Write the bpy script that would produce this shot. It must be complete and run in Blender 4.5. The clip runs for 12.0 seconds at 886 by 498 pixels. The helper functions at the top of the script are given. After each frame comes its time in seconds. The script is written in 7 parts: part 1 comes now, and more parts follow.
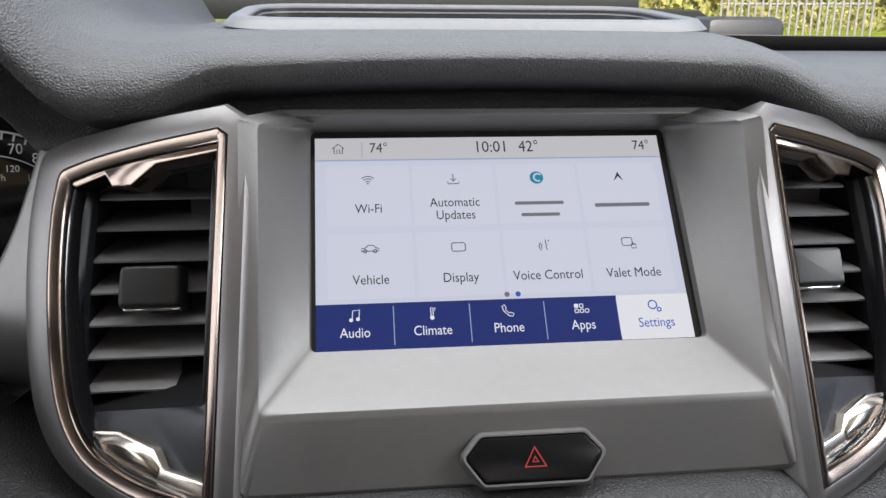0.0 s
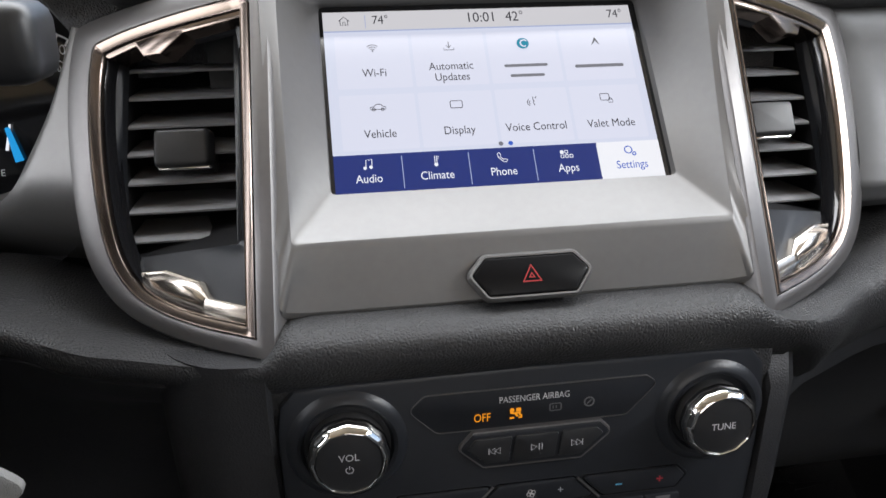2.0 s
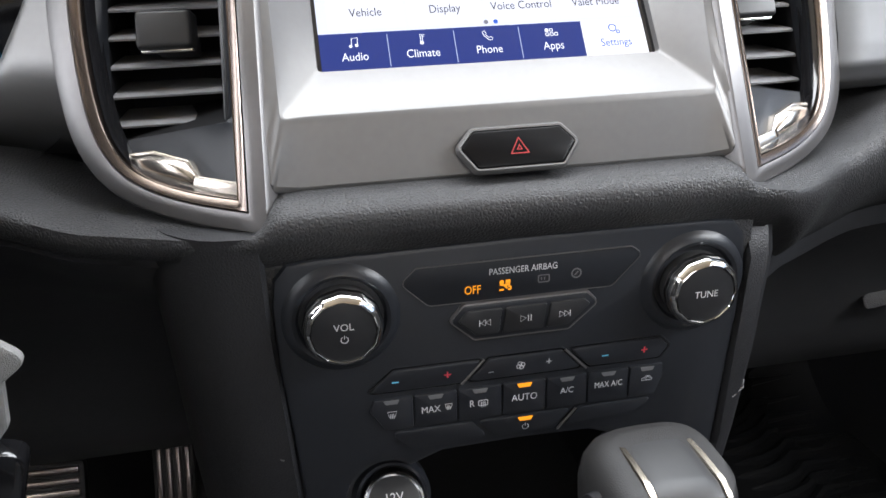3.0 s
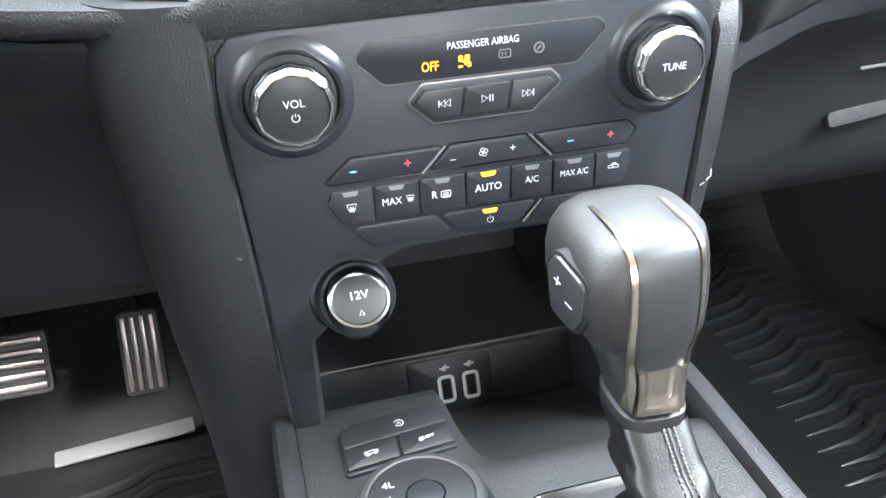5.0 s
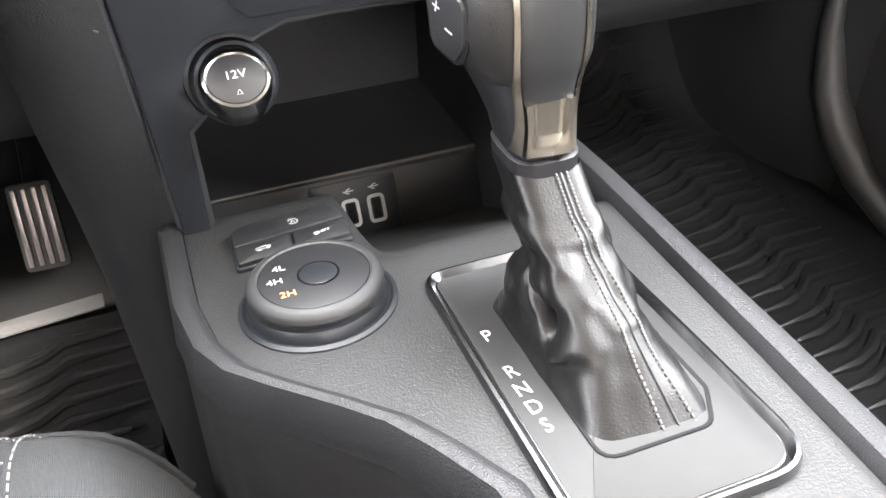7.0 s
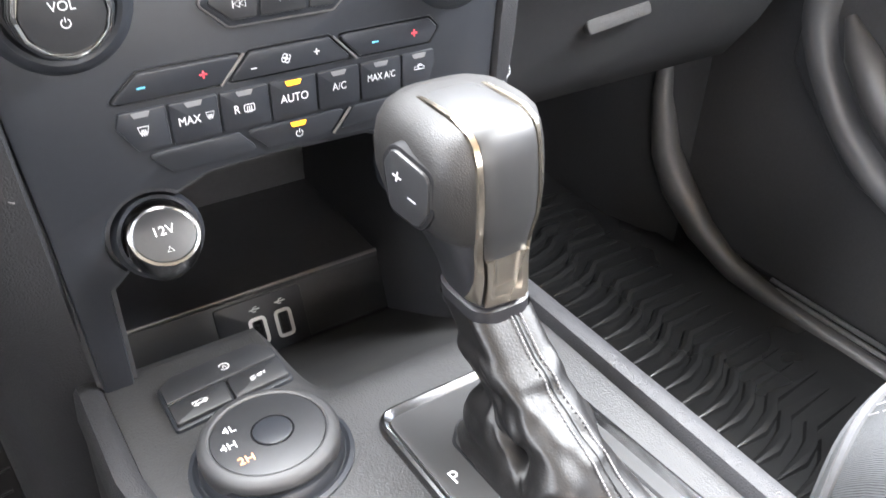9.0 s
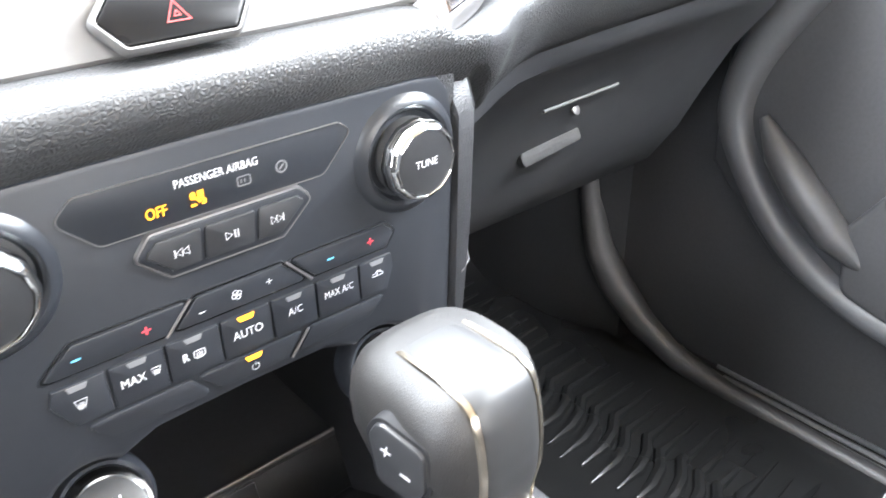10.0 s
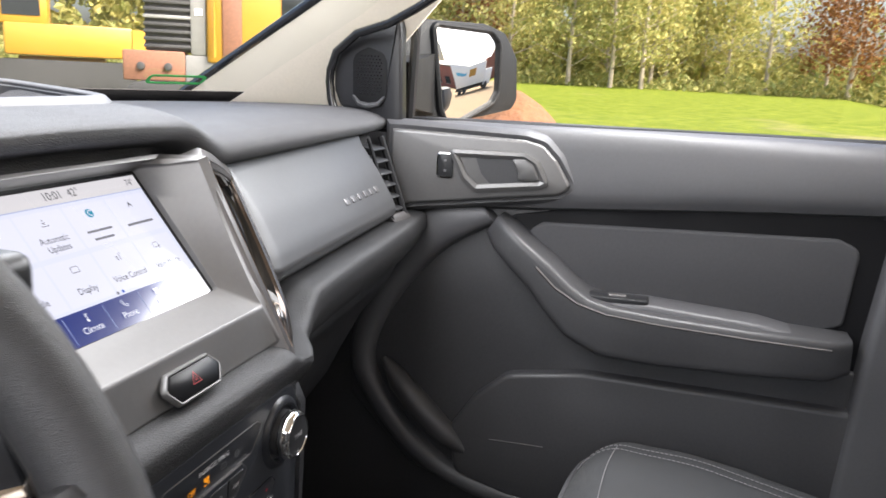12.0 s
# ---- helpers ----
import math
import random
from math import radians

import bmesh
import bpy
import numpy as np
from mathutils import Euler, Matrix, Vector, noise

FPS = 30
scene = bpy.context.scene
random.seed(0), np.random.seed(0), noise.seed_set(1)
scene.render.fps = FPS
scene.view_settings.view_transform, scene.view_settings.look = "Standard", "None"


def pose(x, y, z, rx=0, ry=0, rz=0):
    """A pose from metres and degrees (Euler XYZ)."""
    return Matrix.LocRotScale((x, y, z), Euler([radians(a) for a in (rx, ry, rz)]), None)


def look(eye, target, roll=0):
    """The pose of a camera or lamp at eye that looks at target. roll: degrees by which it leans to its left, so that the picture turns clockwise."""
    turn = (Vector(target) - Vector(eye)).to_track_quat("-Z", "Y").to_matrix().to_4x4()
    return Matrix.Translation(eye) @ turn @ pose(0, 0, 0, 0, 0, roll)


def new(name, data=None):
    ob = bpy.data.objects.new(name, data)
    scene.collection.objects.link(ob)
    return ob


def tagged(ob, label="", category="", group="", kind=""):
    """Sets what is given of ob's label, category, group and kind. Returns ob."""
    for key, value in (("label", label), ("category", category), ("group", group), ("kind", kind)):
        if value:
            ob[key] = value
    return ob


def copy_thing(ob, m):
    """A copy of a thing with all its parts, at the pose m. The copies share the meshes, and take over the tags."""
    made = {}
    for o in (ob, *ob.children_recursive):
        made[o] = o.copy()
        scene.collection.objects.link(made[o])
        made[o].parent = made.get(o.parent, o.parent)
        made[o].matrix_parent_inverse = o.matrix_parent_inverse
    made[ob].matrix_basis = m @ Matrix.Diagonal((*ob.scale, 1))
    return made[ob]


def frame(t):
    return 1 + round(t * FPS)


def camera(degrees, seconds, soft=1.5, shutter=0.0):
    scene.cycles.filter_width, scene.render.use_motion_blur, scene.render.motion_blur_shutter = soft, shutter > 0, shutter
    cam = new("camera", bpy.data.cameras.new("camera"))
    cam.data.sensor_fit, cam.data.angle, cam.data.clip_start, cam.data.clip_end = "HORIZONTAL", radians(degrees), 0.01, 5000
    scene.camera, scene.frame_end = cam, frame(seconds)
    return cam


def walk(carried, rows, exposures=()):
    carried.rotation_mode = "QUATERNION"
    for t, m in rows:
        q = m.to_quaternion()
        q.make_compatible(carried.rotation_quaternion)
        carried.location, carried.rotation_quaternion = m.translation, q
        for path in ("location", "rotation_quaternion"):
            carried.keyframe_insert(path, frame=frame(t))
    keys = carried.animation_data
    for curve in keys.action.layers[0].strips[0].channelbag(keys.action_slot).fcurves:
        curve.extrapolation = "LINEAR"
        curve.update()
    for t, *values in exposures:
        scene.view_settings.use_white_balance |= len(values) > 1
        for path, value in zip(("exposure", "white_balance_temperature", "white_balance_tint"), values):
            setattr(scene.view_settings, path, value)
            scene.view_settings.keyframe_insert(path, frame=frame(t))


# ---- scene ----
cam = camera(58.5, 12.0, shutter=0.15)
PATH = [
    (0, (-0.069, -0.318, 1.297), (0.154, 1.589, 0.739), 0.4),
    (0.5, (-0.066, -0.327, 1.292), (0.166, 1.58, 0.736), 0.3),
    (1, (-0.079, -0.339, 1.288), (0.163, 1.56, 0.71), -0.1),
    (1.5, (-0.088, -0.358, 1.279), (0.171, 1.526, 0.661), -0.6),
    (2, (-0.093, -0.376, 1.264), (0.198, 1.484, 0.588), -1.0),
    (2.5, (-0.097, -0.386, 1.248), (0.225, 1.446, 0.514), -1.3),
    (3, (-0.103, -0.392, 1.232), (0.237, 1.412, 0.437), -1.5),
    (3.2, (-0.109, -0.394, 1.224), (0.25, 1.401, 0.417), -1.5),
    (4.8, (-0.106, -0.4, 1.177), (0.283, 1.289, 0.178), -2.5),
    (5, (-0.105, -0.401, 1.173), (0.291, 1.273, 0.152), -2.6),
    (5.5, (-0.102, -0.408, 1.152), (0.317, 1.225, 0.076), -2.6),
    (6, (-0.096, -0.414, 1.134), (0.353, 1.173, 0.001), -2.5),
    (6.5, (-0.097, -0.42, 1.123), (0.384, 1.12, -0.058), -2.3),
    (7, (-0.095, -0.424, 1.107), (0.425, 1.075, -0.111), -2.1),
    (7.2, (-0.092, -0.425, 1.111), (0.459, 1.061, -0.109), -1.6),
    (8.8, (-0.124, -0.399, 1.136), (0.753, 0.984, -0.013), 1.7),
    (9, (-0.129, -0.384, 1.147), (0.777, 0.994, 0.015), 1.2),
    (9.5, (-0.141, -0.337, 1.174), (0.857, 1.038, 0.118), -0.5),
    (10, (-0.112, -0.323, 1.188), (1.005, 1.019, 0.214), -1.3),
    (10.5, (-0.032, -0.29, 1.182), (1.149, 1.089, 0.343), -1.1),
    (10.8, (-0.046, -0.284, 1.201), (1.256, 1.029, 0.44), -0.5),
    (11, (-0.09, -0.294, 1.234), (1.321, 0.928, 0.517), -0.1),
    (11.2, (-0.159, -0.305, 1.258), (1.363, 0.817, 0.608), -0.3),
    (11.5, (-0.241, -0.34, 1.31), (1.416, 0.618, 0.73), 0.2),
    (11.8, (-0.326, -0.346, 1.327), (1.482, 0.344, 0.822), 2.8),
    (12, (-0.418, -0.327, 1.329), (1.454, 0.225, 0.89), 2.8),
]
EXPOSURE = [(0.0, 1.2, 6500, 10), (1.5, 1.35, 6500, 10), (2.5, 1.68, 6450, 10), (3.2, 2.2, 6350, 10), (4.8, 4.15, 6000, 6), (5.5, 4.5, 6050, 6), (6.2, 4.3, 6500, 10), (7.2, 4.2, 6650, 10), (9.0, 4.35, 6450, 10), (10.0, 4.5, 6250, 8), (10.5, 4.0, 6150, 6), (11.0, 2.85, 6600, 10), (11.5, 2.1, 6350, 8), (12.0, 1.75, 6600, 12)]
walk(cam, [(t, look(eye, target, roll)) for t, eye, target, roll in PATH], EXPOSURE)

# ---- light, sky, exposure ----
world = bpy.data.worlds.new("sky")
scene.world = world
world.use_nodes = True
wn = world.node_tree
sky = wn.nodes.new("ShaderNodeTexSky")
sky.sky_type = "NISHITA"
sky.sun_disc = False
sky.sun_elevation, sky.sun_rotation = radians(48), radians(195)
sky.air_density, sky.dust_density, sky.ozone_density = 1.0, 6.0, 1.0
wn.nodes["Background"].inputs[1].default_value = 0.15
wn.links.new(sky.outputs[0], wn.nodes["Background"].inputs[0])
sun = new("sun", bpy.data.lights.new("sun", "SUN"))
sun.data.energy, sun.data.angle, sun.data.color = 4.0, radians(22), (1.0, 0.95, 0.88)
sun.matrix_world = look((-0.26 * 3, -0.97 * 3, 3.33), (0, 0, 0))


def window_light(name, eye, target, wide, high, watts):
    """The sky's light through one of the cabin's windows."""
    a = new(name, bpy.data.lights.new(name, "AREA"))
    a.data.shape, a.data.size, a.data.size_y, a.data.energy, a.data.color = "RECTANGLE", wide, high, watts, (0.975, 0.985, 1.0)
    a.matrix_world = look(eye, target)


window_light("windscreen_light", (0, 0.10, 1.575), (0, -0.02, 1.1), 1.05, 0.34, 3.6)
window_light("driver_window_light", (-0.79, -0.13, 1.43), (0.3, 0.1, 1.12), 0.7, 0.34, 2.0)
window_light("passenger_window_light", (0.74, -0.36, 1.555), (0.2, 0.0, 0.6), 0.6, 0.15, 3.0)
window_light("rear_window_light", (0, -1.47, 1.4), (0, 0, 1.1), 1.2, 0.32, 0.18)


# ---- materials ----
def mat(name, rgb, rough=0.5, metal=0.0, var=0.12, scale=60, bump=0.0, bscale=900, grain="noise", coat=0.0, rvar=0.08, spec=0.5, sheen=0.0):
    """A surface with variation at two scales in colour and gloss, and fine relief."""
    m = bpy.data.materials.new(name)
    m.use_nodes = True
    nt = m.node_tree
    N, L = nt.nodes, nt.links
    b = N["Principled BSDF"]
    co = N.new("ShaderNodeTexCoord")
    big, fine = N.new("ShaderNodeTexNoise"), N.new("ShaderNodeTexNoise")
    big.inputs["Scale"].default_value, big.inputs["Detail"].default_value = scale * 0.12, 3
    fine.inputs["Scale"].default_value, fine.inputs["Detail"].default_value = scale * 4, 2
    for n in (big, fine):
        L.new(co.outputs["Object"], n.inputs["Vector"])
    add = N.new("ShaderNodeMath")
    add.operation = "ADD"
    L.new(big.outputs[0], add.inputs[0])
    L.new(fine.outputs[0], add.inputs[1])
    rng = N.new("ShaderNodeMapRange")
    rng.inputs[1].default_value, rng.inputs[2].default_value = 0.6, 1.4
    rng.inputs[3].default_value, rng.inputs[4].default_value = 1 - var, 1 + var
    L.new(add.outputs[0], rng.inputs[0])
    mul = N.new("ShaderNodeVectorMath")
    mul.operation = "SCALE"
    mul.inputs[0].default_value = rgb
    L.new(rng.outputs[0], mul.inputs["Scale"])
    L.new(mul.outputs[0], b.inputs["Base Color"])
    rr = N.new("ShaderNodeMapRange")
    rr.inputs[1].default_value, rr.inputs[2].default_value = 0.3, 0.7
    rr.inputs[3].default_value, rr.inputs[4].default_value = max(rough - rvar, 0.02), min(rough + rvar, 1)
    L.new(big.outputs[0], rr.inputs[0])
    L.new(rr.outputs[0], b.inputs["Roughness"])
    b.inputs["Metallic"].default_value = metal
    b.inputs["Coat Weight"].default_value = coat
    b.inputs["Coat Roughness"].default_value = 0.08
    b.inputs["Specular IOR Level"].default_value = spec
    b.inputs["Sheen Weight"].default_value = sheen
    if bump:
        if grain == "leather":
            g = N.new("ShaderNodeTexVoronoi")
            g.feature = "DISTANCE_TO_EDGE"
            g.inputs["Randomness"].default_value = 1.0
            wob = N.new("ShaderNodeVectorMath")
            wob.operation = "MULTIPLY_ADD"
            wob.inputs[1].default_value = (0.0012, 0.0012, 0.0012)
            L.new(fine.outputs["Color"], wob.inputs[0])
            L.new(co.outputs["Object"], wob.inputs[2])
            L.new(wob.outputs[0], g.inputs["Vector"])
            cl = N.new("ShaderNodeMapRange")
            cl.inputs[2].default_value = 0.35
            L.new(g.outputs["Distance"], cl.inputs[0])
            out = cl.outputs[0]
        elif grain == "weave":
            g = N.new("ShaderNodeTexWave")
            g.inputs["Distortion"].default_value = 0.6
            L.new(co.outputs["Object"], g.inputs["Vector"])
            out = g.outputs["Fac"]
        else:
            g = N.new("ShaderNodeTexNoise")
            g.inputs["Detail"].default_value = 2
            L.new(co.outputs["Object"], g.inputs["Vector"])
            out = g.outputs[0]
        g.inputs["Scale"].default_value = bscale
        bp = N.new("ShaderNodeBump")
        bp.inputs["Strength"].default_value = 1.0
        bp.inputs["Distance"].default_value = bump
        L.new(out, bp.inputs["Height"])
        L.new(bp.outputs[0], b.inputs["Normal"])
    return m


def glow(name, rgb, strength, rough=0.3, gloss=0.03):
    """A lit display or lamp behind a smooth cover."""
    m = bpy.data.materials.new(name)
    m.use_nodes = True
    b = m.node_tree.nodes["Principled BSDF"]
    b.inputs["Base Color"].default_value = (0.004 + 0.02 * rgb[0], 0.004 + 0.02 * rgb[1], 0.004 + 0.02 * rgb[2], 1)
    b.inputs["Roughness"].default_value = 0.14 if gloss > 0.1 else rough
    b.inputs["Specular IOR Level"].default_value = gloss
    b.inputs["Emission Color"].default_value = (*rgb, 1)
    b.inputs["Emission Strength"].default_value = strength / 2.64
    return m


def clear(name, tint=(1, 1, 1), gloss=0.02):
    """A thin pane: mostly clear, with a Fresnel gloss."""
    m = bpy.data.materials.new(name)
    m.use_nodes = True
    nt = m.node_tree
    N, L = nt.nodes, nt.links
    N.remove(N["Principled BSDF"])
    t, g, x = N.new("ShaderNodeBsdfTransparent"), N.new("ShaderNodeBsdfGlossy"), N.new("ShaderNodeMixShader")
    lw, f = N.new("ShaderNodeLayerWeight"), N.new("ShaderNodeMapRange")
    f.interpolation_type = "SMOOTHERSTEP"
    f.inputs[1].default_value, f.inputs[3].default_value, f.inputs[4].default_value = 0.35, 0.03, 0.7
    L.new(lw.outputs["Facing"], f.inputs[0])
    t.inputs[0].default_value = (*tint, 1)
    g.inputs["Roughness"].default_value = gloss
    L.new(f.outputs[0], x.inputs[0])
    L.new(t.outputs[0], x.inputs[1])
    L.new(g.outputs[0], x.inputs[2])
    L.new(x.outputs[0], N["Material Output"].inputs[0])
    return m


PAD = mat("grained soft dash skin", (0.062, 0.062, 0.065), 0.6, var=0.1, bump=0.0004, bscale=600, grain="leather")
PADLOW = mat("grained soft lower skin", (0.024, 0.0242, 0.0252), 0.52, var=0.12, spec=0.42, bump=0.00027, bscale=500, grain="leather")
KNEE = mat("black moulded plastic", (0.026, 0.027, 0.030), 0.5, var=0.2, bump=0.00012, bscale=1600)
SILVER = mat("satin silver paint", (0.155, 0.152, 0.15), 0.43, 0.55, var=0.05, bump=0.00001, bscale=4000, rvar=0.04)
SILVERD = mat("satin graphite paint", (0.15, 0.144, 0.143), 0.4, 0.75, var=0.06, rvar=0.04)
CHROME = mat("bright chrome", (0.78, 0.77, 0.75), 0.07, 1.0, var=0.03, rvar=0.04)
BRONZE = mat("smoked bronze chrome", (0.16, 0.13, 0.113), 0.18, 1.0, var=0.06, rvar=0.04)
WARMCHROME = mat("brushed warm chrome", (0.58, 0.53, 0.47), 0.24, 1.0, var=0.05, rvar=0.05)
BLACK = mat("satin black plastic", (0.016, 0.0165, 0.018), 0.42, var=0.15, bump=0.00004, bscale=2500)
PANEL = mat("satin charcoal plastic", (0.015, 0.0165, 0.020), 0.36, var=0.1, spec=0.38, bump=0.00005, bscale=2400)
GLOSS = mat("gloss black plastic", (0.008, 0.008, 0.009), 0.1, var=0.1, coat=0.5)
# Black slats painted paler, standing in for light the lip blocks.
SLAT = mat("lightened slat plastic", (0.2, 0.2, 0.208), 0.42, var=0.1, bump=0.00003, bscale=2500)
CONS = mat("grained charcoal console plastic", (0.019, 0.019, 0.0195), 0.46, var=0.15, spec=0.42, bump=0.00034, bscale=900)
PLATE = mat("smooth charcoal plate paint", (0.018, 0.018, 0.0182), 0.5, var=0.08, spec=0.36, bump=0.00003, bscale=2500)
FLANK = mat("dark grained console flank", (0.013, 0.0127, 0.0132), 0.48, var=0.15, spec=0.35, bump=0.0002, bscale=1100)
DARKCHROME = mat("dark satin chrome", (0.2, 0.2, 0.205), 0.24, 1.0, var=0.06, rvar=0.05)
LEVERCHROME = mat("brushed bronze chrome", (0.42, 0.375, 0.31), 0.26, 1.0, var=0.08, rvar=0.06)
PASSILVER = mat("satin grey dash panel paint", (0.07, 0.071, 0.073), 0.46, 0.4, var=0.06, bump=0.00001, bscale=4000, rvar=0.05)
CONSIDE = mat("dark grained console side", (0.05, 0.049, 0.05), 0.45, var=0.12, bump=0.00008, bscale=1500)
RUBBER = mat("soft dark rubber", (0.026, 0.026, 0.027), 0.55, var=0.12, bump=0.00006, bscale=1800)
MAT = mat("black moulded rubber mat", (0.012, 0.0122, 0.0128), 0.3, spec=0.7, var=0.12, scale=25, bump=0.0002, bscale=700)
# MAT's rubber slightly darker, offsetting the driver window lamp's brightness.
DRIVERMAT = mat("darkened black rubber mat", (0.011, 0.011, 0.0118), 0.32, var=0.2, scale=25, bump=0.0002, bscale=700)
CARPET = mat("black loop carpet", (0.013, 0.013, 0.014), 0.95, var=0.3, scale=120, bump=0.001, bscale=900)
LEATHER = mat("black boot leather", (0.005, 0.0047, 0.0048), 0.42, var=0.25, spec=0.36, bump=0.00004, bscale=600, grain="leather")
GREYLEATHER = mat("worn grey leather", (0.2, 0.2, 0.195), 0.5, var=0.15, bump=0.0002, bscale=1100, grain="leather")
FABRIC = mat("grey woven seat cloth", (0.052, 0.0545, 0.058), 0.9, var=0.14, spec=0.2, bump=0.0003, bscale=330, sheen=0.1, grain="weave")
FABRICD = mat("dark ribbed seat cloth", (0.045, 0.046, 0.05), 0.85, var=0.12, bump=0.00018, bscale=1100, sheen=0.2)
DOORCLOTH = mat("charcoal door cloth", (0.05, 0.05, 0.053), 0.8, var=0.1, bump=0.00015, bscale=900)
DOORSOFT = mat("charcoal door plastic", (0.07, 0.07, 0.074), 0.5, var=0.08, bump=0.00012, bscale=1300)
DOORDARK = mat("black door plastic", (0.044, 0.044, 0.0463), 0.47, var=0.15, bump=0.0001, bscale=1300)
BEIGE = mat("beige pillar trim", (0.72, 0.66, 0.56), 0.75, var=0.05, bump=0.00012, bscale=1200)
THREAD = mat("pale grey thread", (0.28, 0.27, 0.28), 0.7, var=0.1)
INK = mat("white print", (0.56, 0.565, 0.575), 0.5, var=0.02)
INKRED = mat("red print", (0.6, 0.06, 0.08), 0.5, var=0.02)
INKBLUE = mat("blue print", (0.12, 0.42, 0.62), 0.5, var=0.02)
HAZARD = mat("dull gloss black plastic", (0.005, 0.005, 0.0055), 0.25, var=0.1, spec=0.14)
# Pale grey makes up for light that doesn't reach the sill ribs.
SILL = mat("lightened grey sill rib", (0.26, 0.26, 0.262), 0.45, var=0.2)
RIM = mat("smooth grey tray rim", (0.12, 0.12, 0.122), 0.5, var=0.08, bump=0.00005, bscale=1800)
# Near-black: the deep shade of recesses is put into this colour.
VOID = mat("recess-shade black plastic", (0.008, 0.008, 0.009), 0.7, var=0.1, spec=0.2)
DULLRED = mat("dark red print", (0.32, 0.02, 0.02), 0.5, var=0.02)
SEAMGREY = mat("grey boot thread", (0.15, 0.142, 0.145), 0.6, var=0.1)
SAILBLACK = mat("black moulded plastic shell", (0.014, 0.014, 0.016), 0.4, var=0.15, bump=0.00006, bscale=1500)
INKGREY = mat("unlit grey print", (0.12, 0.12, 0.125), 0.5, var=0.02)
AMBER = glow("amber lamp", (1.0, 0.36, 0.02), 0.8)
STEEL = mat("dull ribbed steel", (0.36, 0.32, 0.31), 0.35, 1.0, var=0.2)
BRASS = mat("cut key brass", (0.62, 0.5, 0.28), 0.3, 1.0, var=0.1)


# ---- shaping helpers ----
def thing(name, label, category, m=None, group="", kind=""):
    e = new(name)
    e.empty_display_size = 0.02
    if m is not None:
        e.matrix_world = m
    return tagged(e, label, category, group, kind)


def mesh_of(name, bm, material, angle=38):
    bmesh.ops.recalc_face_normals(bm, faces=bm.faces)
    me = bpy.data.meshes.new(name)
    for f in bm.faces:
        f.smooth = True
    bm.to_mesh(me)
    bm.free()
    me.set_sharp_from_angle(angle=radians(angle))
    if material:
        me.materials.append(material)
    return me


def part(name, bm, material, parent=None, label="", angle=38):
    ob = new(name, mesh_of(name, bm, material, angle))
    if parent:
        ob.parent = parent
    return tagged(ob, label)


def solid(name, bm, material, label, category, kind="", group="", angle=38):
    return tagged(part(name, bm, material, None, label, angle), category=category, kind=kind, group=group)


def basis(o, x, y):
    """A pose with its origin at o, its x axis along x and its y axis as near to y as can be."""
    x = Vector(x).normalized()
    z = x.cross(Vector(y)).normalized()
    y = z.cross(x)
    m = Matrix((x, y, z)).transposed().to_4x4()
    m.translation = Vector(o)
    return m


def rounded(pts, r, n=4):
    """A closed outline with its corners rounded; r is one radius or one for each corner."""
    out, k = [], len(pts)
    for i, p in enumerate(pts):
        p, a, b = Vector(p), Vector(pts[i - 1]), Vector(pts[(i + 1) % k])
        ri = r[i] if isinstance(r, (list, tuple)) else r
        u, v = (a - p), (b - p)
        lu, lv = u.length, v.length
        if ri <= 0 or lu < 1e-9 or lv < 1e-9:
            out.append(tuple(p))
            continue
        u, v = u / lu, v / lv
        ang = math.acos(max(-1, min(1, u.dot(v))))
        d = min(ri / max(math.tan(ang / 2), 1e-3), lu * 0.48, lv * 0.48)
        s, e = p + u * d, p + v * d
        for j in range(n + 1):
            t = j / n
            out.append(tuple(s * (1 - t) ** 2 + p * 2 * t * (1 - t) + e * t * t))
    return out


def rect(x0, y0, x1, y1):
    return [(x0, y0), (x1, y0), (x1, y1), (x0, y1)]


def circle(cx, cy, r, n=24, ry=None):
    return [(cx + r * math.cos(math.tau * i / n), cy + (ry or r) * math.sin(math.tau * i / n)) for i in range(n)]


def resample(pts, n, start=0.0):
    d = [0.0]
    for a, b in zip(pts, pts[1:] + pts[:1]):
        d.append(d[-1] + (Vector(b) - Vector(a)).length)
    out = []
    for i in range(n):
        s = (i / n + start) % 1.0 * d[-1]
        j = max(k for k in range(len(d)) if d[k] <= s)
        j = min(j, len(pts) - 1)
        t = (s - d[j]) / max(d[j + 1] - d[j], 1e-9)
        a, b = Vector(pts[j]), Vector(pts[(j + 1) % len(pts)])
        out.append(a + (b - a) * t)
    return out


def offset(pts, d):
    """The outline moved outward by d (for outlines that run counter-clockwise)."""
    k, out = len(pts), []
    area = sum(pts[i - 1][0] * pts[i][1] - pts[i][0] * pts[i - 1][1] for i in range(k))
    s = 1 if area > 0 else -1
    for i in range(k):
        a, p, b = Vector(pts[i - 1]), Vector(pts[i]), Vector(pts[(i + 1) % k])
        e, f = (p - a), (b - p)
        if e.length < 1e-9:
            e = f
        if f.length < 1e-9:
            f = e
        e, f = e.normalized(), f.normalized()
        n = Vector((e.y + f.y, -e.x - f.x))
        n = n.normalized() if n.length > 1e-6 else Vector((e.y, -e.x))
        c = max(0.5, n.dot(Vector((e.y, -e.x))))
        q = p + n * (s * d / c)
        out.append((q.x, q.y))
    return out


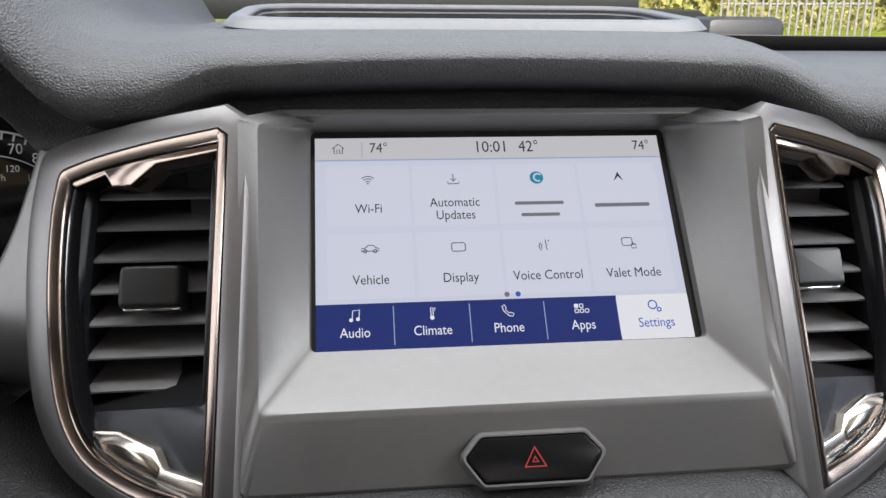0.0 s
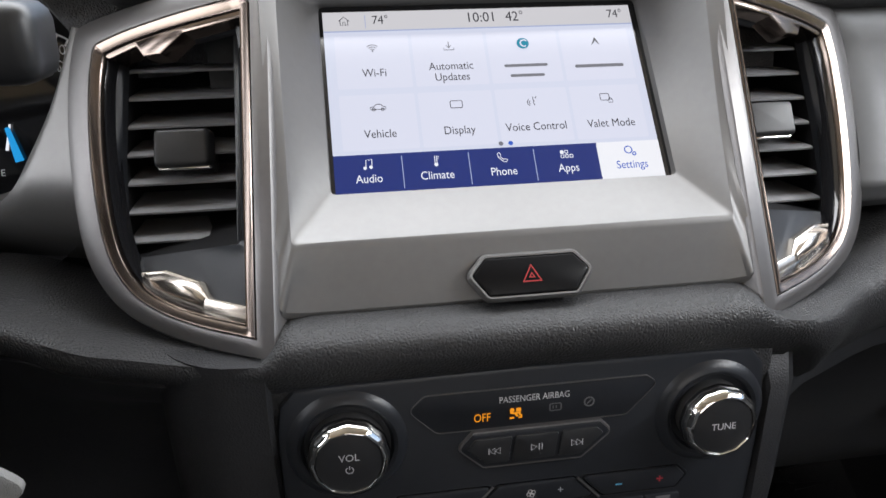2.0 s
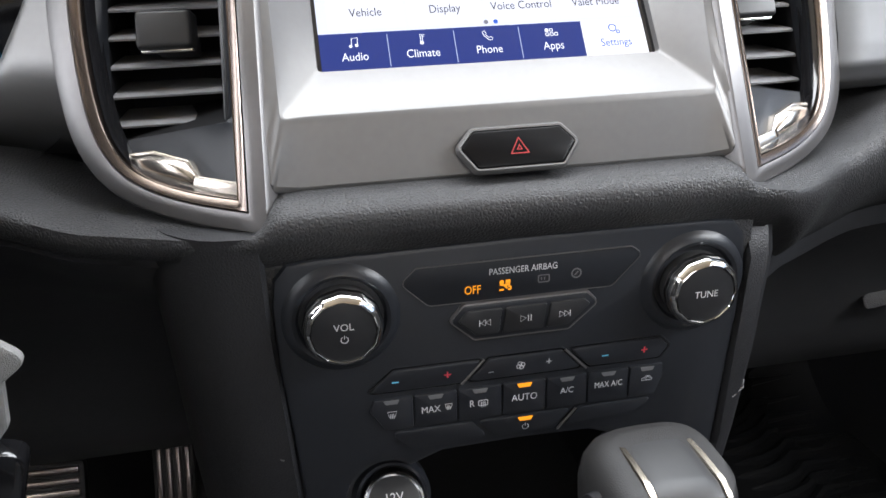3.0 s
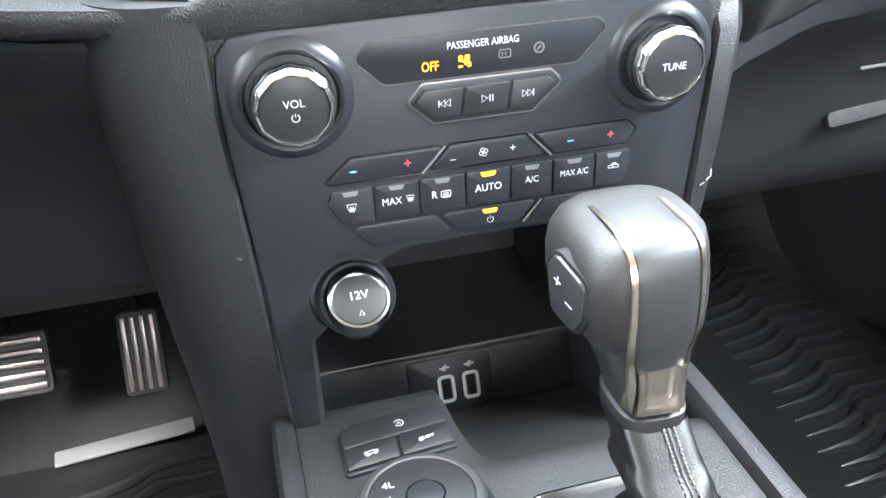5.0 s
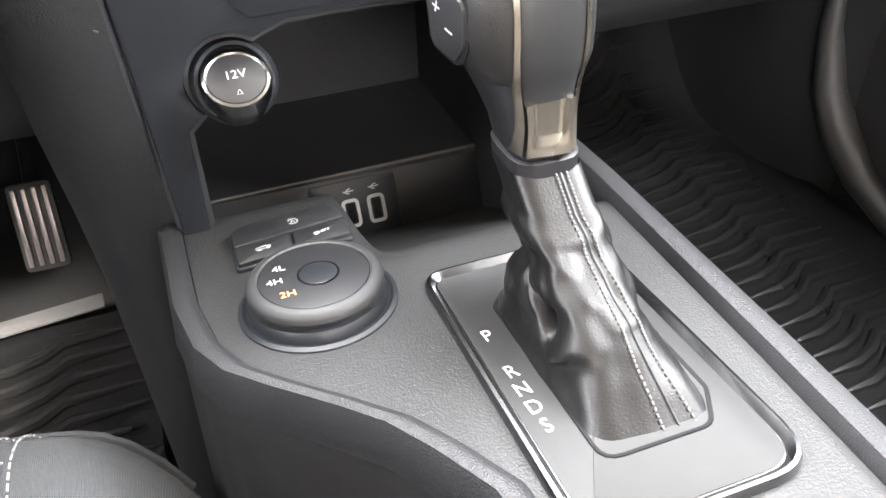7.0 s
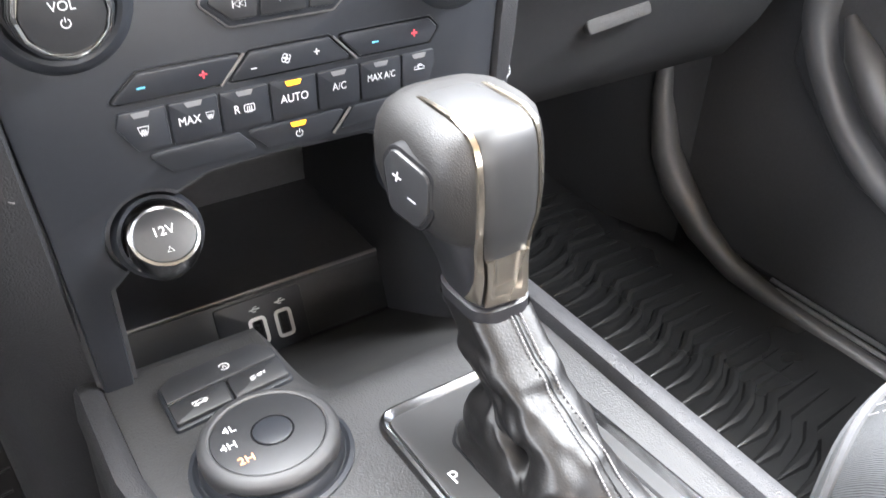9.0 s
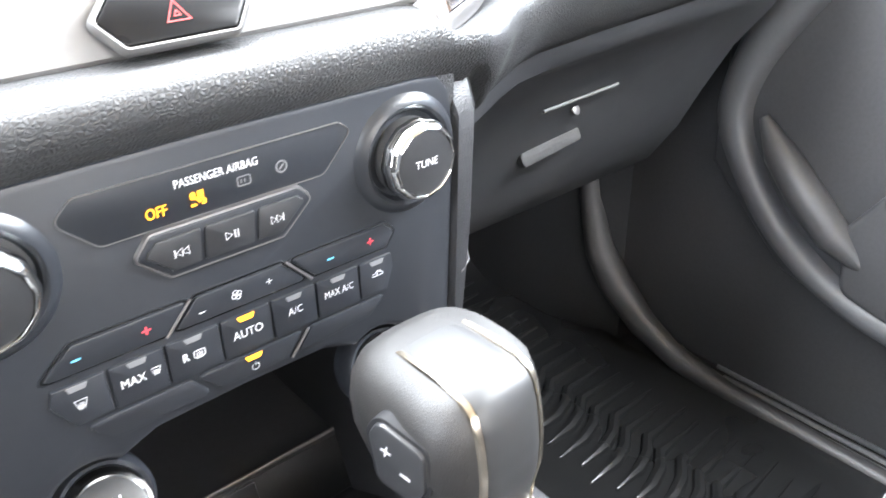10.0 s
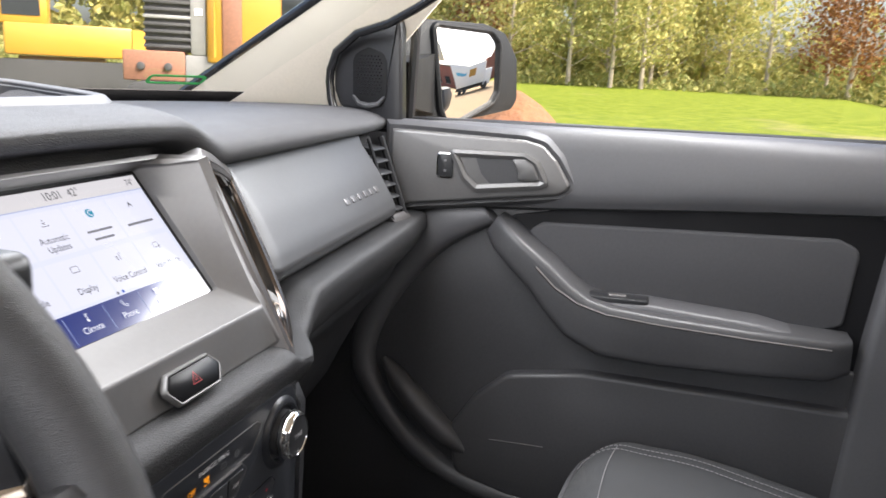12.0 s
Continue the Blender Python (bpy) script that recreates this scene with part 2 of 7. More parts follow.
def loft(rings, bm=None, cap=True, closed=True, loop=False):
    bm = bm or bmesh.new()
    vs = [[bm.verts.new(p) for p in r] for r in rings]
    k = len(rings[0])
    pairs = list(zip(vs, vs[1:])) + ([(vs[-1], vs[0])] if loop else [])
    for a, b in pairs:
        for i in range(k if closed else k - 1):
            j = (i + 1) % k
            try:
                bm.faces.new((a[i], a[j], b[j], b[i]))
            except ValueError:
                pass
    if cap and closed and not loop:
        bm.faces.new(vs[0][::-1])
        bm.faces.new(vs[-1])
    return bm


def prism(outline, z0, z1, bevel=0.0, bm=None, seg=2):
    """A plate in the xy plane from z0 up to z1, its upper rim rounded by bevel."""
    rings = [[(x, y, z0) for x, y in outline]]
    if bevel:
        for j in range(seg + 1):
            a = math.pi / 2 * j / seg
            o = offset(outline, -bevel * (1 - math.cos(a)))
            rings.append([(x, y, z1 - bevel + bevel * math.sin(a)) for x, y in o])
    else:
        rings.append([(x, y, z1) for x, y in outline])
    return loft(rings, bm)


def sweep(outline, profile, bm=None, loop=False):
    """A frame round a closed outline: profile is a list of (outward, height)."""
    return loft([[(x, y, h) for x, y in offset(outline, d)] for d, h in profile], bm, cap=False, loop=loop)


def tube(path, r, n=8, closed=False, bm=None, squash=1.0):
    path = [Vector(p) for p in path]
    rings, k = [], len(path)
    ref = None
    for i, p in enumerate(path):
        a = path[i - 1] if (i or closed) else p
        b = path[(i + 1) % k] if (i < k - 1 or closed) else p
        t = (b - a).normalized()
        if ref is None:
            ref = t.orthogonal().normalized()
        ref = (ref - t * ref.dot(t)).normalized()
        s = t.cross(ref)
        ri = r[i] if isinstance(r, (list, tuple)) else r
        rings.append([p + ref * (ri * math.cos(math.tau * j / n)) + s * (ri * squash * math.sin(math.tau * j / n)) for j in range(n)])
    return loft(rings, bm, cap=not closed, loop=closed)


def sheet(f, us, vs, thick=0.0):
    """A surface from f(u, v), given depth away from its front when thick."""
    bm = bmesh.new()
    g = [[bm.verts.new(f(u, v)) for u in us] for v in vs]
    for a, b in zip(g, g[1:]):
        for i in range(len(us) - 1):
            bm.faces.new((a[i], a[i + 1], b[i + 1], b[i]))
    if thick:
        bmesh.ops.recalc_face_normals(bm, faces=bm.faces)
        bmesh.ops.solidify(bm, geom=bm.faces[:], thickness=thick)
    return bm


def box(x0, y0, z0, x1, y1, z1, bevel=0.0, bm=None, seg=2):
    b = bmesh.new()
    bmesh.ops.create_cube(b, size=1)
    bmesh.ops.scale(b, vec=(x1 - x0, y1 - y0, z1 - z0), verts=b.verts)
    bmesh.ops.translate(b, vec=((x0 + x1) / 2, (y0 + y1) / 2, (z0 + z1) / 2), verts=b.verts)
    if bevel:
        bmesh.ops.bevel(b, geom=b.edges[:], offset=bevel, segments=seg, affect="EDGES", profile=0.5)
    if bm is None:
        return b
    merge(bm, b)
    return bm


def merge(bm, other):
    me = bpy.data.meshes.new("join")
    other.to_mesh(me)
    other.free()
    bm.from_mesh(me)
    bpy.data.meshes.remove(me)
    return bm


def moved(bm, m):
    bmesh.ops.transform(bm, matrix=m, verts=bm.verts)
    return bm


def words(name, text, size, m, material, parent, align="CENTER", wide=1.0, label=""):
    """Flat lettering on the pose m, in the built-in font."""
    cu = bpy.data.curves.new(name, "FONT")
    cu.body, cu.size, cu.align_x, cu.align_y = text, size, align, "CENTER"
    cu.resolution_u = 3
    ob = bpy.data.objects.new(name, cu)
    me = bpy.data.meshes.new_from_object(ob)
    bpy.data.objects.remove(ob)
    bpy.data.curves.remove(cu)
    me.transform(m @ Matrix.Diagonal((wide, 1, 1, 1)))
    me.materials.clear()
    me.materials.append(material)
    o = new(name, me)
    o.parent = parent
    return tagged(o, label)


def smooth01(t):
    t = max(0.0, min(1.0, t))
    return t * t * (3 - 2 * t)


def steps(a, b, n):
    return [a + (b - a) * i / n for i in range(n + 1)]


def curve_at(table, x):
    """A value between the rows (x, value...) of a table, by a smooth curve that does not overshoot."""
    if x <= table[0][0]:
        return table[0][1:]
    n = len(table)
    for i in range(n - 1):
        p, q = table[i], table[i + 1]
        if x <= q[0]:
            h = q[0] - p[0]
            t = (x - p[0]) / h
            out = []
            for k in range(1, len(p)):
                d = [(table[j + 1][k] - table[j][k]) / (table[j + 1][0] - table[j][0]) if 0 <= j < n - 1 else 0.0 for j in (i - 1, i, i + 1)]
                m0 = 2 * d[0] * d[1] / (d[0] + d[1]) if d[0] * d[1] > 0 else 0.0
                m1 = 2 * d[1] * d[2] / (d[1] + d[2]) if d[1] * d[2] > 0 else 0.0
                a, b = p[k], q[k]
                out.append(a * (2 * t ** 3 - 3 * t * t + 1) + m0 * h * (t ** 3 - 2 * t * t + t) + b * (3 * t * t - 2 * t ** 3) + m1 * h * (t ** 3 - t * t))
            return tuple(out)
    return table[-1][1:]


# ---- the cabin shell ----
FLOOR = 0.43


def floor_z(x, y):
    hump = 0.2 * smooth01((0.2 - abs(x)) / 0.12)
    rise = 0.42 * smooth01((y - 0.52) / 0.42)
    return FLOOR - 0.012 + max(hump, rise)


solid("floor", sheet(lambda x, y: (x, y, floor_z(x, y)), steps(-0.86, 0.86, 43), steps(-1.5, 0.98, 50), 0.02), CARPET, "black carpeted cabin floor rising to the toe board", "floor", "structure")


def headliner(u, v):
    y = -1.5 + 1.52 * v
    return (u, y, 1.72 + 0.03 * math.cos(u * 2) - 0.1 * smooth01((v - 0.75) / 0.25) ** 2)


solid("ceiling", sheet(headliner, steps(-0.72, 0.72, 16), steps(0, 1, 12), 0.03), BEIGE, "beige moulded headliner", "headliner", "structure")
solid("wall_rear", box(-0.86, -1.56, 0.2, 0.86, -1.5, 1.2, 0.01), DOORDARK, "black rear cab wall", "wall", "structure")
solid("wall_rear_top", box(-0.86, -1.56, 1.58, 0.86, -1.5, 1.8, 0.01), BEIGE, "beige header over the rear window", "wall", "structure")
solid("firewall", box(-0.86, 0.985, 0.2, 0.86, 1.02, 1.14, 0.0), KNEE, "black firewall behind the dashboard", "wall", "structure")


# ---- dashboard: the upper skin ----
# x, lip height, lip front, top height at the middle
LIP = [(-0.75, 1.345, -0.02, 1.39), (-0.32, 1.347, -0.015, 1.388), (-0.25, 1.33, 0.01, 1.366), (-0.226, 1.302, 0.03, 1.338), (-0.213, 1.28, 0.04, 1.316), (-0.2, 1.264, 0.046, 1.300), (-0.186, 1.258, 0.05, 1.293), (-0.165, 1.259, 0.051, 1.290),
       (-0.122, 1.272, 0.046, 1.2920), (0.0, 1.276, 0.043, 1.2925), (0.122, 1.272, 0.046, 1.2920), (0.19, 1.247, 0.05, 1.276), (0.4, 1.247, 0.068, 1.276), (0.62, 1.246, 0.09, 1.272), (0.7, 1.246, 0.1, 1.27)]


def dash_top(x, v):
    lip, yf, top = curve_at(LIP, x)
    h = top - lip
    prof = [(0.036, -0.05), (0.034, -0.014), (0.02, -0.011), (0.004, -0.005), (0.0, 0.004), (0.003, 0.3 * h + 0.002), (0.014, 0.62 * h), (0.034, 0.84 * h), (0.06, 0.95 * h), (0.09, h)]
    n = len(prof) - 1
    if v <= n:
        i = min(int(v), n - 1)
        t = v - i
        a, b = prof[i], prof[i + 1]
        return (x, yf + a[0] + (b[0] - a[0]) * t, lip + a[1] + (b[1] - a[1]) * t)
    s = (v - n) / 8
    y = yf + 0.09 + (0.62 - 0.12 * abs(x) - yf - 0.09) * s
    z = top + 0.008 * smooth01((y - 0.13) / 0.1) * smooth01((0.2 - abs(x)) / 0.08) - 0.004 * s - 0.016 * s ** 3
    dip = smooth01((0.122 - abs(x)) / 0.012) * smooth01((y - 0.122) / 0.01) * smooth01((0.235 - y) / 0.012)
    return (x, y, z - 0.02 * dip)


DASH_X = steps(-0.75, -0.3, 24) + steps(-0.296, -0.1, 49) + steps(-0.0875, 0.7, 63)
dash = thing("dashboard", "dark grey grained soft-touch dashboard with a moulded storage tray", "dashboard")
part("upper_skin", sheet(dash_top, DASH_X, [i * 0.5 for i in range(18)] + [9 + 0.25 * i for i in range(33)], 0.004), PAD, dash, angle=80)
part("core", box(-0.212, 0.125, 1.0, 0.64, 0.62, 1.232, 0.0), KNEE, dash)
part("core_left", box(-0.72, 0.22, 1.0, -0.213, 0.62, 1.232, 0.0), KNEE, dash)
part("core_top", box(-0.15, 0.082, 1.2, 0.15, 0.4, 1.266, 0.0), KNEE, dash)
trayline = rounded(rect(-0.130, 0.116, 0.130, 0.243), 0.035, 6)
TM_ = Matrix.Translation((0, 0, 1.2962)) @ pose(0, 0, -0.009, 4.2)
part("tray_rim", moved(sweep(trayline, [(-0.006, -0.004), (-0.005, 0.0), (-0.002, 0.0016), (0.003, 0.0008), (0.008, -0.004)]), TM_), RIM, dash, "smooth grey tray rim")
part("tray_wall", moved(sweep(trayline, [(-0.0056, -0.001), (-0.0075, -0.026)]), TM_), BLACK, dash, "black tray wall")
part("tray_floor", prism(trayline, 1.272, 1.279, 0.001), BLACK, dash, "black tray floor")

# ---- dashboard: the lower skin, a ledge that runs across the car ----
LEDGE = [(-0.75, 1.116, 0.01, -0.01, 1.104), (-0.27, 1.116, 0.01, -0.012, 1.104), (-0.2, 1.100, 0.0, -0.03, 1.091), (-0.128, 1.098, -0.03, -0.055, 1.093), (-0.112, 1.112, -0.028, -0.057, 1.096), (0.112, 1.112, -0.028, -0.057, 1.096),
         (0.122, 1.103, -0.03, -0.0565, 1.0945), (0.137, 1.099, -0.028, -0.056, 1.093), (0.16, 1.099, -0.016, -0.047, 1.092), (0.2, 1.101, 0.0, -0.022, 1.094), (0.26, 1.122, 0.012, -0.008, 1.106), (0.62, 1.122, 0.045, 0.02, 1.108), (0.7, 1.122, 0.05, 0.03, 1.108)]


def ledge(x, v):
    zt, yt, yn, zn = curve_at(LEDGE, x)
    c = smooth01((0.155 - abs(x)) / 0.02)
    back = (1 - c) * 0.045
    prof = [(yt + 0.06, zt + 0.002), (yt, zt), (yt * 0.35 + yn * 0.65, zt - 0.002), (yn + 0.001, (zt + zn) / 2 + 0.001), (yn, zn), (yn + 0.003, zn - 0.007), (yn + 0.006 + back * 0.3, zn - 0.012), (yn + 0.012 + back, zn - 0.02 - back * 0.4), (yn + 0.05 + back, zn - 0.024 - back * 0.5)]
    tall = [(yt + 0.06, zt + 0.002), (yt, zt), (yn + 0.006, zt - 0.0012), (yn + 0.001, zt - 0.0055), (yn, zn - 0.008), (yn + 0.009, zn - 0.028), (yn + 0.021, zn - 0.046), (yn + 0.036, zn - 0.06), (yn + 0.06, zn - 0.05)]
    d = smooth01((x - 0.13) / 0.045)
    prof = [(a[0] + (b[0] - a[0]) * d, a[1] + (b[1] - a[1]) * d) for a, b in zip(prof, tall)]
    i = min(int(v), len(prof) - 2)
    t = v - i
    return (x, prof[i][0] + (prof[i + 1][0] - prof[i][0]) * t, prof[i][1] + (prof[i + 1][1] - prof[i][1]) * t)


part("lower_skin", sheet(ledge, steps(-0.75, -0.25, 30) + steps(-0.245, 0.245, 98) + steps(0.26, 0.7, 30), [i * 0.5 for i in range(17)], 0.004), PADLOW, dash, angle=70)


def knee(x0, x1, mirror=1):
    """The black panel under the ledge, leaning away towards the floor."""
    prof = [(0.02, 1.09), (0.05, 1.06), (0.085, 1.01), (0.12, 0.965), (0.15, 0.91), (0.175, 0.86), (0.21, 0.81), (0.29, 0.772), (0.6, 0.755)]

    def f(x, v):
        i = min(int(v), len(prof) - 2)
        t = v - i
        e = smooth01((0.2 - abs(x)) / 0.06)
        _, _, yn, zn = curve_at(LEDGE, x)
        own = [(yn + 0.018, zn - 0.013), (yn + 0.042, zn - 0.035)] + prof[2:] if x < 0 else [(yn + 0.036, zn - 0.052), (yn + 0.046, zn - 0.074)] + prof[2:]
        if v < 2:
            return (x, own[i][0] + (own[i + 1][0] - own[i][0]) * t, own[i][1] + (own[i + 1][1] - own[i][1]) * t)
        y = prof[i][0] + (prof[i + 1][0] - prof[i][0]) * t
        return (x, y - 0.03 * e * max(0.0, (v - 2) / 2 if v < 4 else 1.0) * (1 - v / 8), prof[i][1] + (prof[i + 1][1] - prof[i][1]) * t)
    return sheet(f, steps(x0, x1, 26), [i * 0.5 for i in range(17)], 0.004)


part("knee_panel", knee(-0.72, -0.13), KNEE, dash, "black knee panel with moulded slots")
glove = part("glovebox_door", knee(0.13, 0.66), KNEE, dash, "black glovebox door")
# glovebox latch: a bright slot, a small lock and a pale pull bar
part("latch_slot", tube([(0.364, 0.112, 0.962), (0.462, 0.112, 0.965)], 0.0016, 6), RIM, glove, "thin bright latch edge")
part("lock", moved(prism(circle(0, 0, 0.005, 14), 0, 0.003, 0.001), basis((0.418, 0.124, 0.947), (1, 0, 0), (0, 0.5, 0.9))), SILVERD, glove)
part("latch_pull", moved(prism(rounded(rect(-0.038, -0.0075, 0.038, 0.0075), 0.006), 0, 0.008, 0.003), basis((0.408, 0.146, 0.908), (1, -0.05, 0.14), (0, 0.4, 0.9))), PADLOW, glove, "pale satin latch pull")
for i in range(3):
    part("slot", moved(prism(rounded(rect(-0.024, -0.0016, 0.024, 0.0016), 0.0015), 0, 0.003, 0.0008), basis((-0.226 + 0.003 * i, 0.014 + 0.004 * i, 1.083 - 0.0065 * i), (1, 0, -0.12), (0, 0.6, 1))), BLACK, dash)

# ---- dashboard: satin silver panels ----
SILV = [(1.246, 0.088), (1.225, 0.078), (1.19, 0.052), (1.155, 0.031), (1.142, 0.0255), (1.133, 0.0275), (1.127, 0.034), (1.123, 0.046)]


def silver_panel(x, v):
    i = min(int(v), len(SILV) - 2)
    t = v - i
    z = SILV[i][0] + (SILV[i + 1][0] - SILV[i][0]) * t
    y = SILV[i][1] + (SILV[i + 1][1] - SILV[i][1]) * t
    x0 = curve_at([(1.12, 0.197), (1.141, 0.2095), (1.18, 0.2142), (1.211, 0.2132), (1.232, 0.207), (1.25, 0.203)], z)[0]
    x = x0 + (0.592 - x0) * x
    s = (x - 0.2) / 0.4
    return (x, y - 0.012 + 0.028 * s + 0.004 * smooth01((0.008 - (x - x0)) / 0.008), z)


part("passenger_panel", sheet(silver_panel, steps(0, 1, 40), [i * 0.25 for i in range(29)], 0.004), PASSILVER, dash, "satin grey panel with embossed lettering")
for i in range(6):
    x = 0.434 + 0.0228 * i
    p = Vector(silver_panel((x - 0.21) / 0.382, 2.5))
    part("badge_bar", moved(prism(rounded(rect(-0.006, -0.0045, 0.006, 0.0045), 0.001), -0.001, 0.0012, 0.0006), basis(p, (1, 0.07, 0), (0, 0.62, 0.78))), SILVERD, dash, "small embossed bar")

DRV_IN = [(-0.203, 1.236), (-0.211, 1.21), (-0.212, 1.18), (-0.208, 1.145), (-0.196, 1.122), (-0.2, 1.107), (-0.3, 1.104), (-0.62, 1.104)]
DRV_OUT = [(-0.215, 1.237), (-0.226, 1.203), (-0.240, 1.176), (-0.250, 1.16), (-0.262, 1.15), (-0.285, 1.143), (-0.33, 1.141), (-0.62, 1.141)]


def drv_y(x, z):
    h = max(0.0, 1.17 - z)
    return 0.0405 + 0.49 * (z - 1.18) + 18 * h * h + 0.43 * min(max(0.0, -0.2126 - x), 0.07)


def driver_panel(u, s):
    a = curve_at([(i, *p) for i, p in enumerate(DRV_IN)], s)
    b = curve_at([(i, *p) for i, p in enumerate(DRV_OUT)], s)
    k = min(u, 1.0)
    x, z = a[0] + (b[0] - a[0]) * k, a[1] + (b[1] - a[1]) * k
    edge = 0.0025 * smooth01((k - 0.85) / 0.15) ** 2 if u <= 1 else 0.0025 + 0.03 * (u - 1)
    return (x, drv_y(x, z) + edge, z)


part("driver_panel", sheet(driver_panel, steps(0, 1, 12) + [1.2, 2.0], steps(0, 7, 42), 0.002), SILVER, dash, "satin silver panel round the instruments")

# ---- touch screen fascia ----
SCR = basis((0, 0, 1.16), (1, 0, 0), (0, 0.0671, 0.0834))
fascia = thing("infotainment_fascia", "satin silver screen surround with a hazard button", "infotainment unit", SCR)
INV = SCR.inverted()


def to_scr(p):
    return INV @ Vector(p)


# the outer face lies from its lower edge to its upper edge; the opening slopes in to the screen
out_lo, out_hi = to_scr((0, -0.035, 1.111)), to_scr((0, 0.056, 1.258))
op_lo, op_hi = to_scr((0, -0.0275, 1.1445)), to_scr((0, 0.056, 1.2535))
sc_lo, sc_hi = to_scr((0, 0.0, 1.16)), to_scr((0, 0.0690, 1.2458))


def ring4(hw, hwt, lo, hi, r, n=5):
    o = rounded([(-hw, lo.y), (hw, lo.y), (hwt, hi.y), (-hwt, hi.y)], r, n)
    o = [(p[0] + (q[0] - p[0]) * t, p[1] + (q[1] - p[1]) * t) for i, (p, q) in enumerate(zip(o, o[1:] + o[:1])) for t in (steps(0, 1, 20)[:-1] if i % (n + 1) == n else [0.0])]
    return [(x, y, lo.z + (hi.z - lo.z) * (y - lo.y) / (hi.y - lo.y)) for x, y in o]


def ease(a, b, t, lift=0.0):
    return [(p[0] + (q[0] - p[0]) * t, p[1] + (q[1] - p[1]) * t, p[2] + (q[2] - p[2]) * t + lift) for p, q in zip(a, b)]


R0 = ring4(0.1170, 0.1170, out_lo, out_hi, 0.003)


def side_z(y):
    """The outer edge's depth: the steep lower face, then the face beside the screen."""
    if y < op_lo.y:
        t = (y - out_lo.y) / (op_lo.y - out_lo.y)
        return out_lo.z + (op_lo.z - out_lo.z) * t
    return op_lo.z + (op_hi.z - op_lo.z) * (y - op_lo.y) / (op_hi.y - op_lo.y)


def column_z(y):
    """The depth of the vent columns beside the screen."""
    return 0.2256 * y + 0.0162


def forward(x, y, z, k):
    """Bring a point at the sides forward towards the column, level with its height."""
    d = k * max(0.0, column_z(y) - z)
    return (x, y - 0.8 * d * smooth01(y / 0.1), z + d)


R0 = [forward(x, y, side_z(y), smooth01((abs(x) - 0.111) / 0.005)) for x, y, z in R0]
R1 = ring4(0.1085, 0.1085, op_lo, op_hi, 0.003)
R1 = [forward(x, y, z, 0.85 * smooth01((abs(x) - 0.099) / 0.009)) for x, y, z in R1]
R2 = ring4(0.0885, 0.0885, sc_lo, sc_hi, 0.003)
Rb = [(x, y, z - 0.03) for x, y, z in R0]
part("surround", loft([Rb, [(x, y, z - 0.002) for x, y, z in R0], ease(R0, R1, 0.06), ease(R0, R1, 0.5), ease(R0, R1, 0.9), ease(R0, R1, 0.97, -0.0001), ease(R1, R2, 0.015, -0.0004), ease(R1, R2, 0.06, -0.0006), ease(R1, R2, 0.5), ease(R1, R2, 0.97), [(x, y, z - 0.004) for x, y, z in R2]], cap=False), SILVER, fascia, "satin silver surround", 25)
part("screen_glass", prism(rounded(rect(-0.0895, -0.001, 0.0895, 0.1115), 0.003), -0.012, -0.0035), GLOSS, fascia, "black glass border")

# hazard button in the lower face
haz_o = to_scr((0, -0.0355, 1.1275))
haz_o = haz_o - (out_hi - out_lo).normalized() * 0.0032
HM = basis((0.002, haz_o.y, haz_o.z), (1, 0, 0), tuple((out_hi - out_lo)))
hz = rounded([(-0.0285, 0.001), (-0.021, -0.0092), (0.021, -0.0092), (0.0285, 0.001), (0.0215, 0.0088), (-0.0215, 0.0088)], 0.0022, 4)
button = part("hazard_button", moved(prism(hz, -0.004, 0.0022, 0.0012), HM), HAZARD, fascia, "dull black hazard button")
part("button_rim", moved(sweep(hz, [(0.0, -0.002), (0.0004, 0.0018), (0.0012, 0.0019), (0.0024, 0.0004), (0.0026, -0.002)]), HM), SILVER, button, "bright silver rim")
tri = [(-0.0048, -0.0036), (0.0048, -0.0036), (0, 0.0048)]
for k, (a, b) in enumerate(((0.0, -0.0005), (-0.0019, -0.0023))):
    part("hazard_triangle", moved(sweep(tri, [(a, 0.0024), (b, 0.0024)]), HM), DULLRED, button, "red triangle outline")

# ---- the lit display ----
DW, DH, DX, DY = 0.1715, 0.1062, -0.0866, 0.0003
SCREEN_W = glow("display white", (0.79, 0.83, 1.0), 0.76, gloss=0.5)
SCREEN_TILE = glow("display tile", (0.82, 0.845, 1.0), 0.78, gloss=0.5)
SCREEN_BAR = glow("display bar", (0.82, 0.81, 0.85), 0.70, gloss=0.5)
SCREEN_NAVY = glow("display navy", (0.012, 0.030, 0.20), 0.85, gloss=0.5)
SCREEN_LIT = glow("display selected", (0.93, 0.94, 1.0), 0.85, gloss=0.5)
SCREEN_INK = glow("display dark ink", (0.055, 0.055, 0.07), 0.6, gloss=0.5)
SCREEN_GREY = glow("display grey ink", (0.3, 0.3, 0.34), 0.6)
SCREEN_BLUE = glow("display blue ink", (0.03, 0.12, 0.62), 0.8, gloss=0.5)
SCREEN_TEAL = glow("display teal ink", (0.03, 0.3, 0.45), 0.8)
SCREEN_PALE = glow("display white ink", (0.9, 0.92, 1.0), 0.9, gloss=0.5)
SCREEN_LINE = glow("display pale line", (0.5, 0.58, 0.85), 0.7)

display = thing("touch_display", "lit touch display showing a white settings menu and a navy dock", "display", SCR @ Matrix.Translation((0, 0, -0.0034)))


def dx(u):
    return DX + DW * u


def dy(v):
    return DY + DH * (1 - v)


def area(name, u0, v0, u1, v1, z, material, parent, r=0.0, label=""):
    return part(name, prism(rounded(rect(dx(u0), dy(v1), dx(u1), dy(v0)), r), z - 0.00005, z), material, parent, label)


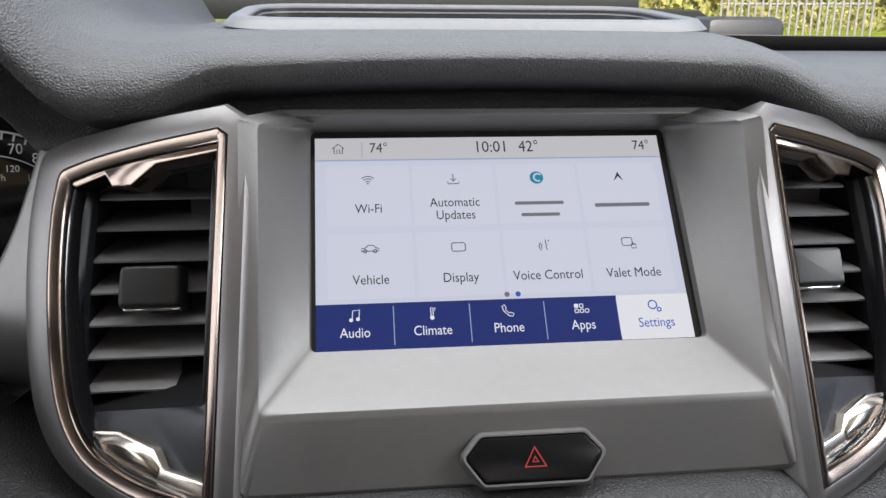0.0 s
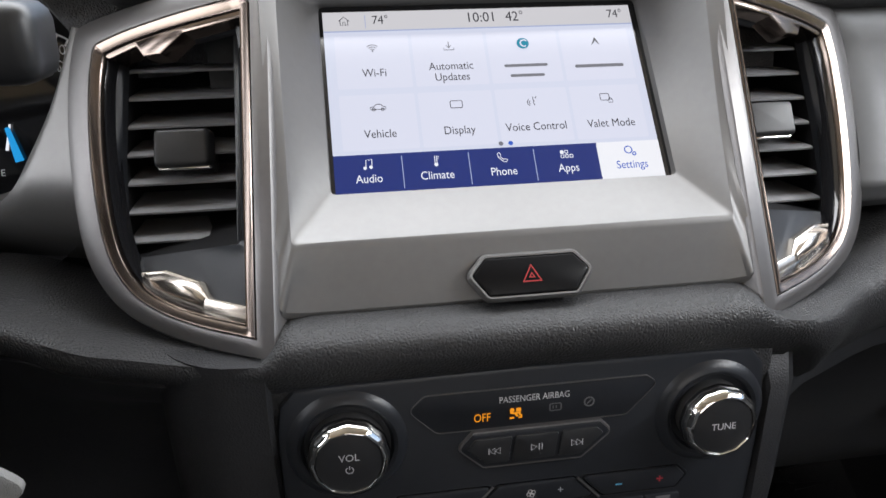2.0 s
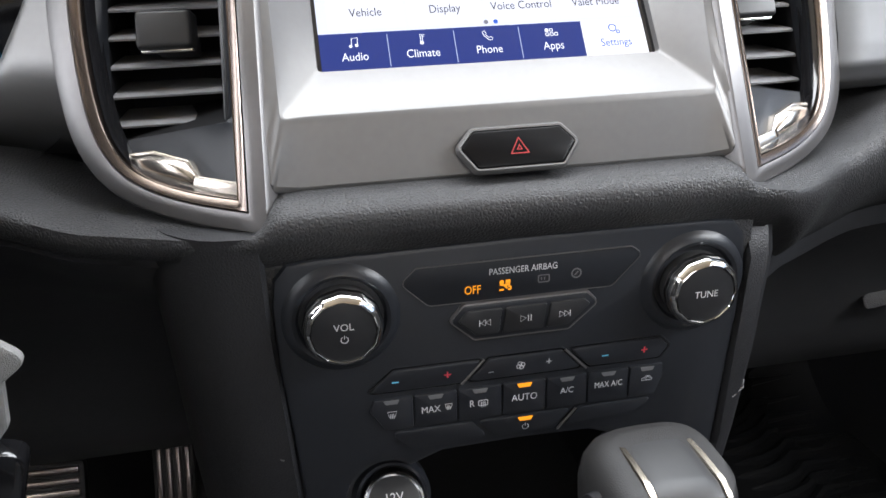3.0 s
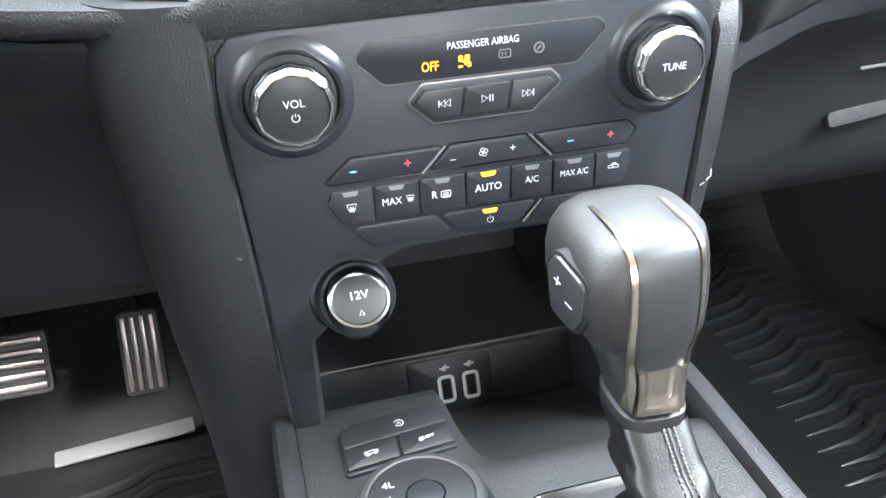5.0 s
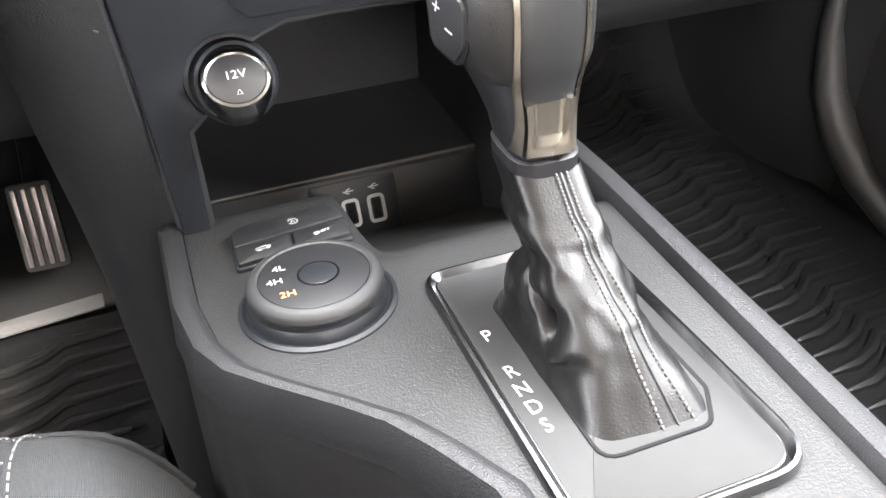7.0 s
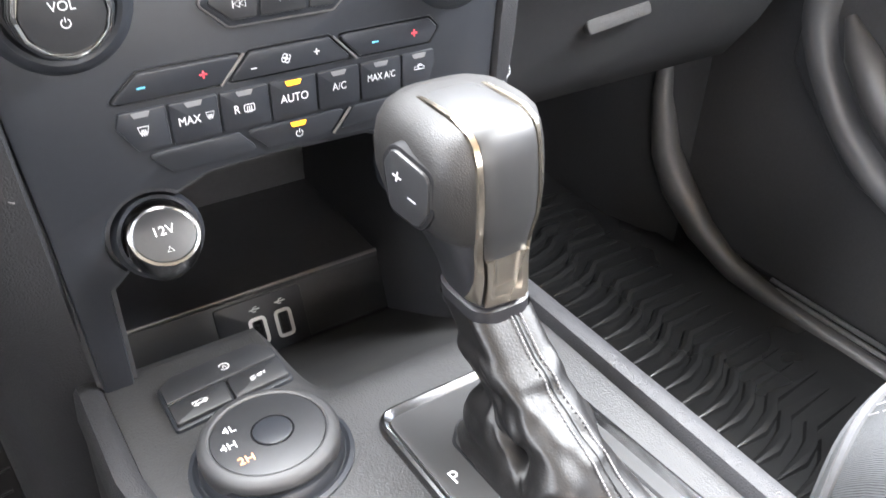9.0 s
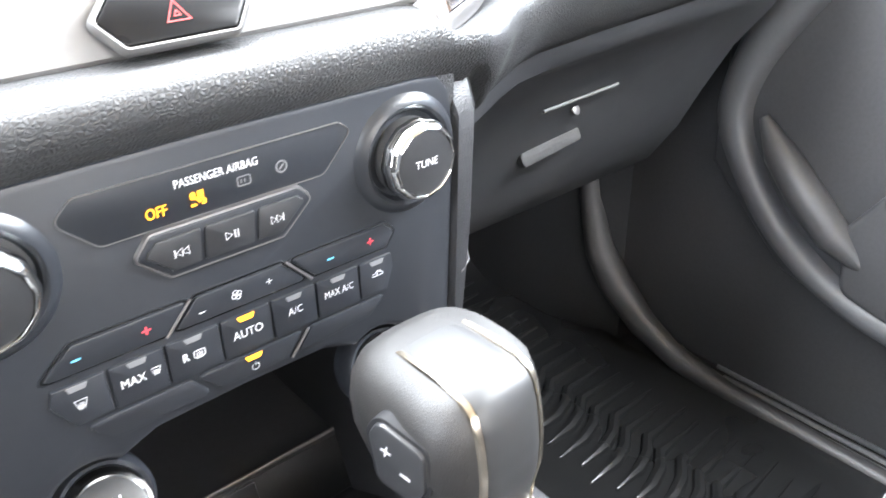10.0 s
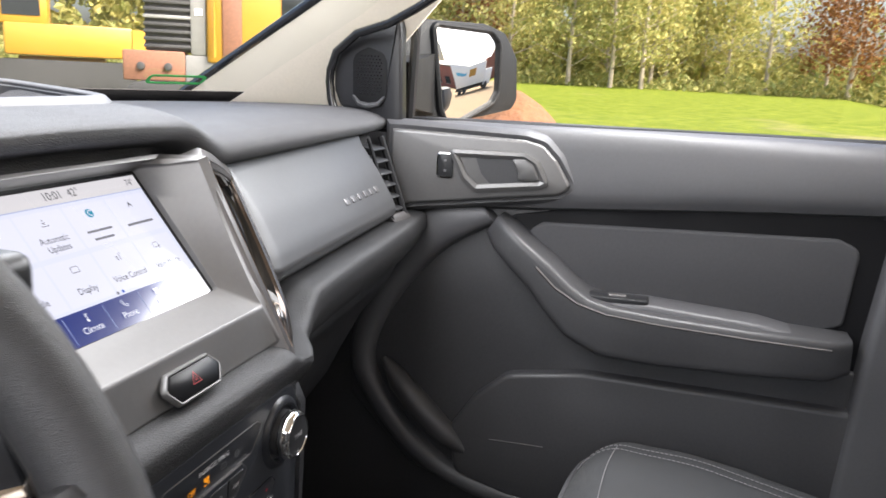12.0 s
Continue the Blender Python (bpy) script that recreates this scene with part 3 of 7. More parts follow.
def at(u, v, z=0.0009):
    return Matrix.Translation((dx(u), dy(v), z))


def line(pts, w, z, closed=False):
    """A flat stroke of width w along points in the plane."""
    bm = bmesh.new()
    k = len(pts)
    L = []
    for i in range(k):
        a = Vector(pts[i - 1] if (i or closed) else pts[i])
        b = Vector(pts[(i + 1) % k] if (i < k - 1 or closed) else pts[i])
        t = (b - a).normalized()
        n = Vector((-t.y, t.x)) * w / 2
        p = Vector(pts[i])
        L.append((bm.verts.new((p.x + n.x, p.y + n.y, z)), bm.verts.new((p.x - n.x, p.y - n.y, z))))
    for i in range(k if closed else k - 1):
        a, b = L[i], L[(i + 1) % k]
        bm.faces.new((a[0], a[1], b[1], b[0]))
    return bm


def icon(name, strokes, u, v, material, parent, w=0.0004, s=0.001, fills=(), z=0.0009):
    """A small pictogram from strokes (and filled outlines) on a grid of s."""
    bm = bmesh.new()
    for st in strokes:
        closed = st[0] == st[-1] and len(st) > 2
        pts = [(x * s, y * s) for x, y in (st[:-1] if closed else st)]
        merge(bm, line(pts, w, 0, closed))
    for f in fills:
        bm.faces.new([bm.verts.new((x * s, y * s, 0)) for x, y in f])
    moved(bm, at(u, v, z))
    return part(name, bm, material, parent)


def arc(cx, cy, r, a0, a1, n=10):
    return [(cx + r * math.cos(radians(a0 + (a1 - a0) * i / n)), cy + r * math.sin(radians(a0 + (a1 - a0) * i / n))) for i in range(n + 1)]


page = area("menu_page", 0, 0, 1, 0.8, 0.0, SCREEN_W, display, label="white menu page")
bar = area("status_bar", 0, 0, 1, 0.112, 0.0002, SCREEN_BAR, display, label="pale status bar")
area("bar_line", 0, 0.112, 1, 0.119, 0.0003, SCREEN_LINE, bar)
words("clock", "10:01", 0.0088, at(0.5, 0.058), SCREEN_INK, bar, wide=0.88)
words("outside_temperature", "42°", 0.0088, at(0.61, 0.058), SCREEN_INK, bar, wide=0.85)
words("driver_temperature", "74°", 0.0076, at(0.178, 0.058), SCREEN_INK, bar, wide=0.85)
words("passenger_temperature", "74°", 0.0076, at(0.945, 0.058), SCREEN_INK, bar, wide=0.85)
icon("home_icon", [[(-2.8, 0), (0, 2.6), (2.8, 0)], [(-2, 0.4), (-2, -2.6), (-0.6, -2.6), (-0.6, -0.6), (0.6, -0.6), (0.6, -2.6), (2, -2.6), (2, 0.4)]], 0.065, 0.058, SCREEN_INK, bar)
area("bar_divider", 0.13, 0.02, 0.1325, 0.1, 0.0003, SCREEN_LINE, bar)
TILES = [("Wi-Fi", 0, 0), ("Automatic\nUpdates", 1, 0), ("", 2, 0), ("", 3, 0), ("Vehicle", 0, 1), ("Display", 1, 1), ("Voice Control", 2, 1), ("Valet Mode", 3, 1)]
for text, c, r in TILES:
    u = 0.145 + 0.2385 * c
    v = 0.295 + 0.335 * r
    tile = area("menu_tile", u - 0.114, v - 0.15, u + 0.114, v + 0.15, 0.0003, SCREEN_TILE, display, 0.001, "white menu tile")
    if text:
        words("tile_text", text, 0.0066, at(u, v + (0.068 if "\n" not in text else 0.075)), SCREEN_INK, tile, wide=0.86)
    elif c == 2:
        for k, w in ((0, 0.07), (1, 0.055)):
            area("text_bar", u - w, v + 0.044 + 0.058 * k, u + w, v + 0.060 + 0.058 * k, 0.0006, SCREEN_GREY, tile, 0.0008, "plain dark bar of small lettering")
    else:
        area("text_bar", u - 0.08, v + 0.06, u + 0.08, v + 0.078, 0.0006, SCREEN_GREY, tile, 0.0008, "plain dark bar of small lettering")
    iv = v - 0.075
    if (c, r) == (0, 0):
        icon("wifi_icon", [arc(0, -2, q, 45, 135) for q in (1.4, 2.7, 4.0)], u, iv, SCREEN_INK, tile, fills=[circle(0, -1.8, 0.45, 8)])
    elif (c, r) == (1, 0):
        icon("download_icon", [[(0, 2.6), (0, -1.2)], [(-1.3, 0.2), (0, -1.3), (1.3, 0.2)], [(-2.7, -1.4), (-2.7, -2.6), (2.7, -2.6), (2.7, -1.4)]], u, iv, SCREEN_INK, tile)
    elif (c, r) == (2, 0):
        icon("round_emblem", [arc(0.6, 0, 2, 40, 300)], u, iv, SCREEN_TILE, icon("emblem", [], u, iv, SCREEN_TEAL, tile, fills=[circle(0, 0, 3.4, 20)]) and tile, w=0.0008, z=0.0011)
    elif (c, r) == (3, 0):
        icon("arrow_emblem", [], u, iv, SCREEN_INK, tile, fills=[[(-2.4, -2.4), (0, 2.6), (2.4, -2.4), (1.3, -1.5), (0, 0.2), (-1.3, -1.5)]])
    elif (c, r) == (0, 1):
        icon("car_icon", [[(-4, -1), (-4, 0.2), (-2.2, 0.6), (-0.8, 1.9), (1.4, 1.9), (2.7, 0.6), (4, 0.2), (4, -1), (-4, -1)], arc(-2.3, -1, 0.8, 0, 360, 12), arc(2.3, -1, 0.8, 0, 360, 12)], u, iv, SCREEN_INK, tile)
    elif (c, r) == (1, 1):
        ol = rounded(rect(-3.2, -2.1, 3.2, 2.1), 1.0, 3)
        icon("screen_icon", [ol + [ol[0]]], u, iv, SCREEN_INK, tile)
    elif (c, r) == (2, 1):
        icon("voice_icon", [[(0.6, 2.6), (0.4, 1), (1.0, 0), (0.4, -0.8), (1.0, -2.6)], arc(-0.6, -0.8, 1.2, 120, 240), arc(-0.6, -0.8, 2.2, 120, 240), [(1.6, 1.6), (2.4, 2.6)]], u, iv, SCREEN_INK, tile)
    else:
        ol = rounded(rect(-3.4, -1.4, 1.6, 2.6), 0.9, 3)
        icon("valet_icon", [ol + [ol[0]], [(1.0, -2.8), (3.2, -2.8), (3.2, -1), (1.0, -1), (1.0, -2.8)], arc(2.1, -1, 0.8, 0, 180)], u, iv, SCREEN_INK, tile)
icon("page_dot", [], 0.503, 0.781, glow("display dot grey", (0.25, 0.25, 0.3), 0.7), page, fills=[circle(0, 0, 1.25, 14)])
icon("page_dot", [], 0.533, 0.781, SCREEN_BLUE, page, fills=[circle(0, 0, 1.25, 14)])
for i, text in enumerate(("Audio", "Climate", "Phone", "Apps", "Settings")):
    sel = i == 4
    tab = area("dock_tab", 0.2 * i, 0.8, 0.2 * i + 0.2, 1.0, 0.0002, SCREEN_LIT if sel else SCREEN_NAVY, display, label="white selected dock tab" if sel else "navy dock tab")
    ink = SCREEN_BLUE if sel else SCREEN_PALE
    u = 0.2 * i + 0.1
    words("tab_text", text, 0.0064, at(u, 0.93), ink, tab, wide=0.86)
    if i:
        area("tab_line", 0.2 * i - 0.0012, 0.815, 0.2 * i + 0.0012, 0.985, 0.0004, SCREEN_LINE if i < 4 else SCREEN_LIT, tab)
    if i == 0:
        icon("note_icon", [[(-1.2, -1.8), (-1.0, 2.4), (2.0, 2.8), (1.8, -1.4)]], u, 0.855, ink, tab, fills=[circle(-1.7, -1.9, 0.9, 10), circle(1.3, -1.5, 0.9, 10)])
    elif i == 1:
        icon("thermometer_icon", [[(-0.5, -1.4), (-0.5, 2.8), (0.5, 2.8), (0.5, -1.4)], [(1, 2.4), (1.8, 2.4)], [(1, 1.4), (1.6, 1.4)]], u, 0.855, ink, tab, fills=[circle(0, -2, 1.0, 12)])
    elif i == 2:
        icon("phone_icon", [[(-2.4, 2.2), (-1.2, 2.8), (-0.4, 1.2), (-1.0, 0.6), (0.8, -1.2), (1.4, -0.7), (2.8, -1.4), (2.2, -2.6), (0.6, -2.4), (-1.8, 0.0), (-2.4, 2.2)]], u, 0.855, ink, tab)
    elif i == 3:
        ols = [rounded(rect(x - 0.8, y - 0.8, x + 0.8, y + 0.8), 0.3, 2) for x in (-2.4, 0, 2.4) for y in (-1.2, 1.2)]
        icon("grid_icon", [o + [o[0]] for o in ols[:-1]], u, 0.855, ink, tab, fills=[ols[1]])
    else:
        icon("gear_icon", [arc(-0.6, 0.6, 2.0, 0, 360, 18), arc(2.2, -1.8, 0.9, 0, 360, 12)], u, 0.855, ink, tab, w=0.0006)

# ---- face vents ----
def spline(pts, n=5):
    """A smooth open line through the points."""
    out = []
    for i in range(len(pts) - 1):
        a, b = Vector(pts[i]), Vector(pts[i + 1])
        ta = (b - Vector(pts[i - 1])) / 2 if i else b - a
        tb = (Vector(pts[i + 2]) - a) / 2 if i + 2 < len(pts) else b - a
        for t in steps(0, 1, n)[:-1]:
            out.append(tuple(a * (2 * t ** 3 - 3 * t * t + 1) + ta * (t ** 3 - 2 * t * t + t) + b * (3 * t * t - 2 * t ** 3) + tb * (t ** 3 - t * t)))
    return out


VENT = spline([(-0.0015, -0.005), (0.03, -0.0038), (0.056, 0.0004), (0.074, 0.0085), (0.0865, 0.024), (0.0935, 0.049), (0.0975, 0.080), (0.0980, 0.108), (0.0960, 0.126)]) + spline([(0.0955, 0.1290), (0.0940, 0.1325), (0.0900, 0.1355), (0.07, 0.1430), (0.04, 0.1525), (0.004, 0.1620)]) + [(0.004, 0.1620), (-0.0015, 0.1590)]
BAND = spline([(-0.0005, -0.0035), (0.029, -0.0025), (0.052, 0.0015), (0.068, 0.0095), (0.0795, 0.025), (0.0862, 0.049), (0.0902, 0.080), (0.0907, 0.108), (0.0890, 0.1235)]) + spline([(0.0885, 0.1262), (0.0872, 0.1290), (0.0840, 0.1315), (0.067, 0.1390), (0.038, 0.1490), (0.0045, 0.1588)]) + [(0.0045, 0.1588), (-0.0005, 0.1560)]


def vent(m, flip):
    """A tall face vent in a bronze chrome frame; flip mirrors it for the other side."""
    F = Matrix(((1, 0, 0, 0), (0.21, 1, 0, 0), (0, 0, 1, 0), (0, 0, 0, 1)))
    if flip:
        F = Matrix.Diagonal((-1, 1, 1, 1)) @ F
    v = thing("air_vent", "tall face air vent with dark slats and a smoked chrome frame", "air vent", m, "face vents")

    def P(name, bm, material, parent=v, label=""):
        return part(name, moved(bm, F), material, parent, label)
    flange = [[(x, y, h) for x, y in offset(VENT, d)] for d, h in ((0.0085, -0.03), (0.0084, -0.0035), (0.0070, -0.0012), (0.0025, 0.0004))]
    flange += [[(a + (c - a) * k, b + (e - b) * k, h) for (a, b), (c, e) in zip(VENT, BAND)] for k, h in ((0.5, 0.0007), (0.9, 0.0005), (1.0, -0.0004), (1.0, -0.006))]
    P("outer_frame", loft(flange, cap=False), SILVERD, label="broad satin graphite outer frame")
    P("chrome_frame", sweep(BAND, [(-0.0002, -0.006), (-0.0003, 0.0004), (-0.0009, 0.0012), (-0.0018, 0.0010), (-0.0050, -0.0004), (-0.0056, -0.0001), (-0.0062, -0.0010), (-0.0066, -0.008)]), BRONZE, label="smoked bronze chrome frame")
    hole = offset(BAND, -0.0066)
    P("inner_edge", sweep(hole, [(0.0, -0.003), (-0.0012, -0.0055), (-0.002, -0.012)]), GLOSS, label="gloss black inner edge")

    def lev(x, w):
        """The height of a level line, w being its height at the middle."""
        return w - 0.25 * (x - 0.05)
    mouth = resample(rounded([(0.0135, lev(0.0135, 0.031)), (0.0795, lev(0.0795, 0.0305)), (0.0812, 0.075), (0.0795, lev(0.0795, 0.1345)), (0.0135, lev(0.0135, 0.1365))], 0.002, 3), 96)
    rim = resample(offset(hole, -0.0015), 96)
    k = min(range(96), key=lambda i: (Vector(rim[i]) - Vector(mouth[0])).length)
    rim = rim[k:] + rim[:k]
    fr = [[(p[0], p[1], -0.009) for p in rim], [(p[0] + (q[0] - p[0]) * 0.9, p[1] + (q[1] - p[1]) * 0.9, -0.0115) for p, q in zip(rim, mouth)], [(q[0], q[1], -0.0125) for q in mouth], [(q[0], q[1], -0.016) for q in mouth]]
    # Throat shade comes from its near-black colour, keeping the slat gaps dark.
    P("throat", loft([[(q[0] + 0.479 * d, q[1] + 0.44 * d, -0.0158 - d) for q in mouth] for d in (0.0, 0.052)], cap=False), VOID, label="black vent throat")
    P("inner_frame", loft(fr, cap=False), PANEL, label="satin charcoal inner frame")
    bk = [(q[0] + 0.479 * 0.052, q[1] + 0.44 * 0.052) for q in mouth]
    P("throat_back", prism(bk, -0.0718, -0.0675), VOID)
    P("inner_post", prism(rounded(rect(0.0150, lev(0.0150, 0.032), 0.0190, lev(0.0190, 0.1375)), 0.001), -0.03, -0.0165, 0.001), BLACK, label="black louvre post")
    foot = [(0.004, 0.004), (0.004, 0.0125), (0.028, 0.0135), (0.033, 0.0205), (0.052, 0.0235), (0.067, 0.0205), (0.063, 0.0125), (0.05, 0.007), (0.03, 0.0045)]
    foot = [(x, y - 0.002) for x, y in foot]
    lt = P("lower_trim", prism(rounded(foot, 0.001, 2), -0.014, -0.0060, 0.001), WARMCHROME, label="faceted bright trim at the foot")
    gem = [(0.031, 0.0080), (0.0295, 0.0135), (0.0345, 0.0195), (0.052, 0.0222), (0.0645, 0.0196), (0.0605, 0.0128), (0.048, 0.0092)]
    gem = [(x, y - 0.002) for x, y in gem]
    P("trim_facet", loft([[(x, y, -0.0065) for x, y in gem], [(x, y, -0.0052) for x, y in offset(gem, -0.0006)], [(0.047 + (x - 0.047) * 0.62, 0.0135 + (y - 0.0135) * 0.45, -0.0030 + 0.05 * (y - 0.0135)) for x, y in gem]]), WARMCHROME, lt)
    head = [(0.003, 0.1560), (0.038, 0.1463), (0.066, 0.1365), (0.0825, 0.1300), (0.0855, 0.1245), (0.0800, 0.1235), (0.064, 0.1310), (0.060, 0.1260), (0.050, 0.1280), (0.041, 0.1360), (0.037, 0.1395), (0.004, 0.1490)]
    P("upper_trim", prism(rounded(head, 0.0012, 2), -0.014, -0.0012, 0.0012), BRONZE, label="faceted smoked chrome trim at the head")
    for i in range(7):
        w = 0.0395 + 0.0150 * i
        sec = [(0.0, -0.0008), (-0.0006, 0.0004), (0.0004, 0.0014), (0.012, 0.0016), (0.034, 0.0008), (0.034, -0.0008), (0.012, -0.0012)]
        rings = [[(x + 0.479 * a, lev(x, w) + a * 0.42 + b, -0.0165 - 0.457 * (0.083 - x) - a) for a, b in sec] for x in (0.0125, 0.0842)]
        P("slat", loft(rings), SLAT)
    zk = -0.0165 - 0.457 * (0.083 - 0.0525)
    KM = Matrix.Translation((0.0525, lev(0.0525, 0.0855), zk + 0.006)) @ Matrix(((1, 0, 0, 0), (-0.25, 1, 0.15, 0), (0.457, 0, 1, 0), (0, 0, 0, 1)))
    knob = P("slider_knob", moved(prism(rounded(rect(-0.0125, -0.0098, 0.0125, 0.0098), 0.0028, 4), -0.002, 0.0045, 0.0022, seg=3), KM), BLACK, label="square rubbery slider knob")
    P("knob_edge", moved(box(-0.0115, -0.0106, -0.0005, 0.0115, -0.0092, 0.0012, 0.0004), KM), CHROME, knob, "thin chrome edge")
    P("knob_neck", moved(box(-0.009, -0.0085, -0.014, 0.009, 0.002, -0.001, 0.002), KM), BLACK, knob)
    return v


def upright(o, up, out):
    """A pose whose y axis is exactly up, its x axis as near to out as can be."""
    y = Vector(up).normalized()
    z = Vector(out).cross(y).normalized()
    m = Matrix((y.cross(z), y, z)).transposed().to_4x4()
    m.translation = Vector(o)
    return m


vent(upright((0.127, -0.042, 1.109), (-0.006, 0.072, 0.147), (0.077, 0.041, 0.003)), False)
vent(upright((-0.127, -0.042, 1.109), (0.006, 0.072, 0.147), (0.077, -0.041, -0.003)), True)

# ---- centre stack: climate and audio panel ----
PY = -0.052
CM = basis((0, PY, 1.0), (1, 0, 0), (0, 0, 1))     # x right, y up, z towards the seats; heights are from 1.0 m
half = [(0.0, -0.034), (0.042, -0.035), (0.05, -0.038)]
half += [(0.0715 + 0.0228 * math.cos(radians(a)), -0.06 + 0.0228 * math.sin(radians(a))) for a in range(125, -50, -10)]
half += [(0.0975, -0.085), (0.0985, -0.17), (0.112, -0.17), (0.1165, -0.05), (0.1215, 0.03)]
half += [(0.1215, 0.06), (0.1195, 0.074), (0.113, 0.0815), (0.1, 0.083), (0.0, 0.084)]
outl = half + [(-x, y) for x, y in half[::-1][1:-1]]
stack = thing("climate_panel", "satin charcoal radio and climate control panel", "control panel", CM)
plate = part("faceplate", prism(outl, -0.02, 0.0, 0.0025), PANEL, stack, "satin charcoal faceplate")
part("gap_line", sweep(offset(outl, 0.0012), [(0.001, -0.018), (0.0012, -0.004), (-0.0012, -0.004)]), KNEE, stack)


def plaque(name, pts, r, z0, z1, material, parent, bevel=0.0008, label="", n=4):
    return part(name, prism(rounded(pts, r, n), z0, z1, bevel), material, parent, label)


def groove(name, pts, r, w, z, material, parent, n=4):
    o = rounded(pts, r, n)
    return part(name, sweep(o, [(w / 2, z - 0.0006), (w / 2 * 0.4, z + 0.0003), (-w / 2 * 0.4, z + 0.0003), (-w / 2, z - 0.0006)]), material, parent)


air = [(-0.0605, 0.066), (-0.047, 0.0525), (0.048, 0.0525), (0.0635, 0.069), (0.0575, 0.0735), (-0.0525, 0.0735)]
lamp = plaque("airbag_window", air, [0.004, 0.006, 0.006, 0.004, 0.004, 0.004], -0.002, 0.0004, PANEL, stack, 0.0003, "smoked indicator window")
groove("window_edge", air, [0.004, 0.006, 0.006, 0.004, 0.004, 0.004], 0.0007, 0.0005, SILVERD, lamp)


def cw(name, text, size, x, y, material, parent, z=0.0008, wide=0.9):
    return words(name, text, size, Matrix.Translation((x, y, z)), material, parent, wide=wide)


cw("airbag_text", "PASSENGER AIRBAG", 0.0049, 0.001, 0.0675, INK, lamp, wide=0.8)
cw("off_lamp", "OFF", 0.0064, -0.0248, 0.0588, AMBER, lamp, wide=0.75)


def ico(name, strokes, x, y, material, parent, s=0.001, w=0.0004, fills=(), z=0.0009):
    bm = bmesh.new()
    for st in strokes:
        closed = st[0] == st[-1] and len(st) > 2
        merge(bm, line([(a * s, b * s) for a, b in (st[:-1] if closed else st)], w, 0, closed))
    for f in fills:
        bm.faces.new([bm.verts.new((a * s, b * s, 0)) for a, b in f])
    moved(bm, Matrix.Translation((x, y, z)))
    return part(name, bm, material, parent)


ico("airbag_lamp", [[(-2.6, 0.6), (-0.2, 0.0), (1.2, -1.8)], [(-0.2, 0.2), (2.6, 0.2)], [(-2.8, -2.4), (-0.6, -2.4)], [(1.6, -2.4), (3, -2.4), (3, -1.2), (1.8, -0.6)]], -0.0085, 0.0598, AMBER, lamp, w=0.001, fills=[circle(-1.6, 1.8, 1.2, 10), rect(0.4, 0.9, 2.8, 2.9)])
ol = rounded(rect(-2.8, -1.9, 2.8, 1.9), 0.8, 3)
ico("unlit_symbol", [ol + [ol[0]], [(-1.2, -0.8), (-1.2, 0.8)], [(0.4, -0.8), (0.4, 0.8)]], 0.0115, 0.0612, INKGREY, lamp, w=0.0006)
ico("unlit_symbol", [arc(0, 0, 2.4, 0, 360, 18), [(-1, -1), (1, 1)]], 0.0285, 0.0622, INKGREY, lamp, w=0.0008)

med = [(-0.0338, 0.0430), (-0.0235, 0.0335), (0.0245, 0.0335), (0.0375, 0.0450), (0.0335, 0.0492), (-0.0285, 0.0492)]
pod = plaque("media_surround", offset(med, 0.0022), 0.003, -0.002, 0.0022, PANEL, stack, 0.0016, "raised media key surround")
part("pod_edge", sweep(rounded(offset(med, 0.0022), 0.003, 4), [(0.0008, 0.0), (0.0004, 0.0016), (-0.0003, 0.0018), (-0.0008, 0.0012)]), SILVERD, pod, "thin bright edge")
keys = [([(-0.0335, 0.0430), (-0.0235, 0.0338), (-0.0115, 0.0338), (-0.0095, 0.0488), (-0.0285, 0.0488)], -0.0190), ([(-0.0108, 0.0338), (0.0118, 0.0338), (0.0138, 0.0488), (-0.0088, 0.0488)], 0.0018), ([(0.0125, 0.0338), (0.0245, 0.0338), (0.037, 0.0450), (0.033, 0.0488), (0.0145, 0.0488)], 0.0222)]
for i, (k, kx) in enumerate(keys):
    key = plaque("media_key", offset(k, -0.0004), 0.0015, 0.0, 0.0031, BLACK, stack, 0.0008)
    if i == 1:
        st = [[(-2.6, -1.7), (-2.6, 1.7), (0.2, 0), (-2.6, -1.7)], [(1.4, -1.7), (1.4, 1.7)], [(2.8, -1.7), (2.8, 1.7)]]
    else:
        q = 1 if i == 2 else -1
        st = [[(-2.6 * q, -1.7), (-2.6 * q, 1.7), (0, 0), (-2.6 * q, -1.7)], [(0, -1.7), (0, 1.7), (2.6 * q, 0), (0, -1.7)], [(3.0 * q, -1.7), (3.0 * q, 1.7)]]
    ico("key_symbol", st, kx, 0.0414, INK, key, w=0.00042, z=0.0034)

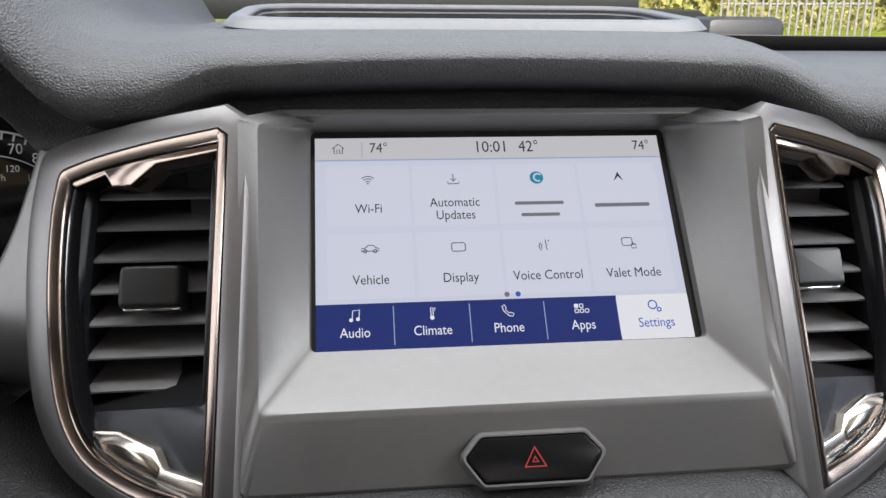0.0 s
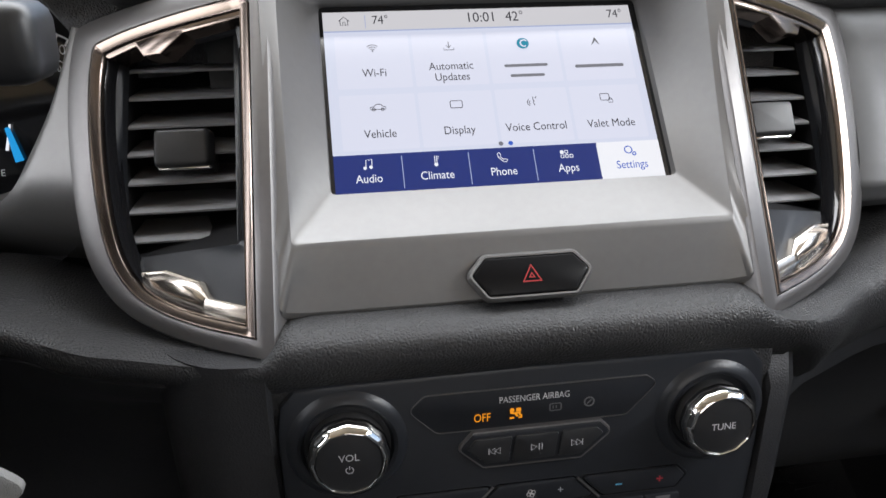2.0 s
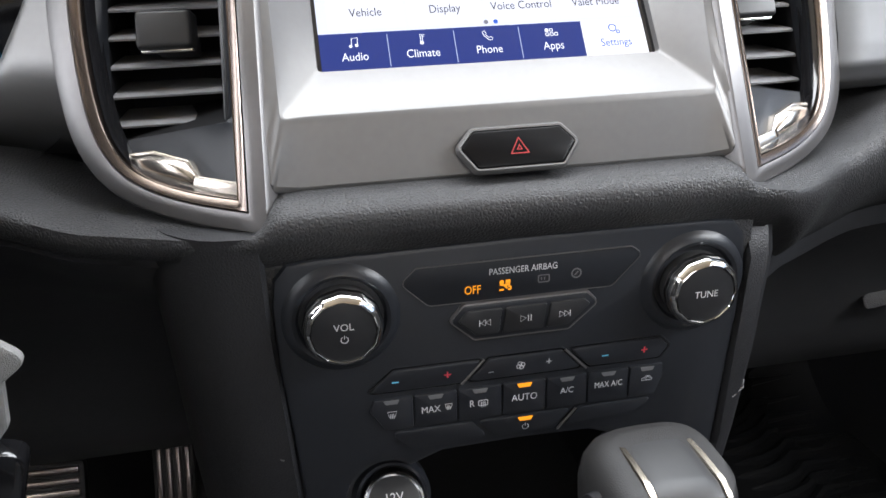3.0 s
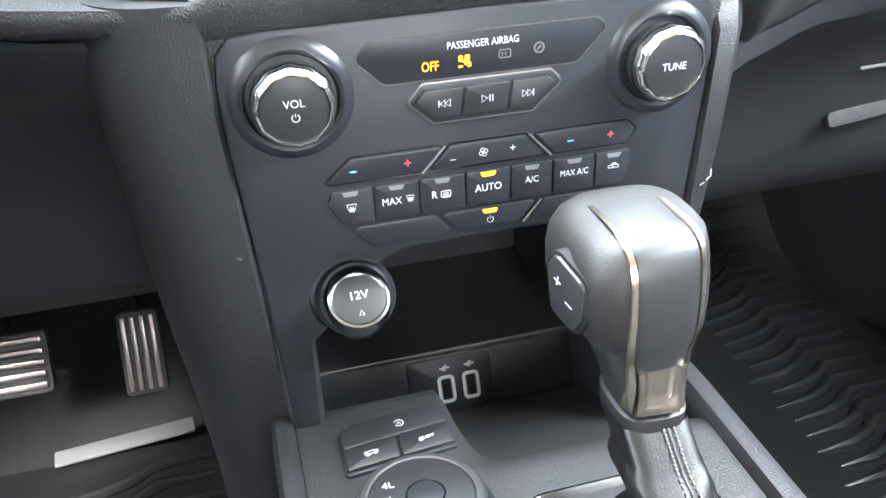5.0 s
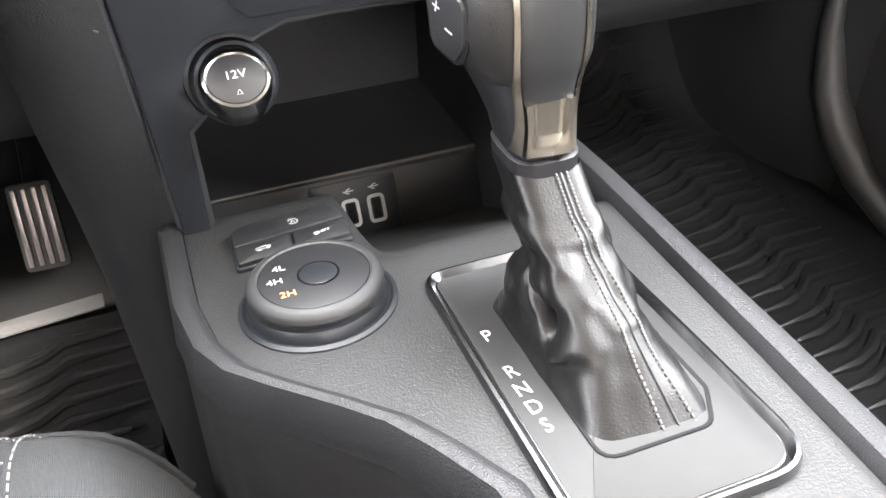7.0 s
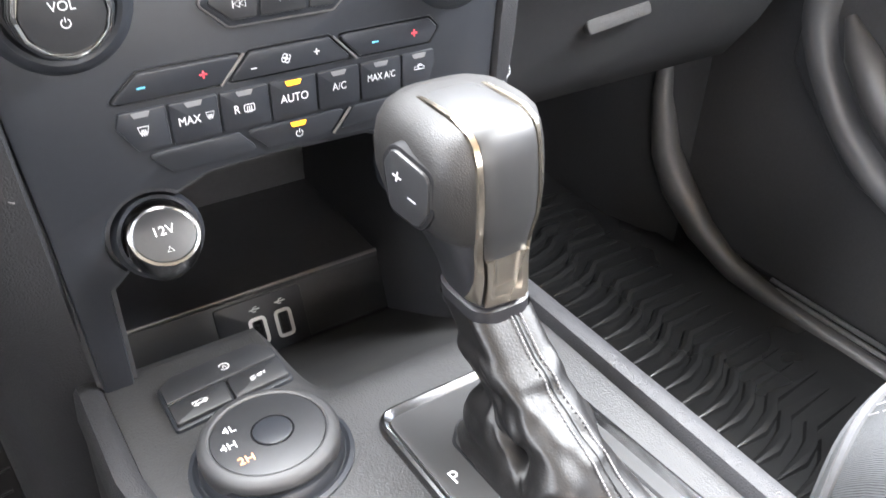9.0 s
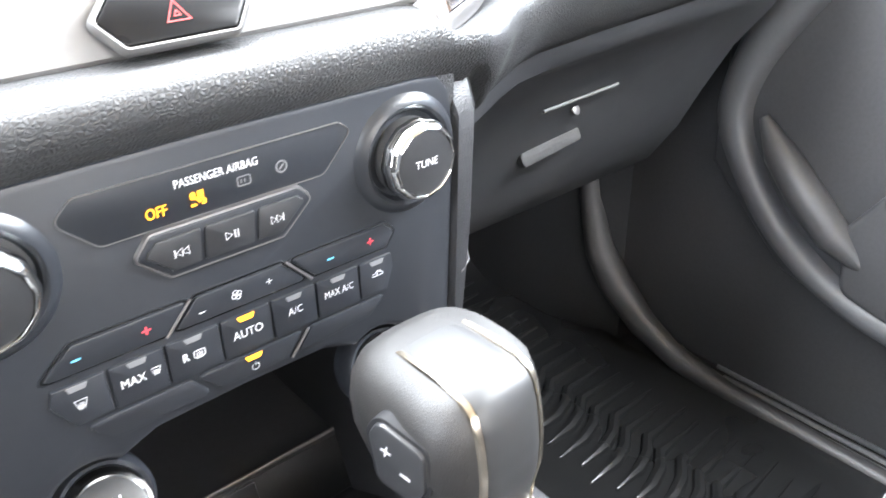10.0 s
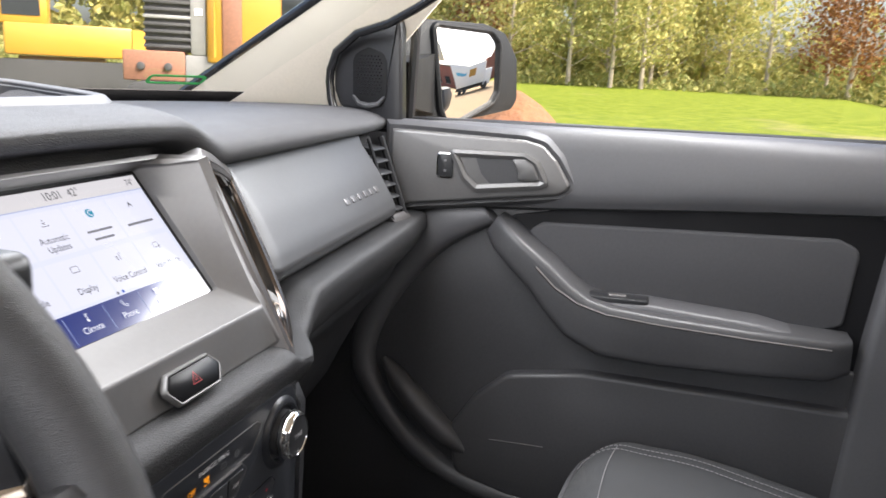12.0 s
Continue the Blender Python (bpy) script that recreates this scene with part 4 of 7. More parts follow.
# temperature and fan strips
tl = [(-0.0805, 0.0065), (-0.066, 0.0185), (-0.0195, 0.0185), (-0.031, 0.0065)]
fn = [(-0.0285, 0.0065), (-0.0165, 0.0185), (0.0225, 0.0185), (0.0345, 0.0065)]
tr_ = [(0.0265, 0.0185), (0.0385, 0.0065), (0.0775, 0.0065), (0.0825, 0.0135), (0.0775, 0.0185)]
for name, pts, label in (("temperature_key", tl, "driver temperature key"), ("fan_key", fn, "fan speed key"), ("temperature_key", tr_, "passenger temperature key")):
    k = plaque(name, pts, 0.0022, -0.002, 0.0012, PANEL, stack, 0.0007, label)
    groove("key_gap", offset(pts, 0.0006), 0.0024, 0.0012, 0.0, GLOSS, k)
    groove("key_edge", offset(pts, 0.0015), 0.0028, 0.0005, 0.0001, PANEL, k)
    if pts is fn:
        ico("minus", [[(-1.4, 0), (1.4, 0)]], -0.0155, 0.0110, INK, k, z=0.0015)
        ico("plus", [[(-1.5, 0), (1.5, 0)], [(0, -1.5), (0, 1.5)]], 0.0155, 0.0132, INK, k, z=0.0015)
        ico("fan_symbol", [arc(1.2 * math.cos(a), 1.2 * math.sin(a), 1.1, 0, 360, 10) for a in (0.4, 1.97, 3.54, 5.1)], 0.0002, 0.0128, INK, k, w=0.00035, z=0.0015)
    else:
        a, b = (-0.0655, -0.0385) if pts is tl else (0.0465, 0.0685)
        ico("minus", [[(-1.8, 0), (1.8, 0)]], a, 0.0122, INKBLUE, k, w=0.0008, z=0.0015)
        ico("plus", [[(-1.8, 0), (1.8, 0)], [(0, -1.8), (0, 1.8)]], b, 0.0128, INKRED, k, w=0.0008, z=0.0015)
for x in (-0.0253, 0.0302):
    s = 1 if x < 0 else -1
    part("bright_slash", tube([(x - s * 0.006, 0.0058, 0.0012), (x + s * 0.006, 0.0188, 0.0012)], 0.0007, 6), SILVERD, stack)

XS = [-0.0795, -0.0565, -0.0335, -0.0095, 0.0145, 0.0375, 0.0610, 0.0815]
names = ["defrost", "max_defrost", "rear_defrost", "auto", "ac", "max_ac", "recirculate"]
for i, nm in enumerate(names):
    x0, x1 = XS[i] + 0.0005, XS[i + 1] - 0.0005
    lo = -0.0165 if i else -0.0135
    pts = [(x0, lo), (x1, -0.0165), (x1, 0.0025), (x0, 0.0025)]
    if i == 0:
        pts = [(x0 + 0.0075, -0.0165), (x1, -0.0165), (x1, 0.0025), (x0 + 0.002, 0.0025), (x0, -0.004)]
    if i == 6:
        pts = [(x0, -0.0165), (x1 - 0.0045, -0.0165), (x1, -0.004), (x1 - 0.001, 0.0025), (x0, 0.0025)]
    k = plaque(nm + "_key", pts, 0.001, -0.002, 0.0014, PANEL, stack, 0.0006, "flat climate key")
    cx = (x0 + x1) / 2
    y = -0.0068
    part("key_lamp", prism(rounded([(cx - 0.0042, 0.0018), (cx - 0.003, -0.0006), (cx + 0.003, -0.0006), (cx + 0.0042, 0.0018)], 0.0004), 0.001, 0.0017), AMBER if nm == "auto" else INKGREY, k, "lit amber bar" if nm == "auto" else "")
    dfr = [[(-2.4, 1.9), (2.4, 1.9), (1.5, -1.2), (-1.5, -1.2), (-2.4, 1.9)], [(-1, -2.4), (-0.7, 0.6)], [(0, -2.4), (0, 0.6)], [(1, -2.4), (0.7, 0.6)]]
    if nm == "defrost":
        ico("key_symbol", dfr, cx, y, INK, k, z=0.0018)
    elif nm == "max_defrost":
        cw("key_text", "MAX", 0.0056, cx - 0.0028, y, INK, k, 0.0018, 0.85)
        ico("key_symbol", dfr, cx + 0.0066, y + 0.0006, INK, k, s=0.0008, z=0.0018)
    elif nm == "rear_defrost":
        cw("key_text", "R", 0.0056, cx - 0.0045, y, INK, k, 0.0018, 0.85)
        rr_ = rounded(rect(-2.4, -1.6, 2.4, 1.6), 0.5, 2)
        ico("key_symbol", [rr_ + [rr_[0]], [(-1, -2.4), (-1, 0.8)], [(0, -2.4), (0, 0.8)], [(1, -2.4), (1, 0.8)]], cx + 0.0015, y, INK, k, z=0.0018)
    elif nm == "auto":
        cw("key_text", "AUTO", 0.0058, cx, y, INK, k, 0.0018, 0.88)
    elif nm == "ac":
        cw("key_text", "A/C", 0.0052, cx, y + 0.0006, INK, k, 0.0018, 0.88)
    elif nm == "max_ac":
        cw("key_text", "MAX A/C", 0.0050, cx, y + 0.001, INK, k, 0.0018, 0.78)
    else:
        ico("key_symbol", [[(-3, -1), (-3, 0.2), (-1.4, 0.5), (-0.4, 1.6), (1.2, 1.6), (2.2, 0.4), (3, 0), (3, -1), (-3, -1)], arc(0.4, 0, 1.0, 20, 290)], cx, y + 0.0014, INK, k, w=0.00035, z=0.0018)
low = [(-0.0705, -0.0185), (-0.026, -0.0185), (-0.0165, -0.0295), (-0.058, -0.0305)]
plaque("blank_key", low, 0.003, -0.002, 0.0012, PANEL, stack, 0.0006, "blank key")
pw = [(-0.0235, -0.0185), (0.0295, -0.0185), (0.0195, -0.0295), (-0.0125, -0.0295)]
power = plaque("power_key", pw, 0.002, -0.002, 0.0012, PANEL, stack, 0.0006, "climate power key")
part("key_lamp", prism(rounded([(-0.001, -0.0195), (0.0003, -0.0218), (0.0063, -0.0218), (0.0076, -0.0195)], 0.0004), 0.001, 0.0015), AMBER, power, "lit amber bar")
ico("power_symbol", [arc(0, 0, 1.7, 120, 420, 16), [(0, 0.4), (0, 2.3)]], 0.0033, -0.0256, INK, power, w=0.00035, z=0.0016)
plaque("blank_key", [(0.0335, -0.0185), (0.0765, -0.0185), (0.0655, -0.0275), (0.0245, -0.0295)], 0.002, -0.002, 0.0012, PANEL, stack, 0.0006, "blank key")
part("bright_slash", tube([(0.0215, -0.0305, 0.0012), (0.0315, -0.0185, 0.0012)], 0.0007, 6), SILVERD, stack)


def dial(x, y, text, symbol):
    d = part("dial_ring", sweep(circle(0, 0, 0.0225, 48), [(0.0070, -0.001), (0.0052, 0.0012), (0.0030, 0.0030), (0.0012, 0.0036), (-0.0006, 0.0028), (-0.0024, -0.001)]), PANEL, stack, "raised round collar")
    d.matrix_local = Matrix.Translation((x, y, 0))
    prof = [(0.0178, -0.001), (0.0182, 0.004), (0.0180, 0.0075), (0.0172, 0.0095)]
    rings = [[(r * math.cos(math.tau * i / 40), r * math.sin(math.tau * i / 40), h) for i in range(40)] for r, h in prof]
    k = part("dial", loft(rings, cap=False), RUBBER, d, "dark rotary dial body")
    rings = [[(r * (1 + 0.012 * math.cos(12 * math.tau * i / 72)) * math.cos(math.tau * i / 72), r * (1 + 0.012 * math.cos(12 * math.tau * i / 72)) * math.sin(math.tau * i / 72), h) for i in range(72)] for r, h in [(0.0186, 0.0062), (0.0192, 0.0085), (0.0186, 0.0125), (0.0170, 0.0152), (0.0157, 0.0158), (0.0153, 0.0150)]]
    part("dial_chrome", loft(rings, cap=False), CHROME, d, "faceted chrome ring")
    part("dial_face", prism(circle(0, 0, 0.0153, 40), 0.013, 0.0153, 0.0006), BLACK, d, "satin black dial face")
    words("dial_text", text, 0.0052, Matrix.Translation((0, 0.0028 if symbol else 0.0, 0.0156)), INK, d, wide=0.95)
    if symbol:
        bm = merge(bmesh.new(), line([(a * 0.001, b * 0.001) for a, b in arc(0, 0, 1.7, 120, 420, 16)], 0.0004, 0))
        merge(bm, line([(0, 0.0004), (0, 0.0022)], 0.0004, 0))
        part("power_symbol", moved(bm, Matrix.Translation((0, -0.0035, 0.0156))), INK, d)


dial(-0.0895, 0.0515, "VOL", True)
dial(0.0925, 0.0495, "TUNE", False)

# ---- sockets in the upper corners of the cubby ----


def socket(x, cap):
    old = basis((x, PY - 0.002, 0.940), (1, 0, 0), (0, 0.35, 0.94))
    own = basis((x, PY - 0.008, 0.9405), (1, 0, 0), (0, 0.85, 0.53)) if cap else old
    s = thing("power_socket", "round 12 volt socket with a silver-rimmed cap" if cap else "open round power socket", "power socket", own, "cubby sockets")
    R = own.inverted() @ old
    part("collar", moved(sweep(circle(0, 0, 0.0175, 32), [(0.0042, -0.014), (0.004, -0.004), (0.0018, -0.0005), (0.0, -0.001), (-0.001, -0.006)]), R), PANEL, s, "charcoal collar")
    part("well", moved(loft([[(p[0], p[1], -0.012) for p in circle(0, 0, 0.0165, 32)], [(p[0], p[1], -0.001) for p in circle(0, 0, 0.0168, 32)]], cap=False), R), BLACK, s)
    part("well_floor", moved(prism(circle(0, 0, 0.0168, 24), -0.02, -0.011), R), VOID, s)
    if cap:
        c = part("cap", loft([[(p[0], p[1], h) for p in circle(0, 0, r, 40)] for r, h in ((0.0140, -0.014), (0.0148, -0.006), (0.0164, -0.0045), (0.0166, 0.0045), (0.0159, 0.0062), (0.0146, 0.0066), (0.0137, 0.0060))], cap=False), DARKCHROME, s, "dark chrome rimmed cap")
        part("cap_face", prism(circle(0, 0, 0.0138, 36), 0.002, 0.0062, 0.0004), BLACK, c, "dark cap face")
        words("cap_text", "12V", 0.0066, Matrix.Translation((0, 0.0018, 0.0065)), INK, c)
        bm = merge(bmesh.new(), line([(-0.0014, -0.0092), (0.0014, -0.0092), (0, -0.0066)], 0.0003, 0.0066, True))
        part("cap_mark", bm, INK, c)


socket(-0.0705, True)
socket(0.0715, False)

# ---- the open cubby and the cheeks of the stack ----
cub = thing("cubby", "deep black open cubby under the climate panel", "storage cubby")
part("roof", box(-0.1, -0.045, 0.968, 0.1, 0.19, 0.976), KNEE, cub)
part("back", box(-0.105, 0.185, 0.72, 0.105, 0.195, 0.975), KNEE, cub)
for s in (-1, 1):
    part("side", box(min(s * 0.0995, s * 0.106), -0.05, 0.74, max(s * 0.0995, s * 0.106), 0.19, 0.975), KNEE, cub)
# the low wall with the sockets, and the ledge above and behind it
WM = basis((0, 0.0385, 0.7625), (1, 0.006, 0), (0, 0.018, 0.045))
wall = part("socket_wall", moved(prism(rounded(rect(-0.099, 0.0, 0.103, 0.0475), [0.002, 0.002, 0.004, 0.004]), -0.012, 0.0, 0.002), WM), BLACK, cub, "dark back wall of the tray")
part("shelf", box(-0.1, 0.055, 0.802, 0.108, 0.19, 0.806), KNEE, cub)
# Ends much paler than the wall: light on its bevels put into colour.
for s in (-1, 1):
    part("wall_end", moved(loft([[(s * 0.1 + 0.002, h, 0.0), (s * 0.1035 + 0.002, h, 0.001), (s * 0.1055 + 0.002, h, 0.012), (s * 0.1055 + 0.002, h, -0.012), (s * 0.1 + 0.002, h, -0.012)] for h in (-0.004, 0.046)]), WM), RIM, cub, "tray wall end with its lit bevel in the grey")
part("wall_edge", moved(tube([(-0.102, 0.0475, 0.0), (0.112, 0.0475, 0.0)], 0.0016, 8), WM), SILVERD, cub, "thin edge along the ledge")
usb = tagged(part("usb_panel", moved(prism(rounded(rect(-0.0295, -0.004, 0.0345, 0.0425), 0.003), -0.002, 0.0014, 0.0006), WM), PANEL, None, "black socket plate with two outlined usb ports"), category="usb panel")
for x in (-0.0015, 0.0175):
    o = rounded(rect(x - 0.0053, 0.0085, x + 0.0053, 0.0275), 0.003, 4)
    port = part("usb_port", moved(sweep(o, [(0.0012, 0.0012), (0.0012, 0.002), (-0.0012, 0.002), (-0.0014, 0.0002)]), WM), INK, usb, "pale outlined port")
    part("port_hole", moved(prism(rounded(rect(x - 0.0028, 0.0105, x + 0.0028, 0.0255), 0.001), 0.0, 0.0014), WM), GLOSS, port)
    bm = bmesh.new()
    for st in ([(-4, 0), (4, 0)], [(-1.5, 0), (0, 1.6), (2, 1.6)], [(-2.5, 0), (-1, -1.6), (1, -1.6)]):
        merge(bm, line([(a * 0.001, b * 0.001) for a, b in st], 0.0008, 0))
    part("usb_symbol", moved(bm, WM @ Matrix.Translation((x, 0.0345, 0.0018))), INK, usb)


RAIL_ = mat("grained stack side skin", (0.016, 0.0162, 0.0178), 0.5, var=0.1, spec=0.38, bump=0.00012, bscale=600, grain="leather")


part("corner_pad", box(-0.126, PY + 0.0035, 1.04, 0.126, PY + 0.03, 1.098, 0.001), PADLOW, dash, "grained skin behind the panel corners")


def cheek(s):
    """The padded side of the stack, from the ledge down to the console."""
    prof = [(1.097, 0.1225, 0.150), (1.085, 0.1225, 0.148), (1.072, 0.1225, 0.1455), (1.06, 0.1225, 0.143), (1.0, 0.1195, 0.139), (0.95, 0.1175, 0.1335), (0.9, 0.115, 0.129), (0.85, 0.1125, 0.127), (0.78, 0.110, 0.126), (0.5, 0.108, 0.124)]
    rings = []
    for z, xi, xo in prof:
        yf = PY - 0.002 + 0.02 * smooth01((0.95 - z) / 0.17)
        yf += 0.018 * smooth01((z - 1.055) / 0.036) if s > 0 else 0.0
        if s < 0:
            sec = [(xi, 0.3), (xi, yf + 0.004), (xi + 0.002, yf)] + [(xi + 0.012 + 0.05 * math.sin(a), yf + 0.001 + 0.075 * (1 - math.cos(a))) for a in steps(0, 1.45, 9)] + [(xi + 0.064, 0.3)]
            rings.append([(s * x, y, z) for x, y in sec])
            continue
        sec = [(xi, 0.3), (xi, yf + 0.004), (xi + 0.002, yf), (xo - 0.008, yf + 0.001), (xo - 0.002, yf + 0.007), (xo, yf + 0.02), (xo + 0.004, 0.3)]
        rings.append([(s * x, y, z) for x, y in sec])
    part("stack_cheek", loft(rings), RAIL_, dash, "grained padded stack side")
    part("cheek_seam", tube([(s * 0.1245, PY - 0.0015, 0.974), (s * 0.132, PY + 0.001, 0.978), (s * 0.1378, PY + 0.012 - (0.0115 if s < 0 else 0), 0.986)], 0.0007, 5), SILVERD, dash)


cheek(1)
cheek(-1)


# ---- centre console ----
def con_z(y, x=-0.1):
    a = smooth01((x + 0.03) / 0.02)
    top = 0.853 - 0.08 * min(y, -0.03)
    pod = 0.093 * smooth01((y + 0.043) / 0.06)
    tray = 0.095 * max(0.0, min(1.0, (y + 0.125) / 0.167)) * smooth01((y + 0.125) / 0.03)
    return max(top - pod * (1 - a) - tray * a, 0.762)


LEFT = [(-0.70, -0.012), (-0.33, -0.012), (-0.276, -0.016), (-0.249, -0.03), (-0.23, -0.042), (-0.213, -0.058), (-0.192, -0.08), (-0.175, -0.096), (-0.155, -0.106), (-0.12, -0.112), (-0.033, -0.114), (0.05, -0.114)]
RIGHT = [(-0.70, 0.092), (-0.32, 0.094), (-0.253, 0.099), (-0.093, 0.109), (0.05, 0.113)]


def lin(table, y):
    for p, q in zip(table, table[1:]):
        if y <= q[0]:
            t = max(0.0, (y - p[0]) / (q[0] - p[0]))
            return p[1] + (q[1] - p[1]) * t
    return table[-1][1]


console = thing("centre_console", "charcoal grained centre console with padded side rails", "centre console")
ys = steps(-0.70, -0.34, 8) + steps(-0.33, -0.10, 46) + steps(-0.095, 0.045, 20)
part("console_top", sheet(lambda u, y: (lin(LEFT, y) + (lin(RIGHT, y) - lin(LEFT, y)) * u, y, con_z(y, lin(LEFT, y) + (lin(RIGHT, y) - lin(LEFT, y)) * u)), steps(0, 1, 40), ys, 0.006), CONS, console, "grained charcoal top plate")


RAIL = mat("grained rail skin", (0.018, 0.018, 0.0195), 0.45, var=0.1, spec=0.35, bump=0.00011, bscale=700, grain="leather")


def rail(table, s, w, h):
    rings = []
    for y in ys:
        x, z = lin(table, y), max(con_z(y), 0.845)
        sec = [(0.0, -0.006), (0.0005, 0.002), (0.003, h * 0.8), (w * 0.5, h), (w * 0.85, h * 0.75), (w, 0.0), (w + 0.002, -0.02), (w - 0.004, -0.03)]
        rings.append([(x + s * a, y, z + b) for a, b in sec])
    return loft(rings)


part("side_rail", rail(RIGHT, 1, 0.016, 0.008), RAIL, console, "grained padded rail")
part("side_rail", rail(LEFT, -1, 0.013, 0.005), RAIL, console, "grained padded rail curving round the dial")


def flank(table, s, d):
    return sheet(lambda v, y: (lin(table, y) + s * (d + (0.012 * v if s > 0 else 0.02 * v * smooth01((y + 0.2) / 0.1))), y, max(con_z(y), 0.845) - 0.02 - 0.40 * v), steps(0, 1, 6), ys, 0.004)


part("side_flank", flank(RIGHT, 1, 0.0165), FLANK, console, "dark console side")
part("side_flank", flank(LEFT, -1, 0.0135), FLANK, console, "dark console side")

SL = basis((0, 0, 0.853), (1, 0, 0), (0, 1, -0.08))      # the console's upper plane


# three switches
sw = thing("switch_bank", "three black switches in a raised block on the console", "switch", SL)
part("bank_base", prism(rounded([(-0.0915, -0.1025), (-0.029, -0.0965), (-0.029, -0.066), (-0.037, -0.0575), (-0.084, -0.0615), (-0.0915, -0.068)], 0.003), -0.05, 0.0022, 0.001), PANEL, sw)
for pts, st, o in (([(-0.090, -0.0835), (-0.0305, -0.0765), (-0.0305, -0.0675), (-0.0375, -0.059), (-0.083, -0.063), (-0.090, -0.0695)], [arc(0, 0, 2.6, 150, 30 - 360 + 180, 16), [(-0.9, -1), (0, 1.2), (0.9, -1)]], (-0.057, -0.071)),
                   ([(-0.090, -0.1005), (-0.0612, -0.0975), (-0.0606, -0.0808), (-0.090, -0.0845)], [[(-4, -1), (-4, 1), (1, 1.4), (3.4, 0.6), (3.4, -0.8), (-4, -1)], arc(-2.4, -1.2, 0.8, 0, 360, 8), arc(1.8, -1.0, 0.8, 0, 360, 8)], (-0.0755, -0.0905)),
                   ([(-0.0600, -0.0974), (-0.0305, -0.0945), (-0.0305, -0.0775), (-0.0594, -0.0806)], [[(-4.4, -1), (-3.6, 0.6), (-1.6, 0.8), (-1, -0.6), (-4.4, -1)], [(-4, -1.8), (-3, -1.4), (-2, -1.8)], [(0.2, -0.8), (0.2, 0.8), (1.2, 0.8), (1.2, -0.8), (0.2, -0.8)], [(2.0, -0.8), (2.0, 0.8), (3.0, 0.8)], [(3.8, -0.8), (3.8, 0.8), (4.8, 0.8)]], (-0.045, -0.0875))):
    k = part("switch", prism(rounded(pts, 0.0012, 3), 0.0, 0.0045, 0.001), BLACK, sw)
    bm = bmesh.new()
    for s in st:
        c = s[0] == s[-1]
        merge(bm, line([(a * 0.001, b * 0.001) for a, b in (s[:-1] if c else s)], 0.0006, 0, c))
    part("switch_symbol", moved(bm, Matrix.Translation((o[0], o[1], 0.0048)) @ pose(0, 0, 0, 0, 0, 8)), INK, k)

# four wheel drive dial
td = thing("drive_mode_dial", "large round dark four wheel drive selector dial", "rotary dial", SL @ Matrix.Translation((-0.0590, -0.1410, 0)) @ Matrix.Diagonal((1, 1, 0.78, 1)))


def lathe(prof, n=48, a0=0.0):
    return loft([[(r * math.cos(a0 + math.tau * i / n), r * math.sin(a0 + math.tau * i / n), h) for i in range(n)] for r, h in prof])


part("base_ring", lathe([(0.0375, -0.002), (0.0372, 0.0012), (0.0352, 0.0024), (0.0335, 0.001)]), PANEL, td, "smooth base ring")
part("skirt", lathe([(0.0328, 0.0), (0.0326, 0.0055), (0.0312, 0.008), (0.0285, 0.009)]), PANEL, td)
def grip_r(i, r, h):
    """The grip's radius: two broad scoops low on its sides, between which it runs down as finger tabs."""
    a = (math.degrees(math.tau * i / 96) + 100) % 180 - 90
    return r - 0.0022 * smooth01((abs(a) - 38) / 6) * smooth01((0.0135 - h) / 0.003)


grip = [[(grip_r(i, r, h) * math.cos(math.tau * i / 96), grip_r(i, r, h) * math.sin(math.tau * i / 96), h) for i in range(96)] for r, h in [(0.0300, 0.0045), (0.0312, 0.0062), (0.0316, 0.011), (0.0317, 0.0135), (0.0316, 0.0165), (0.0306, 0.0188), (0.0288, 0.0202), (0.0268, 0.0206), (0.0258, 0.0200), (0.0256, 0.0185)]]
part("grip", loft(grip, cap=False), RUBBER, td, "soft dark grip ring")
face = part("dial_face", prism(circle(0, 0, 0.0255, 48), 0.015, 0.0200, 0.0004), BLACK, td, "satin black dial face")
part("centre_button", prism(circle(0.002, 0.0, 0.0088, 32), 0.018, 0.0207, 0.0005), PANEL, td)
part("button_gap", sweep(circle(0.002, 0.0, 0.0092, 32), [(0.0006, 0.0202), (-0.0004, 0.0202)]), GLOSS, td)
for text, (x, y), c in (("4L", (-0.0145, 0.0105), INK), ("4H", (-0.0180, 0.0005), INK), ("2H", (-0.0140, -0.0110), glow("amber lettering", (1.0, 0.42, 0.2), 0.9))):
    words("mode_text", text, 0.0062, Matrix.Translation((x, y, 0.0204)), c, face)

# gear selector plate, boot and lever
gp = thing("gear_plate", "charcoal gear selector plate with a raised frame", "gear selector plate", SL)
gpo = rounded(rect(-0.0100, -0.3085, 0.0800, -0.1465), [0.006, 0.02, 0.014, 0.012], 6)
part("bright_frame", sweep(gpo, [(0.0012, -0.001), (0.0011, 0.0026), (0.0002, 0.0042), (-0.0012, 0.0046), (-0.0022, 0.0038), (-0.0042, 0.0016), (-0.0048, 0.0018), (-0.005, -0.001)]), DARKCHROME, gp, "dark satin chrome frame")
gpi = part("plate", prism(offset(gpo, -0.0045), -0.004, 0.0022, 0.0004), PLATE, gp, "smooth charcoal plate")
for text, y in (("P", -0.1995), ("R", -0.2240), ("N", -0.2350), ("D", -0.2455), ("S", -0.2560)):
    words("gear_letter", text, 0.0105, Matrix.Translation((0.0018, y, 0.0026)) @ pose(0, 0, 0, 0, 0, 4), INK, gpi, wide=0.85)
